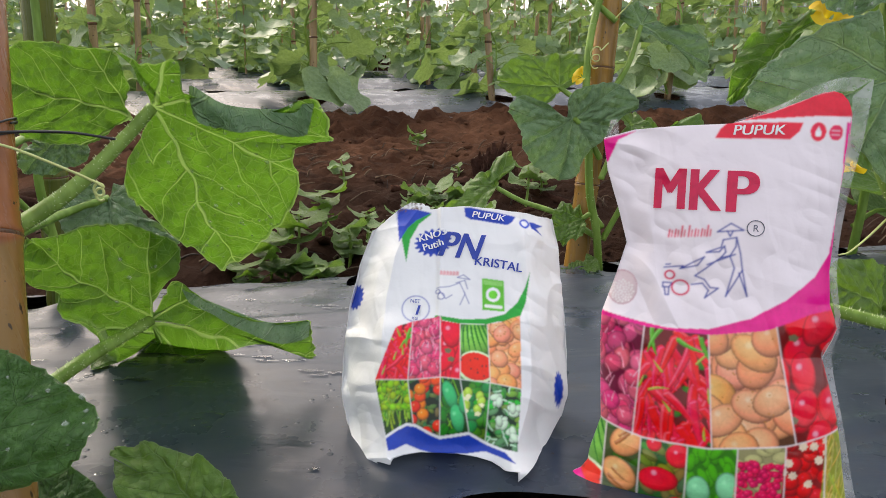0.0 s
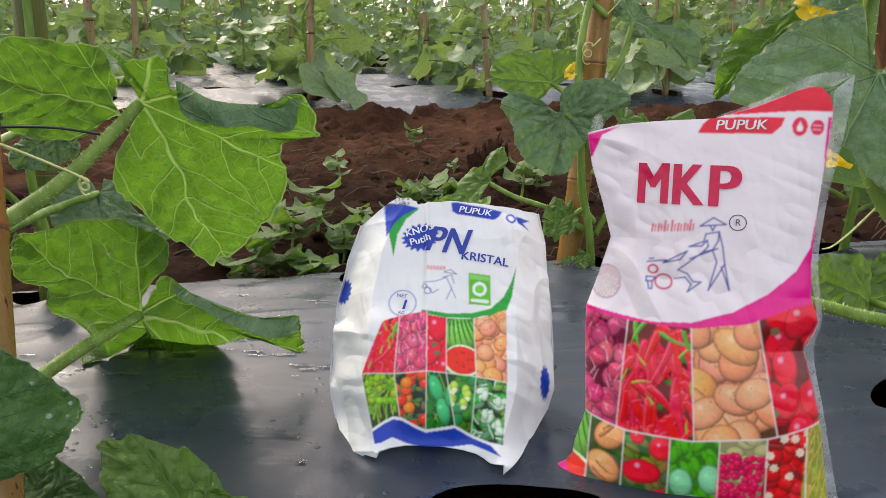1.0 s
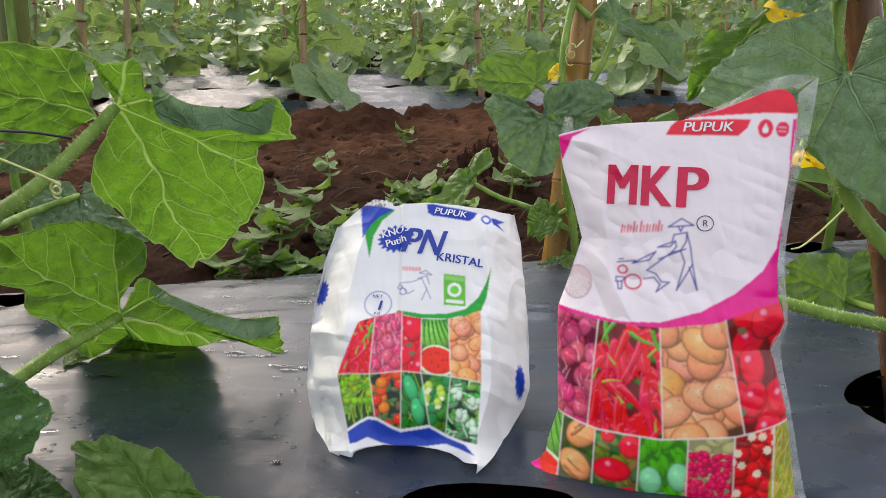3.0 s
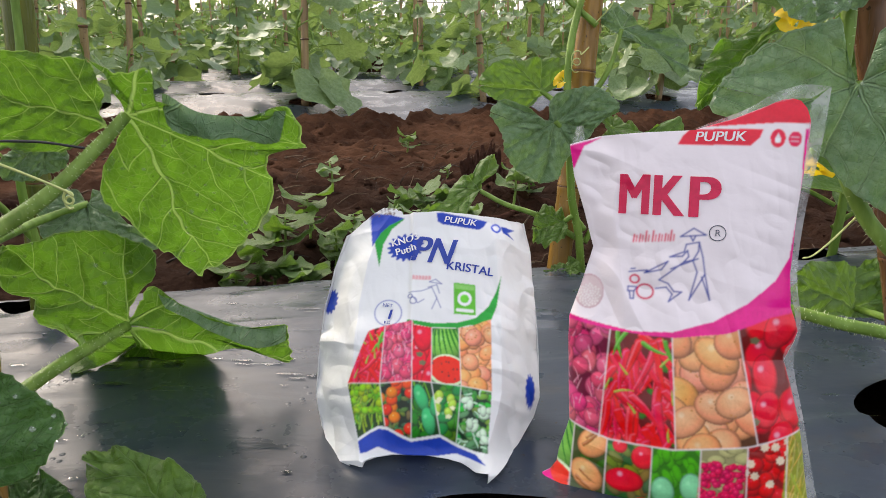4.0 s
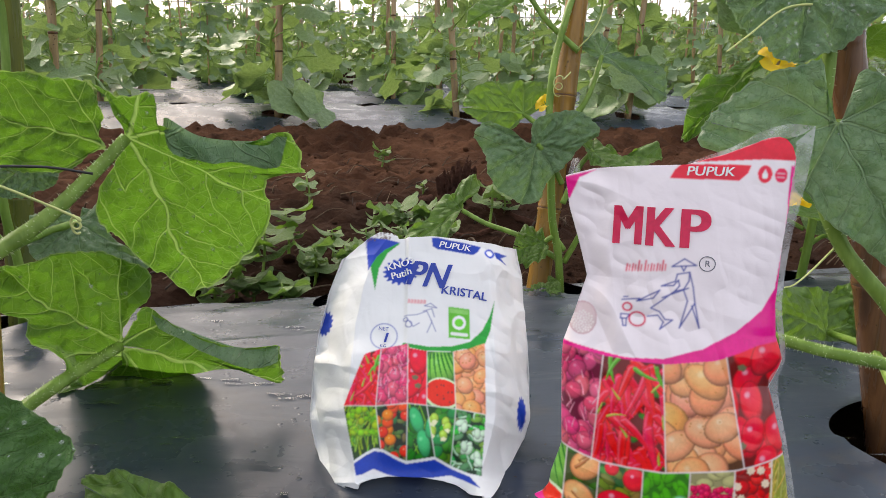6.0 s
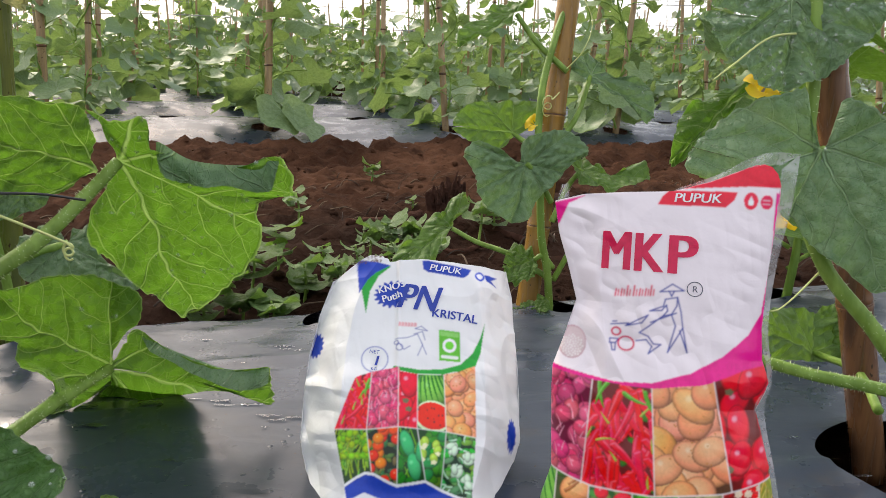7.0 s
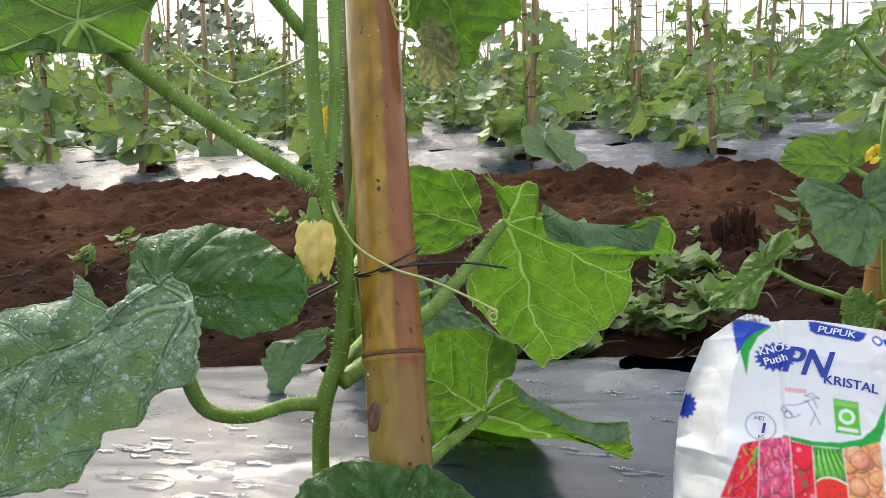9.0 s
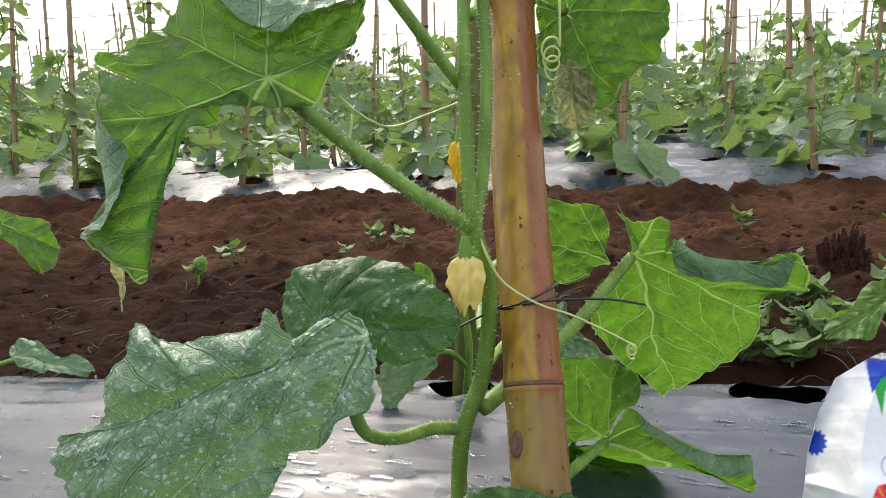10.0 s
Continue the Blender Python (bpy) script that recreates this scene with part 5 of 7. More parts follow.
    def line(self, pts, width, colour):
        p = np.asarray(pts, float)
        for (x0, y0), (x1, y1) in zip(p[:-1], p[1:]):
            dx, dy = x1 - x0, y1 - y0
            t = np.clip(((self.U - x0) * dx + (self.V - y0) * dy) / (dx * dx + dy * dy + 1e-9), 0, 1)
            cover = np.clip((width / 2 - np.hypot(self.U - x0 - t * dx, self.V - y0 - t * dy)) / self.STEP + 0.5, 0, 1)[..., None]
            self.a = self.a * (1 - cover) + np.asarray(colour) * cover

    def star(self, x, y, rx, ry, teeth, colour, turn=0):
        a = np.linspace(0, 2 * np.pi, 4 * teeth, endpoint=False)
        r = np.where(np.arange(4 * teeth) % 4 < 2, 1.0, 0.82)
        c, s = math.cos(radians(turn)), math.sin(radians(turn))
        px, py = rx * r * np.cos(a), ry * r * np.sin(a)
        self.poly(np.c_[x + px * c - py * s, y + px * s + py * c], colour)

    def at(self, u, v):
        i = np.clip((u - self.u[0]) / self.STEP, 0, len(self.u) - 1.01)
        j = np.clip((v - self.v[0]) / self.STEP, 0, len(self.v) - 1.01)
        i0, j0 = i.astype(int), j.astype(int)
        fi, fj = (i - i0)[:, None], (j - j0)[:, None]
        a = self.a
        return lerp(lerp(a[j0, i0], a[j0, i0 + 1], fi), lerp(a[j0 + 1, i0], a[j0 + 1, i0 + 1], fi), fj)


RED, PINK, BLUE, GREEN = (0.70, 0.010, 0.080), (0.80, 0.035, 0.27), (0.018, 0.05, 0.33), (0.02, 0.32, 0.075)


def produce(c, kind, scale=1.0):
    """Fill the panel in hand with a heap of one crop."""
    k = scale
    if kind == "shallot":
        c.scatter(int(62 / k**1.3), lambda x, y, r: c.blob(x, y, r.uniform(5.2, 6.8) * k, r.uniform(6.0, 8.4) * k, r.uniform(-40, 40), (r.uniform(0.54, 0.70), r.uniform(0.09, 0.15), r.uniform(0.16, 0.23)), 0.2, 0.40))
        c.scatter(34, lambda x, y, r: c.pod(x, y, r.uniform(6, 11) * k, 0.9 * k, r.uniform(60, 120), r.uniform(-40, 40), (0.74, 0.34, 0.42)))
        c.scatter(22, lambda x, y, r: c.pod(x, y, r.uniform(5, 9) * k, 0.9 * k, r.uniform(60, 120), r.uniform(-40, 40), (0.34, 0.05, 0.12)))
    elif kind == "chili":
        c.scatter(16, lambda x, y, r: c.blob(x, y, 5 * k, 2.6 * k, r.uniform(0, 180), (0.05, 0.16, 0.03), 0, 0.3))
        c.scatter(int(64 / k), lambda x, y, r: c.pod(x, y, r.uniform(26, 40) * k, r.uniform(4.6, 6.8) * k, r.uniform(-125, -25), r.uniform(-50, 50), (r.uniform(0.66, 0.90), r.uniform(0.015, 0.05), r.uniform(0.05, 0.10))))
        c.scatter(9, lambda x, y, r: c.pod(x, y, r.uniform(8, 15) * k, 1.7 * k, r.uniform(20, 150), r.uniform(-40, 40), (r.uniform(0.25, 0.45), 0.40, 0.10)))
        c.scatter(4, lambda x, y, r: c.pod(x, c.box[3] - r.uniform(0, 12), 18 * k, 3 * k, r.uniform(-160, -20), 30, (0.12, 0.34, 0.05)))
    elif kind == "potato":
        c.scatter(int(44 / k**1.5), lambda x, y, r: c.blob(x, y, r.uniform(9.5, 13) * k, r.uniform(12, 16.5) * k, r.uniform(-80, 80), (r.uniform(0.80, 0.90), r.uniform(0.34, 0.42), r.uniform(0.20, 0.27)), 0.12, 0.36))
        c.scatter(40, lambda x, y, r: c.blob(x, y, 0.7, 0.5, 0, (0.40, 0.18, 0.08), 0, 0.9))
    elif kind == "tomato":
        c.scatter(int(38 / k**1.5), lambda x, y, r: c.blob(x, y, r.uniform(8, 10.5) * k, r.uniform(12, 16) * k, r.uniform(-35, 35), (r.uniform(0.74, 0.88), 0.04, 0.085), 0.36, 0.45))
        c.scatter(4, lambda x, y, r: c.star(x, y, 3.2 * k, 2.6 * k, 5, (0.16, 0.15, 0.09)))
    elif kind == "melon":
        u0, u1, v0, v1 = c.box
        m = (u0 + u1) / 2
        w = (u1 - u0) / 2
        c.blob(m, lerp(v0, v1, 0.72), w * 1.25, (v1 - v0) * 0.30, 0, (0.24, 0.50, 0.14), 0.1, 0.35)
        for n in range(9):
            c.pod(u0 + n * (u1 - u0) / 8, v1 - 2 + 0.15 * n, (v1 - v0) * 0.5, 1.7, -100 + 5 * n, 14, (0.03, 0.18, 0.03))
        c.blob(m + 1, lerp(v0, v1, 0.26), w * 1.3, (v1 - v0) * 0.27, -14, (0.62, 0.74, 0.50), 0, 0.8)
        c.blob(m + 1, lerp(v0, v1, 0.27), w * 1.2, (v1 - v0) * 0.23, -14, (0.66, 0.075, 0.06), 0, 0.75)
        c.scatter(12, lambda x, y, r: c.blob(x, lerp(v0, v1, 0.1 + 0.35 * r.random()), 0.5, 0.7, 0, (0.04, 0.02, 0.02), 0, 0.8))
    elif kind == "leaves":
        c.scatter(70, lambda x, y, r: c.pod(x, y, r.uniform(10, 24), r.uniform(1.0, 1.8), r.uniform(50, 130), r.uniform(-30, 30), (r.uniform(0.12, 0.30), r.uniform(0.28, 0.44), 0.05)))
        c.scatter(60, lambda x, y, r: c.blob(x, max(y, lerp(c.box[2], c.box[3], 0.5)), r.uniform(2, 4), r.uniform(1.5, 3), r.uniform(0, 180), (r.uniform(0.16, 0.36), r.uniform(0.38, 0.54), 0.05), 0.05, 0.4))
    elif kind == "orange":
        c.scatter(46, lambda x, y, r: c.blob(x, y, 3.6, 1.7, r.uniform(0, 180), (r.uniform(0.03, 0.16), r.uniform(0.10, 0.24), 0.06), 0.05, 0.3))
        c.scatter(15, lambda x, y, r: c.blob(x, y, 4.4, 4.2, 0, (0.76, r.choice((0.09, 0.13, 0.25)), 0.02), 0.3, 0.35))
    elif kind == "cucumber":
        c.scatter(26, lambda x, y, r: c.pod(x, y, r.uniform(10, 24), 1.2, r.uniform(60, 120), r.uniform(-20, 20), (0.16, 0.36, 0.06)))
        c.scatter(14, lambda x, y, r: c.blob(x, y, 5, 2.4, r.uniform(0, 180), (0.03, 0.17, 0.03), 0, 0.4))
        for fx, fy, t in ((0.35, 0.7, 20), (0.6, 0.3, 12), (0.9, 0.62, -15)):
            c.blob(lerp(c.box[0], c.box[1], fx), lerp(c.box[2], c.box[3], fy), 4.8, 10.5, t, (0.09, 0.42, 0.18), 0.12, 0.4)
    elif kind == "cotton":
        c.scatter(20, lambda x, y, r: c.blob(x, y, 6.5, 3.2, r.uniform(0, 180), (r.uniform(0.03, 0.10), r.uniform(0.16, 0.34), 0.04), 0.05, 0.35))
        c.scatter(5, lambda x, y, r: c.blob(x, y, 7, 4.6, r.uniform(0, 40), (0.04, 0.24, 0.08), 0.15, 0.35))
        for n in range(7):
            x, y = c.rnd.uniform(c.box[0] + 3, c.box[1] - 3), c.rnd.uniform(sum(c.box[2:]) / 2, c.box[3] - 8)
            c.blob(x, y, 3.0, 3.8, c.rnd.uniform(-30, 30), (0.42, 0.58, 0.16), 0.1, 0.45)
            c.star(x, y - 3, 2.4, 1.8, 5, (0.80, 0.80, 0.55))
    elif kind == "cabbage":
        c.scatter(60, lambda x, y, r: c.blob(x, y, 4.6, 2.4, r.uniform(0, 180), (r.uniform(0.03, 0.2), r.uniform(0.20, 0.42), r.uniform(0.06, 0.14)), 0.05, 0.3))
        c.scatter(20, lambda x, y, r: c.pod(x, y, r.uniform(4, 8), 1.6, r.uniform(0, 360), r.uniform(-60, 60), (0.42, 0.60, 0.44)))
        for fx, fy in ((0.4, 0.4), (0.75, 0.25), (0.35, 0.75), (0.8, 0.6)):
            x, y = lerp(c.box[0], c.box[1], fx), lerp(c.box[2], c.box[3], fy)
            for n in range(4):
                c.blob(x + c.rnd.uniform(-3, 3), y + c.rnd.uniform(-3, 3), 4.2, 2.6, c.rnd.uniform(0, 180), (0.60, 0.74, 0.58), 0.05, 0.35)
    elif kind == "nutmeg":
        c.scatter(20, lambda x, y, r: c.blob(x, y, 6, 3, r.uniform(0, 180), (0.05, 0.13, 0.03), 0, 0.4))
        u0, u1, v0, v1 = c.box
        for fx, fy, t in ((0.58, 0.86, 40), (0.45, 0.5, -35), (0.5, 0.1, 20)):
            x, y = lerp(u0, u1, fx), lerp(v0, v1, fy)
            c.blob(x, y, 12.5, 9.5, t, (0.84, 0.40, 0.22), 0.12, 0.45)
            c.pod(x - 7, y - 3, 16, 2.4, t, 12, (0.38, 0.15, 0.07))
            c.pod(x - 5, y + 2, 14, 1.6, t, 10, (0.42, 0.17, 0.08))
    elif kind == "apple":
        c.scatter(50, lambda x, y, r: c.blob(x, y, 6, 3, r.uniform(0, 180), (r.choice((0.07, 0.16, 0.22)), r.uniform(0.12, 0.24), 0.06), 0, 0.4))
        u0, u1, v0, v1 = c.box
        for fx, fy, rx, ry in ((0.78, 0.86, 8, 8), (0.3, 0.95, 5, 5), (0.42, 0.56, 13, 8.5), (0.8, 0.3, 6, 5)):
            c.blob(lerp(u0, u1, fx), lerp(v0, v1, fy), rx, ry, 0, (0.78, 0.035, 0.08), 0.35, 0.4)
    elif kind == "mango":
        c.scatter(40, lambda x, y, r: c.blob(x, y, 7, 3, r.uniform(40, 140), (0.10, 0.34, 0.05), 0, 0.4))
        u0, u1, v0, v1 = c.box
        for fx, fy in ((0.28, 0.48), (0.82, 0.56), (0.55, 0.2)):
            c.blob(lerp(u0, u1, fx), lerp(v0, v1, fy), 7.6, 10.5, 8, (0.26, 0.56, 0.33), 0.1, 0.5)
    elif kind == "grape":
        c.scatter(30, lambda x, y, r: c.blob(x, y, 6, 4, r.uniform(0, 180), (0.42, 0.40, 0.22), 0, 0.5))
        c.scatter(190, lambda x, y, r: c.blob(lerp(x, sum(c.box[:2]) / 2, 0.12), lerp(y, c.box[2] + 16, 0.25), 2.4, 2.4, 0, (r.uniform(0.55, 0.76), 0.04, 0.12), 0.25, 0.4))
    elif kind == "rambutan":
        c.scatter(46, lambda x, y, r: c.blob(x, y, 5.2, 5.2, 0, (r.uniform(0.5, 0.66), 0.03, 0.05), 0.1, 0.35))
        c.scatter(16, lambda x, y, r: c.star(x, y, 3.0, 3.0, 7, (0.80, 0.66, 0.52)))
    elif kind == "straw":
        c.scatter(120, lambda x, y, r: c.pod(x, y, r.uniform(14, 30), 1.5, r.uniform(-120, -60), r.uniform(-20, 20), (r.uniform(0.34, 0.55), r.uniform(0.33, 0.45), 0.12)))


# -- print of the tall bag
tall = Canvas(-104, 100, -24, 296, (0.90, 0.805, 0.82), 5)
pic_top = [(-104, 116), (-85, 115), (-56, 111), (-15, 110), (20, 116), (45, 128), (66, 133), (100, 136)]
pink_top = [(-104, 121), (-90, 119), (-60, 114), (-41, 112), (-15, 114), (10, 123), (30, 136), (47, 152), (55, 168), (58.5, 200), (60, 240), (62, 290)]
row_line = [(-104, 44), (-83, 41), (-52, 36), (-10, 36), (37, 43), (70, 53), (100, 60)]
tall.under(pink_top, PINK)
tall.poly([(55, 150), (59, 200), (58, 252), (75, 252), (75, 120), (50, 120)], PINK)
tall.poly([(-96, 236), (-70, 243.5), (-82, 237), (-88, 222), (-98, 222)], PINK)
tall.poly([(-6, 251), (14, 257), (34, 266), (47, 274), (64, 274), (64, 255.5), (39, 255)], RED)
tall.poly([(-20, 239), (-17, 245), (-13, 249.5), (33, 251), (31, 245), (26, 240)], RED)
tall.blob(42, 245.3, 4.6, 6.0, 0, RED, 0, 0.95)
tall.blob(42, 244.3, 2.0, 2.2, 0, (0.8, 0.77, 0.78), 0, 1.0)
tall.poly([(40.4, 245.2), (43.6, 245.2), (42, 248.8)], (0.8, 0.77, 0.78))
tall.blob(52.4, 245, 4.0, 5.0, 0, (0.62, 0.03, 0.10), 0, 0.95)
tall.line([(50, 246.2), (54.5, 246.2)], 0.9, (0.75, 0.45, 0.5))
tall.line([(50, 243.6), (54.5, 243.6)], 0.9, (0.75, 0.45, 0.5))
tall.blob(-73, 135.7, 10.5, 12, 0, (0.42, 0.26, 0.28), 0, 1.0)
tall.blob(-73, 135.7, 9.8, 11.3, 0, (0.52, 0.42, 0.42), 0, 1.0)
for n in range(60):
    tall.blob(-73 + 8.5 * math.sin(n * 2.4) * (n / 60) ** 0.5, 133 + 8 * math.cos(n * 2.4) * (n / 60) ** 0.5, 0.7, 0.7, 0, (0.66, 0.60, 0.58), 0, 1.0)


def strip(c, left, right, top, bottom, base, kind, scale=1.0):
    """One picture between two leaning side lines and two curves."""
    (l1, l0), (r1, r0) = left, right
    t, b = np.asarray(top, float), np.asarray(bottom, float)
    us = np.linspace(l1, r1, 12)
    ds = np.linspace(r0, l0, 12)
    pts = [(u, float(np.interp(u, t[:, 0], t[:, 1]))) for u in us] + [(u, float(np.interp(u, b[:, 0], b[:, 1]))) for u in ds]
    c.panel(pts, base)
    produce(c, kind, scale)
    c.done()


low = [(-104, -24), (100, -24)]
strip(tall, (-104, -104), (-56, -59), pic_top, row_line, (0.14, 0.012, 0.04), "shallot", 1.0)
strip(tall, (-56, -59), (-15, -8), pic_top, row_line, (0.13, 0.006, 0.008), "chili", 1.0)
strip(tall, (-15, -8), (26, 43), pic_top, row_line, (0.10, 0.045, 0.025), "potato", 1.0)
strip(tall, (26, 43), (100, 100), pic_top, row_line, (0.14, 0.004, 0.01), "tomato", 1.0)
for l, r, base, kind in ((-104, -77, (0.3, 0.02, 0.02), "melon"), (-77, -53, (0.06, 0.08, 0.03), "nutmeg"), (-53, -23, (0.03, 0.10, 0.03), "apple"), (-23, 8, (0.05, 0.18, 0.03), "mango"), (8, 37, (0.3, 0.28, 0.16), "grape"), (37, 62, (0.22, 0.01, 0.02), "rambutan"), (62, 100, (0.28, 0.30, 0.08), "straw")):
    strip(tall, (l, l - 1), (r, r + 2), row_line, low, base, kind)
tall.poly([(-104, 6), (-93, 3), (-87, -3), (-85, -16), (-104, -16)], PINK)
tall.line([(-104, -9), (-65, -10), (-40, -8.5), (5, -5.5), (40, -2.5), (83, 1.5)], 3.0, PINK)
PALE = (0.78, 0.70, 0.68)
tall.line(row_line, 1.0, PALE)
for a, b in (((-56, 111), (-59, 36)), ((-15, 110), (-8, 36)), ((26, 119), (43, 45)), ((-77, 40), (-78, -20)), ((-53, 36), (-53.5, -20)), ((-23, 36), (-22.5, -20)), ((8, 38), (9.5, -20)), ((37, 43), (39.5, -20)), ((62, 50), (65, -20))):
    tall.line([a, b], 0.8, PALE)
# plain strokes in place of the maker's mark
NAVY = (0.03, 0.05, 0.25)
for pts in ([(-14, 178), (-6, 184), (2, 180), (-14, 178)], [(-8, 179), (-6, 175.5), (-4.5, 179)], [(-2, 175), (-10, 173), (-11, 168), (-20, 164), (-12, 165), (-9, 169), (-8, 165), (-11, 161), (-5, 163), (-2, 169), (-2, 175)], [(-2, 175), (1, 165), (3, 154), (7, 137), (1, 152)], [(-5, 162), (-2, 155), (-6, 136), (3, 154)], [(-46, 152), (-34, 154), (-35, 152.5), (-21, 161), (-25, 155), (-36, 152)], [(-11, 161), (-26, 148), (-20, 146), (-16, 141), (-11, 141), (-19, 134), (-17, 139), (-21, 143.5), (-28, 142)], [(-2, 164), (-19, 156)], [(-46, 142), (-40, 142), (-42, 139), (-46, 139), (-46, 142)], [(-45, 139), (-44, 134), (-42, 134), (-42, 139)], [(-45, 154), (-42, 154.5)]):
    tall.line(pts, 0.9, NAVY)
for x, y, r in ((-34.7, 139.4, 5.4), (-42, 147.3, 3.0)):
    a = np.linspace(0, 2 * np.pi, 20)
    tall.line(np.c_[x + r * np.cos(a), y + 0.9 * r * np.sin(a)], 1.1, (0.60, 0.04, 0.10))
# plain strokes where the maker's name stands
for u, tall_letter in (((-44.5, 0), (-40.5, 0), (-36.5, 1), (-32, 1), (-28, 0), (-24, 0), (-20.4, 1))):
    base = 172.6 + 0.09 * (u + 45)
    tall.line([(u, base), (u + 0.5, base + (7.0 if tall_letter else 4.8))], 1.1, (0.66, 0.10, 0.14))
    tall.line([(u + 1.9, base + 0.3), (u + 2.2, base + 4.4)], 0.9, (0.66, 0.10, 0.14))

# -- print of the short bag
short = Canvas(-104, 108, -24, 216, (0.79, 0.79, 0.785), 9)
short.poly([(-43, 203), (-14, 195), (-24, 187), (-31, 174), (-34, 155), (-37.5, 172)], GREEN)
short.poly([(-43, 203), (-14, 196), (-26, 190), (-33, 184), (-40, 172)], BLUE)
short.star(-13, 171, 15, 11.5, 17, BLUE, 8)
short.poly([(12, 199), (13, 192), (17, 189.5), (46, 184.5), (50, 187), (53, 192), (16, 199.5)], BLUE)
short.blob(60, 186.5, 4.2, 4.2, 0, BLUE, 0, 1.0)
short.blob(60, 186.8, 2.6, 2.6, 0, (0.8, 0.8, 0.8), 0, 1.0)
short.poly([(64, 189), (76, 188), (70, 184), (76, 179), (66, 183)], BLUE)
short.under([(-12, 111), (10, 107.5), (28, 108.5), (42, 112), (52, 121), (59, 134), (63.5, 148)], GREEN, [(-13, 120), (-11, 108), (8, 104), (28, 104), (40, 107), (54, 112), (55, 116), (63.4, 148.5)])
short.poly([(28, 108), (42, 112), (52, 121), (59, 134), (63.5, 148), (59, 122), (54, 110), (40, 106)], GREEN)
short.poly([(25.5, 140.5), (42, 138.5), (42.4, 114), (25, 115.5)], (0.16, 0.46, 0.10))
short.poly([(26.5, 139.3), (41, 137.6), (41.4, 134), (26.3, 135.6)], (0.28, 0.55, 0.20))
short.blob(33.7, 127.5, 5.6, 5.6, 0, (0.8, 0.82, 0.78), 0, 1.0)
short.blob(33.7, 127.5, 3.4, 3.4, 0, (0.16, 0.46, 0.10), 0, 1.0)
short.line([(28, 118.6), (39.5, 117.6)], 2.6, (0.8, 0.82, 0.78))
a = np.linspace(0, 2 * np.pi, 30)
short.line(np.c_[-26 + 10.5 * np.cos(a), 116.5 + 10.5 * np.sin(a)], 0.6, BLUE)
for k in range(6):
    u = -7 + 2.5 * k
    short.line([(u, 144 - 0.13 * k), (u + 0.4, 147 - 0.13 * k)], 0.6, (0.62, 0.10, 0.12))
    short.line([(u + 1.2, 144 - 0.13 * k), (u + 1.4, 146.6 - 0.13 * k)], 0.6, (0.62, 0.10, 0.12))
for pts in ([(-10, 133), (0, 134), (8, 137)], [(-8, 131), (-3, 124), (2, 127)], [(8, 137), (12, 128), (8, 119)], [(11, 130), (15, 120)], [(6, 141.5), (11, 143.5), (16, 139.5), (6, 141.5)], [(5, 137), (12, 139), (14, 132)]):
    short.line(pts, 0.55, NAVY)
for x, y, r in ((-6.5, 126, 2.6), (-9, 130, 1.6)):
    short.line(np.c_[x + r * np.cos(a), y + r * np.sin(a)], 0.5, NAVY)
short.star(-77, 135, 8, 11, 13, BLUE)
short.star(86, 59, 4.5, 14, 13, BLUE)
top1 = [(-60, 80), (-52, 86), (-40, 102), (-28, 106), (-7, 110), (-6, 106.5), (8, 104), (28, 104), (40, 106), (54, 111)]
mid = [(-60, 62.5), (-31, 61.5), (-7, 63.5), (8, 62), (30, 59.5), (54, 55)]
bottom = [(-60, 14), (-47, 22), (-38, 28), (-31.5, 31), (-25, 30), (-14, 24), (-7.5, 21.5), (4, 23), (14, 24.5), (26, 18), (40, 12), (54, 9)]
for l, r, base, kind, k in (((-41, -56), (-28, -31), (0.10, 0.01, 0.01), "chili", 0.8), ((-28, -31), (-7, -7), (0.07, 0.01, 0.03), "shallot", 0.75), ((-7, -7), (8, 7.7), (0.25, 0.02, 0.02), "tomato", 0.85), ((8, 7.7), (28.7, 30), (0.08, 0.16, 0.05), "melon", 0.85), ((28.7, 30), (54, 53), (0.06, 0.035, 0.015), "potato", 0.55)):
    strip(short, l, r, top1, mid, base, kind, k)
for l, r, base, kind in (((-56, -47), (-31, -27), (0.02, 0.05, 0.012), "leaves"), ((-31, -27), (-7, -7.5), (0.012, 0.02, 0.01), "orange"), ((-7, -7.5), (7.7, 14), (0.012, 0.05, 0.012), "cucumber"), ((7.7, 14), (30, 26), (0.012, 0.05, 0.012), "cotton"), ((30, 26), (53, 49), (0.008, 0.03, 0.012), "cabbage")):
    strip(short, l, r, mid, bottom, base, kind)
for pts in (mid[:], [(-28, 106), (-31, 61.5), (-27, 31)], [(-7, 110), (-7, 63.5), (-7.5, 21.5)], [(8, 104), (7.7, 62), (14, 24)], [(28.7, 104), (30, 59.5), (26, 18)]):
    short.line(pts, 0.6, (0.74, 0.76, 0.72))
band = [(u, v - 1.2) for u, v in bottom]
short.under(band, (0.8, 0.8, 0.8), [(u, v - 2.6) for u, v in bottom])
short.poly([(u, v - 2.2) for u, v in bottom if -48 < u < 50] + [(47, 1.5), (43, 3.4), (36, 7), (26, 11), (14, 9.5), (-8, 8.4), (-22, 12), (-32, 16), (-40, 12), (-45, 11)], BLUE)
for n in range(60):
    x, y = short.rnd.uniform(-42, -22), short.rnd.uniform(199, 207)
    short.blob(x, y, short.rnd.uniform(0.3, 0.9), short.rnd.uniform(0.3, 0.7), 0, (0.10, 0.06, 0.04), 0, 1.0)


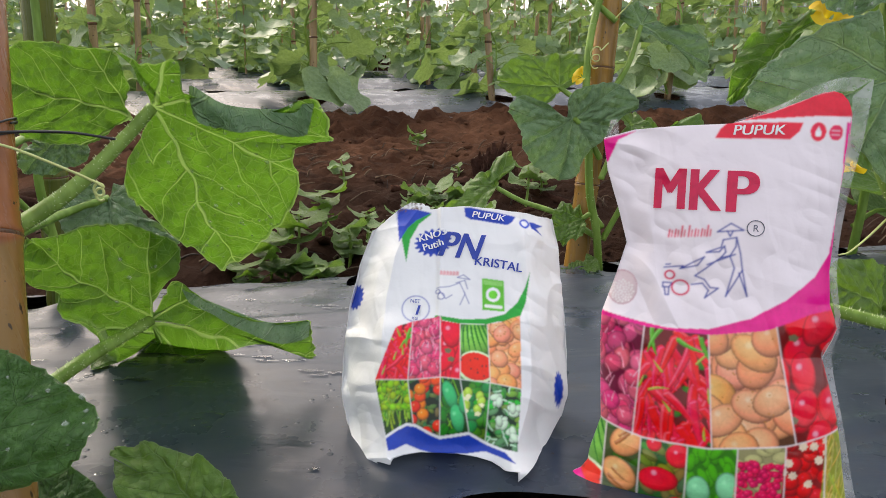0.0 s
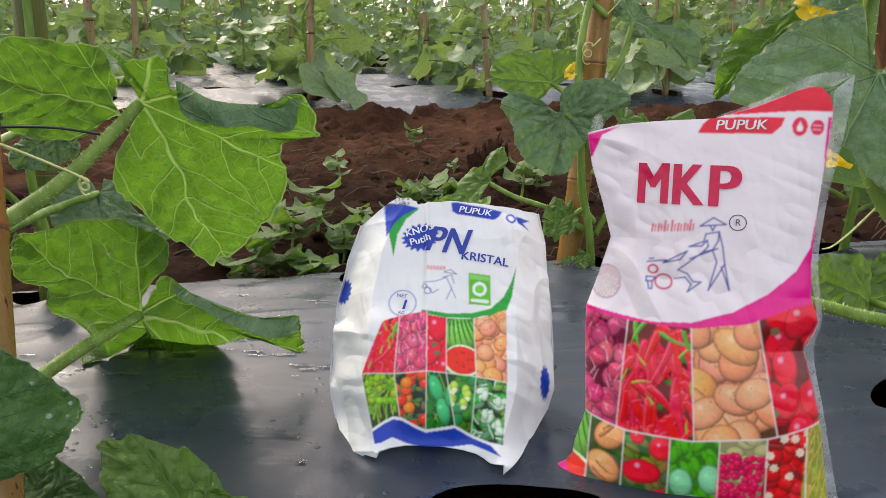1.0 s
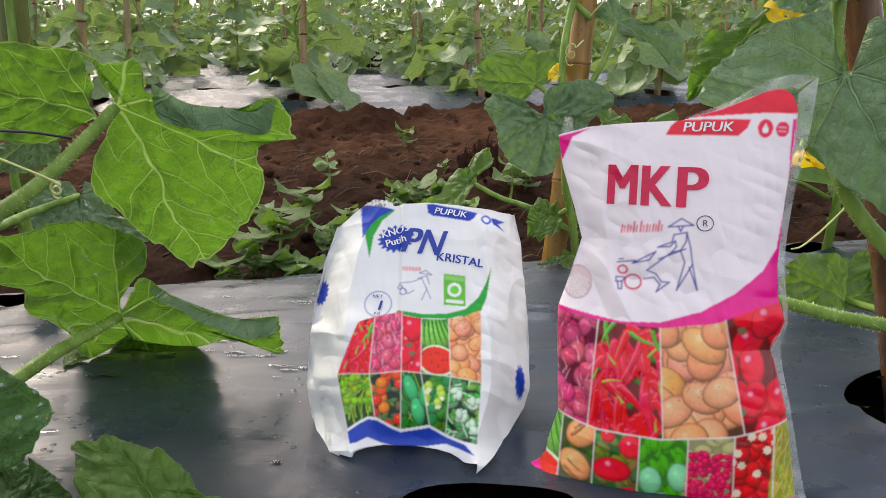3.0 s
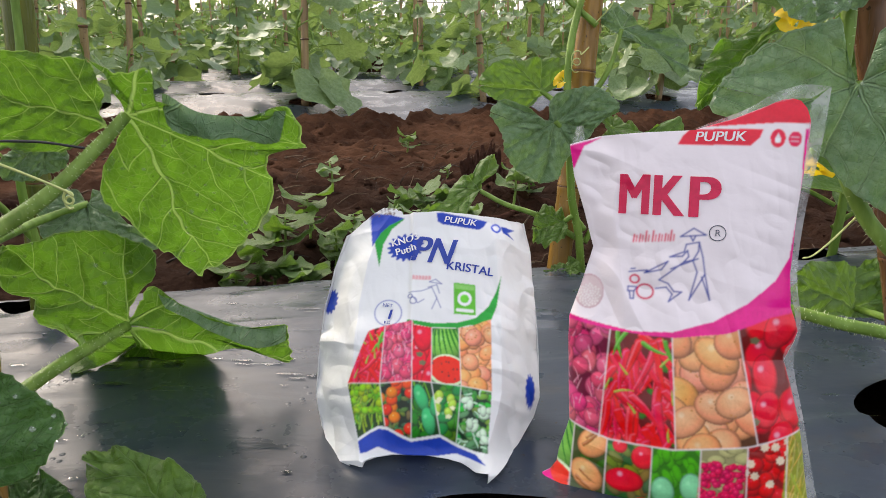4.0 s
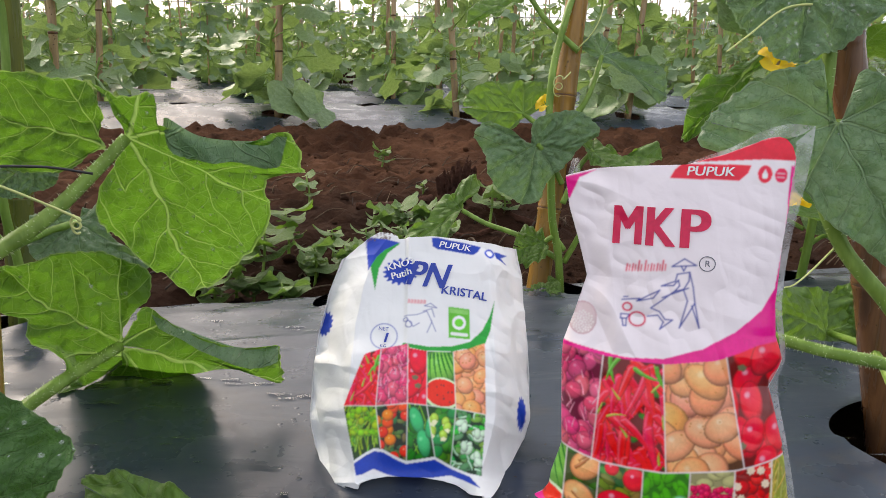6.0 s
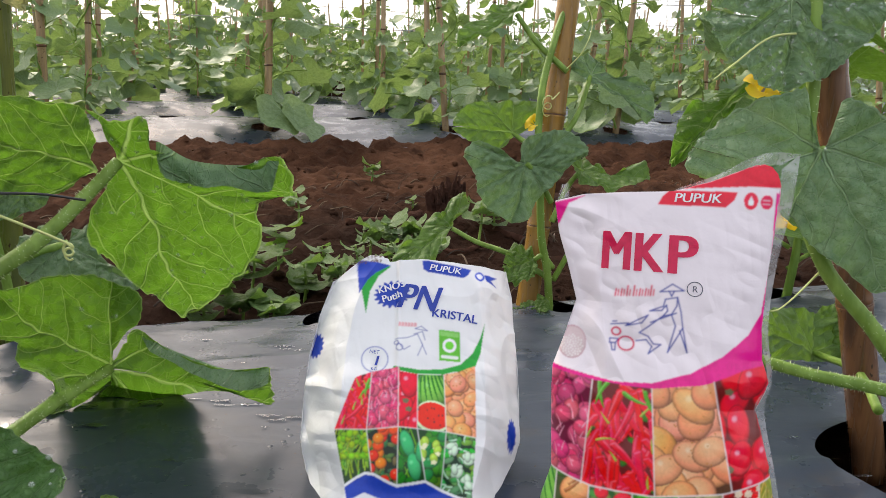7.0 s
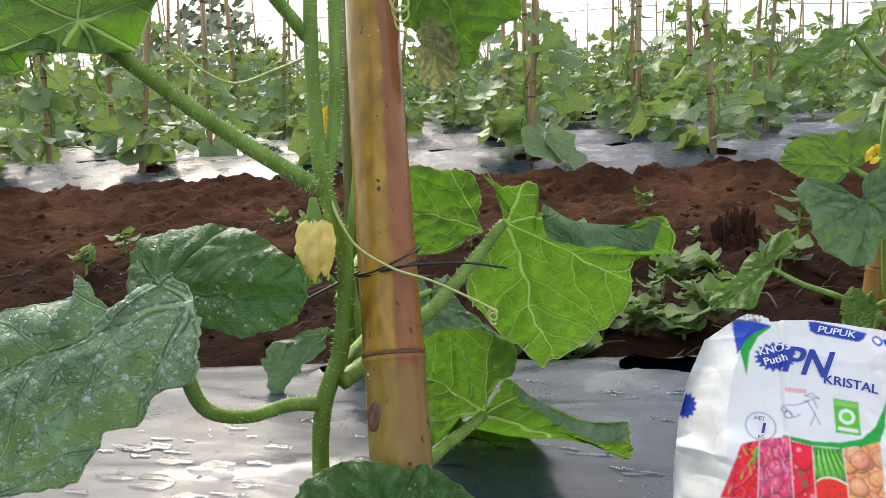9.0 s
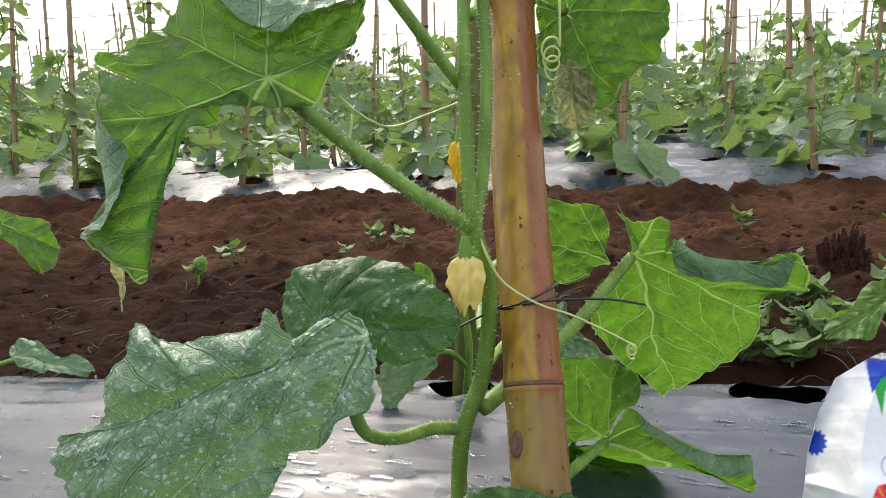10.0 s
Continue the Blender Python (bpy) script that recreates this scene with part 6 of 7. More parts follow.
for sheet in (tall, short):
    # inks are strong
    grey = sheet.a @ np.array([0.3, 0.6, 0.1])
    a = np.clip(grey[..., None] + 1.32 * (sheet.a - grey[..., None]), 0.004, 0.89)
    for axis in (0, 1):
        a = 0.25 * np.roll(a, 1, axis) + 0.5 * a + 0.25 * np.roll(a, -1, axis)
    # the pictures are photographs, with their own fine grain
    tint = np.clip((a.max(2) - a.min(2) - 0.12) * 6, 0, 1)
    grain = 0.09 * fnoise(sheet.U * 0.7, sheet.V * 0.7, 71, 3) + 0.10 * fnoise(sheet.U * 0.16, sheet.V * 0.16, 75, 2)
    sheet.a = np.clip(a * (1 + tint * grain)[..., None], 0.004, 0.9)


class Bag:
    """A filled bag: its leaning front, its outline, and how far front and back bulge. Outline in mm, by height."""

    def __init__(self, panel, left, right, top, bottom, front, back):
        self.panel, self.front, self.back = panel, front, back
        self.left, self.right, self.top, self.bottom = (np.asarray(k, float) for k in (left, right, top, bottom))

    def side(self, v):
        return np.interp(v, self.left[:, 0], self.left[:, 1]), np.interp(v, self.right[:, 0], self.right[:, 1])

    def across(self, u, v):
        l, r = self.side(v)
        return np.clip(2 * (u - l) / (r - l) - 1, -1, 1)

    def mesh(self, canvas, material, nu, nv):
        s, h = np.meshgrid(np.linspace(-1, 1, nu), np.linspace(0, 1, nv))
        l0, r0 = self.side(h * 0 + 100.0)
        u = lerp(l0, r0, (s + 1) / 2)
        for _ in range(3):
            lo, hi = np.interp(u, self.bottom[:, 0], self.bottom[:, 1]), np.interp(u, self.top[:, 0], self.top[:, 1])
            v = lerp(lo, hi, h)
            l, r = self.side(v)
            u = lerp(l, r, (s + 1) / 2)
        u, v = u.ravel(), v.ravel()
        f = grid_faces(nu, nv)
        front = self.panel.place(u / 1000, v / 1000, self.front(u, v, s.ravel()))
        back = self.panel.place(u / 1000, v / 1000, self.back(u, v, s.ravel()))
        n = len(front)
        faces = [tuple(q) for q in f] + [tuple(k + n for k in q[::-1]) for q in f]
        for i in range(nu - 1):
            faces.append((i + 1, i, n + i, n + i + 1))
            t = (nv - 1) * nu + i
            faces.append((t, t + 1, n + t + 1, n + t))
        for j in range(nv - 1):
            t = j * nu
            faces.append((t, t + nu, n + t + nu, n + t))
            t = j * nu + nu - 1
            faces.append((t + nu, t, n + t, n + t + nu))
        colour = canvas.at(u, v)
        return mesh_of("bag_body", np.r_[front, back], faces, material, colour=np.r_[colour, np.ones((n, 3)) * canvas.a[-3, 3]])

    def lettering(self, text, u, v, height, turn, material, parent, label, shear=0.0, squeeze=1.0, bold=0.0, lift=0.0007, wide=None):
        """Words printed on the front, starting at u, v (mm), of that letter height."""
        data = bpy.data.curves.new("lettering", "FONT")
        data.body, data.size, data.shear, data.resolution_u = text, 1.0, shear, 5
        ob = new("lettering", data)
        me = bpy.data.meshes.new_from_object(ob.evaluated_get(bpy.context.evaluated_depsgraph_get()))
        bpy.data.objects.remove(ob)
        bm = bmesh.new()
        bm.from_mesh(me)
        bmesh.ops.triangulate(bm, faces=bm.faces)
        for _ in range(2):
            long = [e for e in bm.edges if e.calc_length() * height / 0.7 > 4.0]
            if long:
                bmesh.ops.subdivide_edges(bm, edges=long, cuts=1)
                bmesh.ops.triangulate(bm, faces=[q for q in bm.faces if len(q.verts) > 3])
        p = np.array([tuple(q.co) for q in bm.verts])
        faces = [tuple(k.index for k in q.verts) for q in bm.faces]
        bm.free()
        k = height / 0.7
        x, y = p[:, 0] * k * squeeze, p[:, 1] * k
        if wide:
            x = (x - x.min()) * wide / (x.max() - x.min())
        c, s = math.cos(radians(turn)), math.sin(radians(turn))
        pu, pv = u + x * c - y * s, v + x * s + y * c
        w = self.front(pu, pv, self.across(pu, pv)) + lift
        n = len(p)
        shifts = (-bold, 0.0, bold) if bold else (0.0,)
        rows = [self.panel.place((pu + d * height) / 1000, pv / 1000, w + 0.00012 * k) for k, d in enumerate(shifts)]
        faces = [tuple(q + k * n for q in f) for k in range(len(shifts)) for f in faces]
        made = mesh_of("lettering", np.concatenate(rows), faces, material, soft=False)
        return piece("lettering", made, parent, label)


# the tall bag
def tall_thick(v):
    return np.interp(v, [-12, 5, 30, 80, 110, 135, 170, 230, 265, 285], [0.010, 0.022, 0.028, 0.027, 0.021, 0.017, 0.015, 0.009, 0.003, 0.001])


def folds(u, v, su, sv, skew, seed):
    """Sharp creases with flat film between them."""
    n = vnoise((u + skew * v) * su, (v - skew * u) * sv, seed)
    m = vnoise((u + skew * v) * su * 2.3 + 5, (v - skew * u) * sv * 2.3, seed + 1)
    return -np.abs(n) + 0.4 * np.abs(m)


def tall_wrinkle(u, v):
    waist = np.exp(-(((v - 130) / 40) ** 2))
    edge = np.clip(np.abs(u / 75), 0, 1) ** 2
    h = 0.0050 * folds(u, v, 0.030, 0.018, 0.5, 3) * (0.12 + 0.9 * waist)
    h = h + 0.0035 * folds(u, v, 0.020, 0.042, -0.35, 6) * (0.12 + edge)
    h = h + 0.0024 * folds(u, v, 0.055, 0.020, 0.15, 12) * (0.12 + 0.7 * edge)
    return h + 0.0026 * vnoise(u * 0.012, v * 0.013, 2) + 0.0001 * vnoise(u * 0.2, v * 0.16, 9)


def tall_front(u, v, s):
    t = tall_thick(v)
    dent = -0.012 * np.exp(-(((v - 105) / 14) ** 2)) * smooth(0.72, 1.0, s) - 0.008 * np.exp(-(((v - 165) / 22) ** 2)) * smooth(-0.7, -1.0, s)
    body = t * (1 - np.abs(s) ** 2.8) ** 0.7
    return body - 0.6 * t + (tall_wrinkle(u, v) + dent) * np.clip(1.15 - s**6, 0.15, 1)


def tall_back(u, v, s):
    t = tall_thick(v)
    return -t * 1.5 * (1 - np.abs(s) ** 2.8) ** 0.7 - 0.6 * t - 0.0004


TALL = Bag(Panel((0.185, 0.445, 0), -16.7, 11), [(-14, -92), (-9, -101), (-2, -102), (3, -93), (9, -89), (18, -88), (40, -82), (67, -84), (100, -86), (117, -86), (140, -79), (167, -72), (190, -79), (216, -88), (237, -92)], [(-14, 82), (14, 78), (40, 74), (60, 70), (80, 64), (99, 58), (112, 63), (120, 65), (135, 59), (157, 57), (200, 58), (240, 61), (271, 61)], [(-92, 238), (-72, 244), (-40, 247), (-10, 249), (14, 257), (34, 266), (43, 270), (49, 271), (54, 269.5), (58, 265), (61, 257)], [(-103, -8), (-90, -11), (-65, -10.5), (-40, -9), (5, -6), (40, -3), (83, 1)], tall_front, tall_back)
tall_bag = empty_thing("fertilizer_bag", (0.185, 0.445, -0.005), "tall crinkled white and pink fertilizer bag printed with vegetables", "bag")
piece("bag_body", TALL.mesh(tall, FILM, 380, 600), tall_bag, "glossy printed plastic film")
for letter, u, wide in (("M", -54.5, 17.6), ("K", -32.0, 18.0), ("P", -9.0, 17.5)):
    TALL.lettering(letter, u, 191.5, 27.5, 0.6, INK_RED, tall_bag, "large red letter", bold=0.045, wide=wide)
TALL.lettering("PUPUK", -9.5, 241.6, 6.4, 2.0, INK_WHITE, tall_bag, "small white letters", shear=0.15, squeeze=1.12, bold=0.03)
TALL.lettering("R", 7.2, 179.6, 4.4, 0, INK_GREY, tall_bag, "small grey letter")
ring = np.linspace(0, 2 * np.pi, 30)
pu, pv = 9.0 + 5.2 * np.cos(ring), 181.7 + 5.0 * np.sin(ring)
piece("ring_mark", mesh_of("ring_mark", *tube(TALL.panel.place(pu / 1000, pv / 1000, TALL.front(pu, pv, TALL.across(pu, pv)) + 0.0004), 0.0003, 5, straight=True), INK_GREY), tall_bag)


def film_margin(bag, parent, inner, outer, name="clear_margin"):
    """A strip of unprinted clear film along an edge."""
    a, b = spline(inner, 60), spline(outer, 60)
    w = np.linspace(0, 1, 6)
    p = a[None] + w[:, None, None] * (b - a)[None]
    u, v = p[..., 0].ravel(), p[..., 1].ravel()
    t = np.tile(np.linspace(0, 1, 60), 6)
    z = bag.front(u, v, bag.across(u, v)) * 0 - 0.6 * tall_thick(v) + 0.002 * np.sin(t * 17) * np.repeat(w, 60) + 0.0006
    piece(name, mesh_of(name, bag.panel.place(u / 1000, v / 1000, z), grid_faces(60, 6), CLEAR), parent, "clear unprinted film margin")


film_margin(TALL, tall_bag, [(60, 268), (59.5, 240), (57, 200), (56, 157), (63, 122), (57, 99), (68, 62), (77, 14), (80, 0)], [(71, 279), (68, 240), (63, 200), (61, 157), (66, 122), (64, 99), (73, 60), (83, 14), (88, -3)])
film_margin(TALL, tall_bag, [(-10, 248.5), (14, 256.5), (34, 265.5), (47, 270), (60, 271)], [(-8, 251), (20, 263), (38, 274), (52, 279), (71, 279)])
film_margin(TALL, tall_bag, [(-91, 237), (-86, 240), (-82, 241)], [(-88, 250), (-84, 251), (-83, 250)], "clear_corner")

# the short bag
def short_crease(u, v):
    line = np.exp(-(((u + 8 - 0.02 * (v - 150)) / 1.6) ** 2)) * smooth(90, 112, v)
    step = 0.0030 * smooth(-6, -10, u) * smooth(100, 120, v)
    edge = smooth(35, 80, np.abs(u))
    h = 0.0070 * folds(u, v, 0.032, 0.016, 0.3, 14) * (0.15 + 1.1 * edge)
    h = h + 0.0062 * folds(u, v, 0.020, 0.036, -0.4, 17) * (0.15 + 1.0 * edge)
    h = h + 0.0024 * folds(u, v, 0.06, 0.025, 0.1, 21) * (0.25 + 0.6 * edge)
    return h + 0.0014 * line - step + 0.0022 * vnoise(u * 0.027, v * 0.027, 8) + 0.0001 * vnoise(u * 0.2, v * 0.16, 4)


def short_front(u, v, s):
    a = np.abs(s)
    fall = np.interp(v, [-5, 10, 40, 90, 150, 185, 205], [0.010, 0.030, 0.048, 0.045, 0.036, 0.020, 0.006])
    corner = (0.006 + 0.016 * smooth(0.0, 0.4, s)) * np.exp(-(((v + 6) / 14) ** 2)) * smooth(0.4, 0.75, a)
    hollow = -0.006 * np.exp(-(((v - 12) / 14) ** 2)) * (1 - smooth(0.3, 0.6, a))
    return -fall * np.clip((a - 0.62) / 0.38, 0, 1) ** 1.12 + corner + hollow + 0.006 * np.exp(-(((v - 70) / 45) ** 2)) * (1 - a**2) + short_crease(u, v)


def short_back(u, v, s):
    a = np.abs(s)
    deep = np.interp(v, [-12, 0, 40, 90, 150, 190, 205], [0.02, 0.05, 0.098, 0.102, 0.075, 0.03, 0.008])
    fall = np.interp(v, [-5, 10, 40, 90, 150, 185, 205], [0.010, 0.030, 0.048, 0.045, 0.036, 0.020, 0.006])
    return -fall - (deep - fall) * (1 - a**3) ** 0.6 - 0.0006


SHORT = Bag(Panel((0.005, 0.485, 0), 0, 31), [(-11, -57), (0, -60), (6, -73), (13, -75), (30, -80), (48, -85), (60, -87), (90, -86), (128, -82), (160, -74), (186, -63), (203, -46)], [(-11, 58), (-3, 65), (4, 71), (20, 81), (40, 90), (55, 95), (90, 96), (120, 95), (174, 90), (195, 84)], [(-63, 186), (-46, 202.5), (-32, 205.5), (-21, 204), (-15, 199), (0, 200), (12, 200.5), (30, 199), (50, 196.5), (70, 196), (86, 194.5)], [(-84, 40), (-79, 26), (-75, 12), (-73, 6), (-64, 3.5), (-56.5, -1), (-50, 2), (-44, 5), (-34, 8.5), (-22, 10.5), (5, 9.5), (20, 7), (30, 4), (40, -2), (47, -6), (55, -11), (62, -5), (70, 3.5), (80, 20), (90, 40)], short_front, short_back)
short_bag = empty_thing("fertilizer_bag", (0.005, 0.50, 0.0), "short white fertilizer bag with blue print, leaning back", "bag")
piece("bag_body", SHORT.mesh(short, FILM_MATT, 370, 430), short_bag, "white printed plastic film")
SHORT.lettering("PN", -10.0, 159.5, 21.0, -7, INK_BLUE, short_bag, "slanted blue letters", shear=0.28, squeeze=0.86, bold=0.035)
SHORT.lettering("KRISTAL", 19.0, 151.5, 6.9, -8.5, INK_BLUE, short_bag, "small blue letters", squeeze=1.03, bold=0.03)
SHORT.lettering("PUPUK", 17.5, 191.2, 5.2, -8, INK_WHITE, short_bag, "small white letters", shear=0.15, squeeze=1.16, bold=0.03)
SHORT.lettering("KNO3", -24.0, 171.5, 5.8, 14, INK_WHITE, short_bag, "small white letters", squeeze=1.0, bold=0.04)
SHORT.lettering("Putih", -20.5, 164.0, 5.8, 14, INK_WHITE, short_bag, "small white letters", squeeze=1.0, bold=0.04)
SHORT.lettering("1", -28, 111.5, 8.0, -4, INK_BLUE, short_bag, "blue figure", shear=0.2, bold=0.05, lift=0.0016)
SHORT.lettering("NET", -30.5, 121.5, 3.0, -6, INK_BLUE, short_bag, "tiny blue letters", lift=0.0016)
SHORT.lettering("KG", -29, 107.3, 2.4, -4, INK_BLUE, short_bag, "tiny blue letters", bold=0.02, lift=0.0016)


# ---- the rows behind ----
def row_plant(seed, height, leaves, nr, nt, size):
    """Stem and leaves of a vine in a far row: (verts, faces) of the stem, and (verts, faces, uv) of each leaf."""
    rnd = random.Random(seed)
    turns = [(0.04 * math.sin(seed + 3 * k), 0.04 * math.cos(1.7 * seed + 2 * k), height * k / 5) for k in range(6)]
    line = spline(turns, 40)
    stem = [tube(turns, [0.006, 0.005, 0.004], 6, 24)]
    blades = []
    for n in range(leaves):
        h = ((n + rnd.uniform(0.1, 0.9)) / leaves) ** 1.15
        at = line[int(h * 39)]
        a = rnd.uniform(0, 6.283)
        reach = rnd.uniform(0.04, 0.19) * (1.25 - 0.7 * h)
        out = np.array([math.cos(a), math.sin(a), 0])
        base = at + out * reach + np.array([0, 0, rnd.uniform(0.01, 0.07)])
        tip = base + out * rnd.uniform(0.25, 0.9) + np.array([0, 0, rnd.uniform(-1.3, 0.1)])
        side = base + np.cross(out, (0, 0, 1)) + np.array([0, 0, rnd.uniform(-0.7, 0.7)])
        sz = size * rnd.uniform(0.55, 1.25) * (1.15 - 0.55 * h)
        p, f, uv = leaf_shape(sz, nr, nt, seed=seed * 50 + n, teeth=0.03, pucker=0.01, ruffle=0.16, cup=rnd.uniform(-0.4, 0.15), bend=rnd.uniform(-0.9, 0.2), fold=rnd.uniform(-0.05, 0.3), lobes=0.09)
        blades.append((placed(p, base, tip, side), f, uv))
        stem.append(tube([at, (at + base) / 2 + (0, 0, 0.02), base], 0.0024, 4, 5))
    return joined(stem), blades


def row_stake(seed):
    rnd = random.Random(seed)
    top = (rnd.uniform(-0.09, 0.09), rnd.uniform(-0.09, 0.09), rnd.uniform(1.05, 1.7))
    line = np.linspace((0, 0, -0.05), top, 30)
    return tube(line, 0.0115 - 0.003 * np.linspace(0, 1, 30), 9, straight=True), [line[k] for k in (6, 12, 18, 24)]


def heap(blades):
    v, f = joined([(p, q) for p, q, _ in blades])
    return v, f, np.concatenate([u for _, _, u in blades])


BLADES = [row_plant(k, h, n, 5, 21, 0.094) for k, h, n in ((1, 0.75, 27), (2, 0.95, 33), (3, 0.6, 24), (4, 0.85, 30), (5, 1.0, 33), (6, 0.7, 26))]
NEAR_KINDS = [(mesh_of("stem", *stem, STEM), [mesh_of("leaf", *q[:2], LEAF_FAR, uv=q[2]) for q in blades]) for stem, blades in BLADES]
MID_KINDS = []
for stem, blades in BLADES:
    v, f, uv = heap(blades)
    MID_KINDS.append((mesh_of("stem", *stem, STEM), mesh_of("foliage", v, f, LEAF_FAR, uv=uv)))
FAR_KINDS = [row_plant(k, h, n, 3, 11, 0.125) for k, h, n in ((11, 0.75, 24), (12, 0.95, 30), (13, 0.6, 20), (14, 0.85, 26))]
STAKES = [row_stake(k) for k in range(6)]
STAKE_MESHES = [mesh_of("stake", *q[0], BAMBOO_FAR) for q in STAKES]
JOINT = mesh_of("joint", *tube([(0, 0, -0.006), (0, 0, -0.002), (0, 0, 0.002), (0, 0, 0.006)], [0.0100, 0.0128, 0.0128, 0.0100], 9, straight=True), BAMBOO_BROWN)
rows_rnd = random.Random(42)
far_leaves, far_stems, far_stakes = [], [], []


def moved(v, m):
    a = np.array(m)
    return np.asarray(v) @ a[:3, :3].T + a[:3, 3]


for n, centre in enumerate(BEDS):
    base = float(np.interp(centre, [3, 5, 7, 60], [0.03, 0.06, 0.10, 1.0])) + 0.08
    # in the first two beds a plant and a thick stake stand at every 0.88 m
    x = -4.25 - 0.885 * (n + 1) if n < 2 else -1.35 * centre - 1.5
    while x < 0.85 * centre + 1.5:
        for side in (-0.33, 0.28) if n < 2 else (-0.27, 0.27):
            if n < 2:
                at = field(x + (0.1 if side > 0 else 0.0) + rows_rnd.uniform(-0.03, 0.03), centre + side, base + 0.01)
            else:
                at = field(x + rows_rnd.uniform(-0.10, 0.10), centre + side + rows_rnd.uniform(-0.05, 0.05), base)
            kind = rows_rnd.randrange(6)
            pole = rows_rnd.randrange(6)
            m = Matrix.Translation(at) @ Matrix.Rotation(rows_rnd.uniform(0, 6.283), 4, "Z") @ Matrix.Diagonal((*[rows_rnd.uniform(0.8, 1.2)] * 3, 1))
            ms = Matrix.Translation(at) @ Matrix.Rotation(rows_rnd.uniform(0, 6.283), 4, "Z") @ Matrix.Diagonal((*[rows_rnd.uniform(1.3, 1.65) if n < 2 else rows_rnd.uniform(0.75, 1.3)] * 2, rows_rnd.uniform(0.8, 1.15), 1))
            staked = rows_rnd.random() < (0.95 if n < 2 else 0.5)
            if n < 4:
                stem, leaves = (NEAR_KINDS if n == 0 else MID_KINDS)[kind]
                ob = thing("melon_plant", stem, "leafy green melon vine climbing a stake in a far row", "melon plant", "melon plants of the far rows", m=m)
                for me in leaves if n == 0 else [leaves]:
                    leaf = new("leaf" if n == 0 else "foliage", me)
                    leaf.parent = ob
                    if n:
                        tagged(leaf, kind="stuff")
                if staked:
                    stake = thing("bamboo_stake", STAKE_MESHES[pole], "thin weathered bamboo stake in a far row", "stake", "stakes of the far rows", m=ms)
                    for place in STAKES[pole][1] if n < 2 else ():
                        joint = new("joint", JOINT)
                        joint.parent = stake
                        joint.location = place
            else:
                stem, blades = FAR_KINDS[kind % 4]
                far_leaves += [(moved(p, m), f, uv) for p, f, uv in blades]
                far_stems.append((moved(stem[0], m), stem[1]))
                if staked:
                    far_stakes.append((moved(STAKES[pole][0][0], ms), STAKES[pole][0][1]))
        x += 0.885 if n < 2 else 0.52

v, f, uv = heap(far_leaves)
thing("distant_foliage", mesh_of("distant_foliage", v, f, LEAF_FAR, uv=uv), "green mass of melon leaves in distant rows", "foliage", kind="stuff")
thing("distant_stems", mesh_of("distant_stems", *joined(far_stems), STEM), "green vine stems in distant rows", "stems", kind="stuff")
thing("distant_stakes", mesh_of("distant_stakes", *joined(far_stakes), BAMBOO_FAR), "weathered bamboo stakes in distant rows", "stakes", kind="stuff")


# ---- trellis, hill and woods behind ----
def trellis_net(y, low, high, mesh):
    """A string net along a row: level and upright strands that sag a little."""
    strands = []
    x0, x1 = -1.4 * y - 2, 0.9 * y + 2
    for z in np.linspace(low, high, 4):
        pts = [np.array(field(lerp(x0, x1, t), y, z)) + (0, 0, -0.02 * math.sin(t * 40 + z * 9)) for t in np.linspace(0, 1, 24)]
        strands.append(tube(pts, 0.0026, 5, 70))
    for k, x in enumerate(np.arange(x0, x1, mesh)):
        lean = 0.03 * math.sin(k * 2.7)
        strands.append(tube([field(x, y, low - 0.2), field(x + lean, y, (low + high) / 2), field(x - lean, y, high)], 0.0017, 4, 5))
    v, f = joined(strands)
    thing("trellis_net", mesh_of("trellis_net", v, f, TWINE), "thin grey string net stretched along the bamboo stakes", "net", "trellis nets")


for n, y in enumerate((5.7, 9.0)):
    trellis_net(y, 0.75 + 0.1 * n, 1.6 + 0.25 * n, 0.7)

# distance haze is mixed into these pale leaf colours
WOODS = Nodes("haze_tinted_leaves")
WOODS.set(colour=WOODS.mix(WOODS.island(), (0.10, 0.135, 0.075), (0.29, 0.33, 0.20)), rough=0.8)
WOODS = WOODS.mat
woods_rnd = random.Random(8)
chunks = []
for k in range(9000):
    a = woods_rnd.uniform(-64, 47)
    d = woods_rnd.uniform(26, 36)
    x, y = d * math.sin(radians(a)), d * math.cos(radians(a))
    top = 1.35 + 0.45 * math.sin(a * 0.35) + 0.35 * math.sin(a * 0.83 + 1) + 0.2 * math.sin(a * 2.1) + 2.4 * math.exp(-(((a + 31) / 6.0) ** 2)) + 0.8 * math.exp(-(((a - 24) / 10.0) ** 2))
    z = 0.4 + max(0.5, top) * woods_rnd.random() ** 0.8
    s = woods_rnd.uniform(0.10, 0.34)
    t = Vector((woods_rnd.uniform(-1, 1), woods_rnd.uniform(-1, 1), woods_rnd.uniform(-1, 1))).normalized()
    u = t.orthogonal().normalized() * s
    w = t * s * 0.7
    c = Vector((x, y, z))
    chunks.append(([tuple(c - u), tuple(c - w * 0.6), tuple(c + u), tuple(c + w)], [(0, 1, 2, 3)]))
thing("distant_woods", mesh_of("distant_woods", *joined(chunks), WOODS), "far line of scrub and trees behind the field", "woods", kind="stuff")

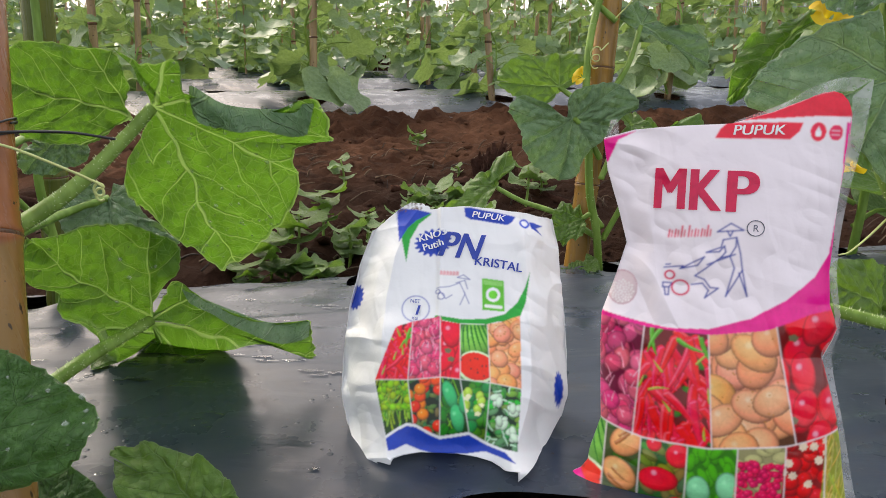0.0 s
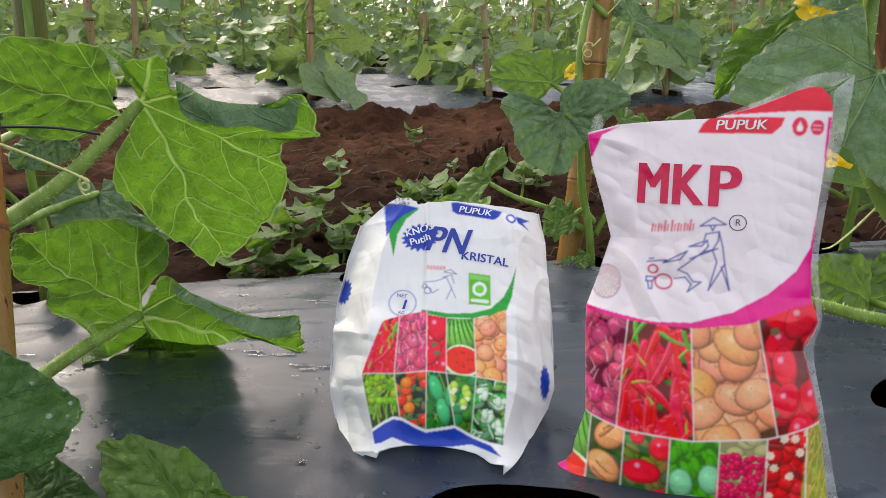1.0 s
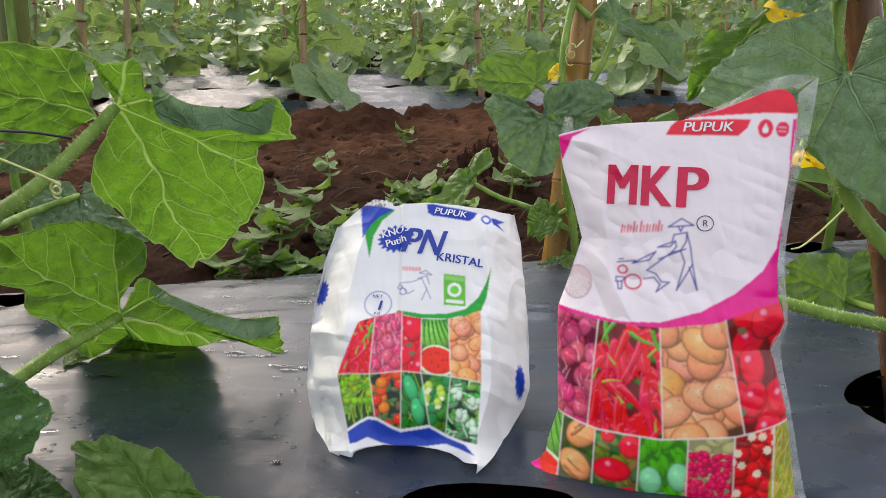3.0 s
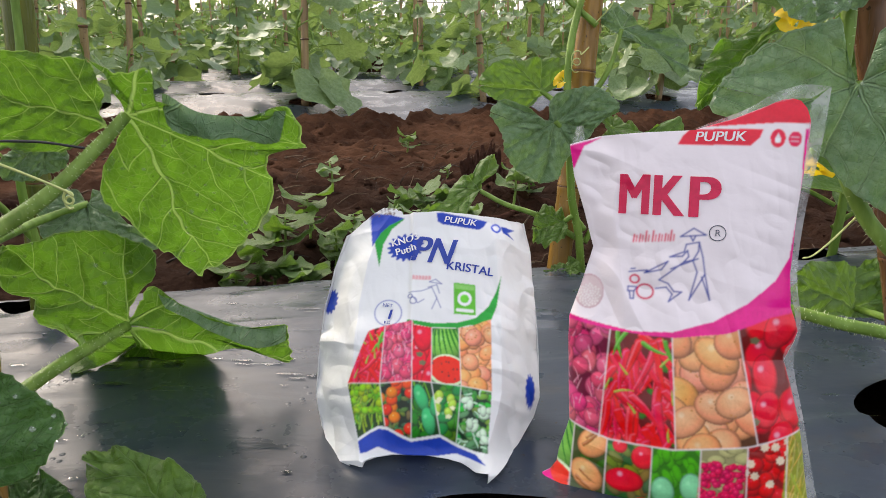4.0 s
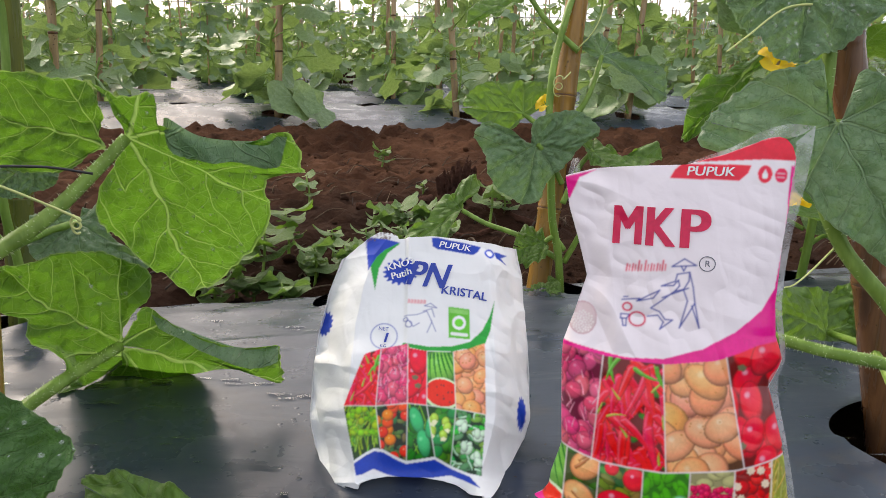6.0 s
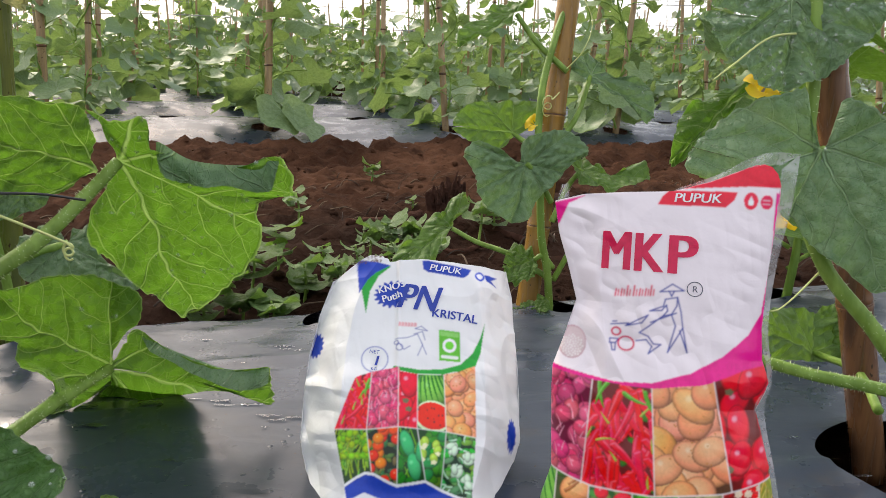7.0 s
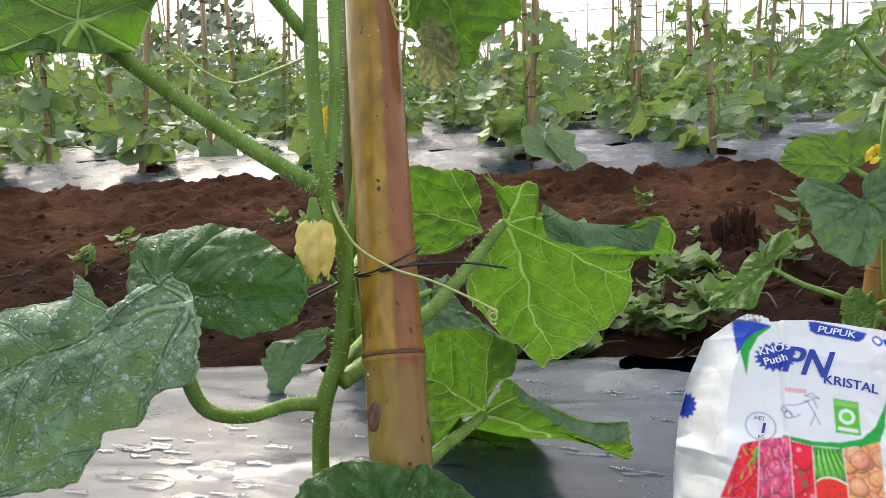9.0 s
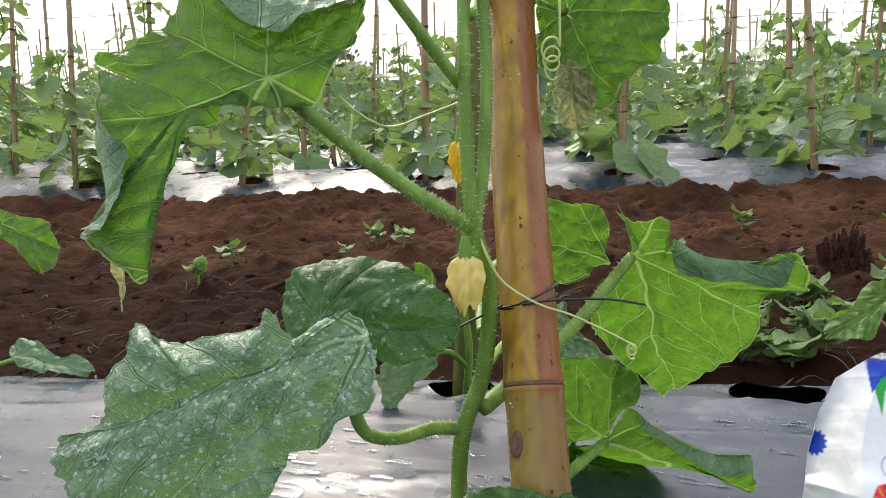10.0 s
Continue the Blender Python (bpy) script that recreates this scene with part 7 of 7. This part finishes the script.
hx, hd = np.meshgrid(np.radians(np.linspace(-70, 60, 90)), np.linspace(60, 130, 12))
hz = 0.9 + (hd - 60) / 70 * (3.5 + 5.5 * smooth(5, 30, np.degrees(hx)) + 1.5 * np.sin(hx * 6) + 1.0 * fnoise(hx * 12, hd * 0.1, 5))
hill = np.c_[(hd * np.sin(hx)).ravel(), (hd * np.cos(hx)).ravel(), hz.ravel()]
# greyed green: the haze of distance is put into the hill's colour
HILL = Nodes("haze_tinted_hill")
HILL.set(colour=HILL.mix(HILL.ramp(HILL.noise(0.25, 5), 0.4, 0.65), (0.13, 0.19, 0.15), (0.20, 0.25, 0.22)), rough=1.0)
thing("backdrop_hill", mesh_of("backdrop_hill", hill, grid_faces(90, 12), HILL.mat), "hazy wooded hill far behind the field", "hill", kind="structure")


# ---- on the soil ----
def soil_z(x, y):
    fx, fy = to_field(x, y)
    return float(ground_height(np.array(fx), np.array(fy)))


clod_rnd = random.Random(3)
chunks = []
ico = bmesh.new()
bmesh.ops.create_icosphere(ico, subdivisions=1, radius=1.0)
ball_v = np.array([tuple(q.co) for q in ico.verts])
ball_f = [tuple(q.index for q in p.verts) for p in ico.faces]
ico.free()
for k in range(1700):
    fx, fy = clod_rnd.uniform(-3.2, 2.0), 1.14 + 2.1 * clod_rnd.random() ** 1.3
    x, y, _ = field(fx, fy)
    r = 0.003 + 0.015 * clod_rnd.random() ** 4
    s = np.array([clod_rnd.uniform(0.7, 1.3), clod_rnd.uniform(0.7, 1.3), clod_rnd.uniform(0.5, 0.9)])
    wob = 1 + 0.25 * np.array([clod_rnd.uniform(-1, 1) for _ in ball_v])[:, None]
    chunks.append((ball_v * wob * r * s + (x, y, soil_z(x, y) + 0.05 * r), ball_f))
v, f = joined(chunks)
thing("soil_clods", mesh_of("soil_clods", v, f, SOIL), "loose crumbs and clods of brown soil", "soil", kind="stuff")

chunks = []
for k in range(800):
    fx = clod_rnd.uniform(-3.0, 1.8)
    fy = 1.15 + 1.5 * clod_rnd.random() ** 2.2
    x, y, _ = field(fx, fy)
    a = clod_rnd.gauss(0.2, 0.7)
    ln = 0.015 + 0.075 * clod_rnd.random() ** 2
    z = soil_z(x, y) + 0.008
    dx, dy = math.cos(a) * ln, math.sin(a) * ln
    z2 = soil_z(x + dx, y + dy) + 0.006 + clod_rnd.uniform(0, 0.02)
    w = clod_rnd.uniform(0.0010, 0.0030)
    chunks.append(tube([(x, y, z), (x + dx / 2, y + dy / 2 + clod_rnd.uniform(-0.01, 0.01), (z + z2) / 2 + clod_rnd.uniform(0, 0.012)), (x + dx, y + dy, z2)], [w, w * 0.4], 4, 6))
v, f = joined(chunks)
thing("dry_litter", mesh_of("dry_litter", v, f, STRAW), "dry stalks and plant litter on the soil", "straw", kind="stuff")


def stump(at, height, width, seed):
    """A rotten stump: a ring of broken, tapered splinters round a dark core."""
    rnd = random.Random(seed)
    chunks = []
    for k in range(64):
        a = rnd.uniform(0, 6.283)
        r = width * rnd.uniform(0.15, 1.0)
        x, y = at[0] + r * math.cos(a), at[1] + r * math.sin(a)
        h = height * rnd.uniform(0.2, 1.0) * (1.1 - 0.5 * r / width)
        w = rnd.uniform(0.004, 0.012)
        lean = rnd.uniform(0.0, 0.25) * h
        chunks.append(tube([(x, y, at[2] - 0.03), (x + 0.3 * lean * math.cos(a), y + 0.3 * lean * math.sin(a), at[2] + h * 0.6), (x + lean * math.cos(a), y + lean * math.sin(a), at[2] + h)], [w * 1.4, w, w * 0.25], 6, 7))
    v, f = joined(chunks)
    v = v + 0.004 * np.c_[vnoise(v[:, 0] * 90, v[:, 2] * 40, 1), vnoise(v[:, 1] * 90, v[:, 2] * 40, 2), 0 * v[:, 2]]
    return thing("tree_stump", mesh_of("tree_stump", v, f, WOOD_OLD, soft=False), "dark rotten broken stump in the soil", "stump")


stump((0.14, 2.02, soil_z(0.14, 2.02)), 0.12, 0.065, 1)
stump((-0.62, 8.2, 0.12), 0.45, 0.12, 2)
for pts, r in (([(0.06, 1.9, 0.01), (-0.02, 1.82, 0.0), (-0.12, 1.75, -0.02)], 0.016), ([(0.2, 1.78, 0.0), (0.28, 1.72, 0.0), (0.36, 1.7, -0.01)], 0.013), ([(0.02, 1.62, -0.02), (0.12, 1.58, -0.01), (0.2, 1.6, -0.02)], 0.010), ([(-1.15, 1.55, -0.03), (-1.0, 1.62, 0.0), (-0.86, 1.72, -0.01)], 0.018), ([(-1.22, 1.42, -0.03), (-1.12, 1.55, 0.01), (-1.0, 1.6, 0.02)], 0.006), ([(0.33, 1.5, -0.03), (0.4, 1.46, -0.02), (0.5, 1.45, -0.03)], 0.009)):
    pts = [(x, y, soil_z(x, y) + r * 0.6 + max(0, z)) for x, y, z in pts]
    v, f = tube(pts, [r, r * 0.9, r * 0.5], 9, 24)
    v = v + 0.25 * r * np.c_[vnoise(v[:, 0] * 70, v[:, 1] * 70, 1), vnoise(v[:, 1] * 70, v[:, 2] * 70, 2), vnoise(v[:, 0] * 60, v[:, 2] * 60, 3)]
    thing("dead_root", mesh_of("dead_root", v, f, WOOD_OLD), "dark dead root lying on the soil", "root", "dead roots")


def weed(at, height, leaves, length, wide, seed, material=None, lift=0.5, label="small green weed growing in the bare soil"):
    """A seedling: a thin stem and a spray of narrow leaves."""
    rnd = random.Random(seed)
    root = empty_thing("weed", at, label, "weed", "weeds on the soil")
    top = (at[0] + rnd.uniform(-0.1, 0.1) * height, at[1] + rnd.uniform(-0.1, 0.1) * height, at[2] + height)
    piece("stem", mesh_of("stem", *tube([(at[0], at[1], at[2] - 0.02), tuple((np.array(at) + top) / 2 + (0.004, 0, 0)), top], [0.0035, 0.002], 6, 10), STEM), root)
    for k in range(leaves):
        a = 2.4 * k + rnd.uniform(-0.3, 0.3)
        h = 0.45 + 0.55 * k / max(1, leaves - 1)
        base = np.array(at) + h * (np.array(top) - at)
        out = np.array([math.cos(a), math.sin(a), lift * rnd.uniform(-0.4, 1.2)])
        tip = base + out
        p, f, uv = leaf_shape(0.62 * length * rnd.uniform(0.6, 1.15), 8, 41, wide=0.35 + wide, lobes=0.05, teeth=0.04, bend=-0.6, fold=0.16, ruffle=0.08, seed=seed + k, spread=140, pucker=0.01)
        p = placed(p, base + 0.12 * length * out / np.linalg.norm(out), tip, base + np.cross(out, (0, 0, 1)))
        piece("leaf", mesh_of("leaf", p, f, material or LEAF_WEED, uv=uv), root)


for x, y, h, n, ln, wd, sd in ((-0.245, 1.82, 0.075, 4, 0.055, 0.55, 1), (-0.09, 2.5, 0.06, 6, 0.06, 0.35, 2), (-0.03, 1.3, 0.05, 7, 0.07, 0.4, 3), (0.03, 1.36, 0.07, 8, 0.07, 0.35, 4), (-0.10, 1.32, 0.04, 6, 0.06, 0.4, 5), (0.19, 1.7, 0.09, 6, 0.07, 0.4, 6), (0.23, 1.75, 0.06, 5, 0.06, 0.5, 7), (-0.21, 1.2, 0.05, 7, 0.08, 0.3, 8), (-0.27, 1.24, 0.04, 6, 0.08, 0.28, 9), (-0.17, 1.3, 0.07, 6, 0.07, 0.35, 10), (-1.5, 1.75, 0.07, 6, 0.06, 0.4, 11), (-1.1, 2.1, 0.06, 6, 0.07, 0.45, 12), (-1.2, 1.9, 0.05, 5, 0.05, 0.4, 13), (-0.55, 1.95, 0.06, 5, 0.06, 0.5, 14), (0.42, 1.5, 0.05, 6, 0.06, 0.4, 15), (0.04, 2.05, 0.03, 4, 0.03, 0.5, 16), (-0.33, 1.45, 0.05, 5, 0.06, 0.3, 17)):
    weed((x, y, soil_z(x, y)), h, n, ln, wd, sd)
for k, (x, y, h) in enumerate(((-0.15, 1.43, 0.05), (-0.11, 1.31, 0.06), (-0.06, 1.50, 0.07), (-0.01, 1.61, 0.06), (-0.08, 1.39, 0.08), (-0.17, 1.33, 0.04), (0.07, 1.51, 0.05), (0.03, 1.62, 0.05), (-0.02, 1.37, 0.07), (-1.38, 1.45, 0.06), (-1.24, 2.19, 0.06))):
    weed((x, y, soil_z(x, y)), h, 6 + k % 4, 0.05 + 0.006 * (k % 4), 0.25, 40 + 9 * k)
for k, (x, y, h) in enumerate(((-0.33, 1.22, 0.05), (-0.30, 1.25, 0.08), (-0.27, 1.32, 0.09), (-0.235, 1.42, 0.10), (0.25, 1.84, 0.14))):
    weed((x, y, soil_z(x, y)), h, 6, 0.085, 0.2, 160 + 9 * k, LEAF_BRIGHT, 0.3, "yellow green leafy shoot growing in the furrow")

# ---- rain water on the film ----
pud_rnd = random.Random(12)
chunks = []
for x0, y0, x1, y1, n, size in ((-0.30, 0.62, 0.05, 0.95, 44, 0.008), (-0.62, 0.50, -0.25, 0.75, 40, 0.009), (-0.05, 0.5, 0.1, 0.75, 8, 0.006), (0.25, 0.40, 0.55, 0.62, 22, 0.006), (-0.30, 0.30, 0.0, 0.60, 46, 0.003), (-1.0, 0.45, -0.5, 0.75, 34, 0.012), (-0.62, 0.52, -0.34, 0.62, 16, 0.016)):
    for _ in range(n):
        x, y = pud_rnd.uniform(x0, x1), pud_rnd.uniform(y0, y1)
        r = size * pud_rnd.uniform(0.2, 1.0) ** 1.5
        for k in range(pud_rnd.choice((1, 1, 2, 4))):
            xx, yy = x + pud_rnd.uniform(-1.6, 1.6) * r * k, y + pud_rnd.uniform(-0.5, 0.5) * r * k
            fx, fy = to_field(xx, yy)
            v, f = dome((0, 0, 0), (0, 0, 1), r * pud_rnd.uniform(0.4, 1.0), 0.07, 14)
            v = np.array(v) * (2.2, 0.7, 1)
            ang = np.arctan2(v[:, 1], v[:, 0])
            v[:, :2] *= (1 + 0.25 * np.sin(3 * ang + xx * 300) + 0.15 * np.sin(5 * ang + yy * 300))[:, None]
            chunks.append((v + (xx, yy, float(near_bed_height(np.array(fx), np.array(fy))) + 0.0012), f))
v, f = joined(chunks)
thing("rain_water", mesh_of("rain_water", v, f, WATER), "small pools and beads of rain on the plastic film", "water", kind="stuff").visible_shadow = False
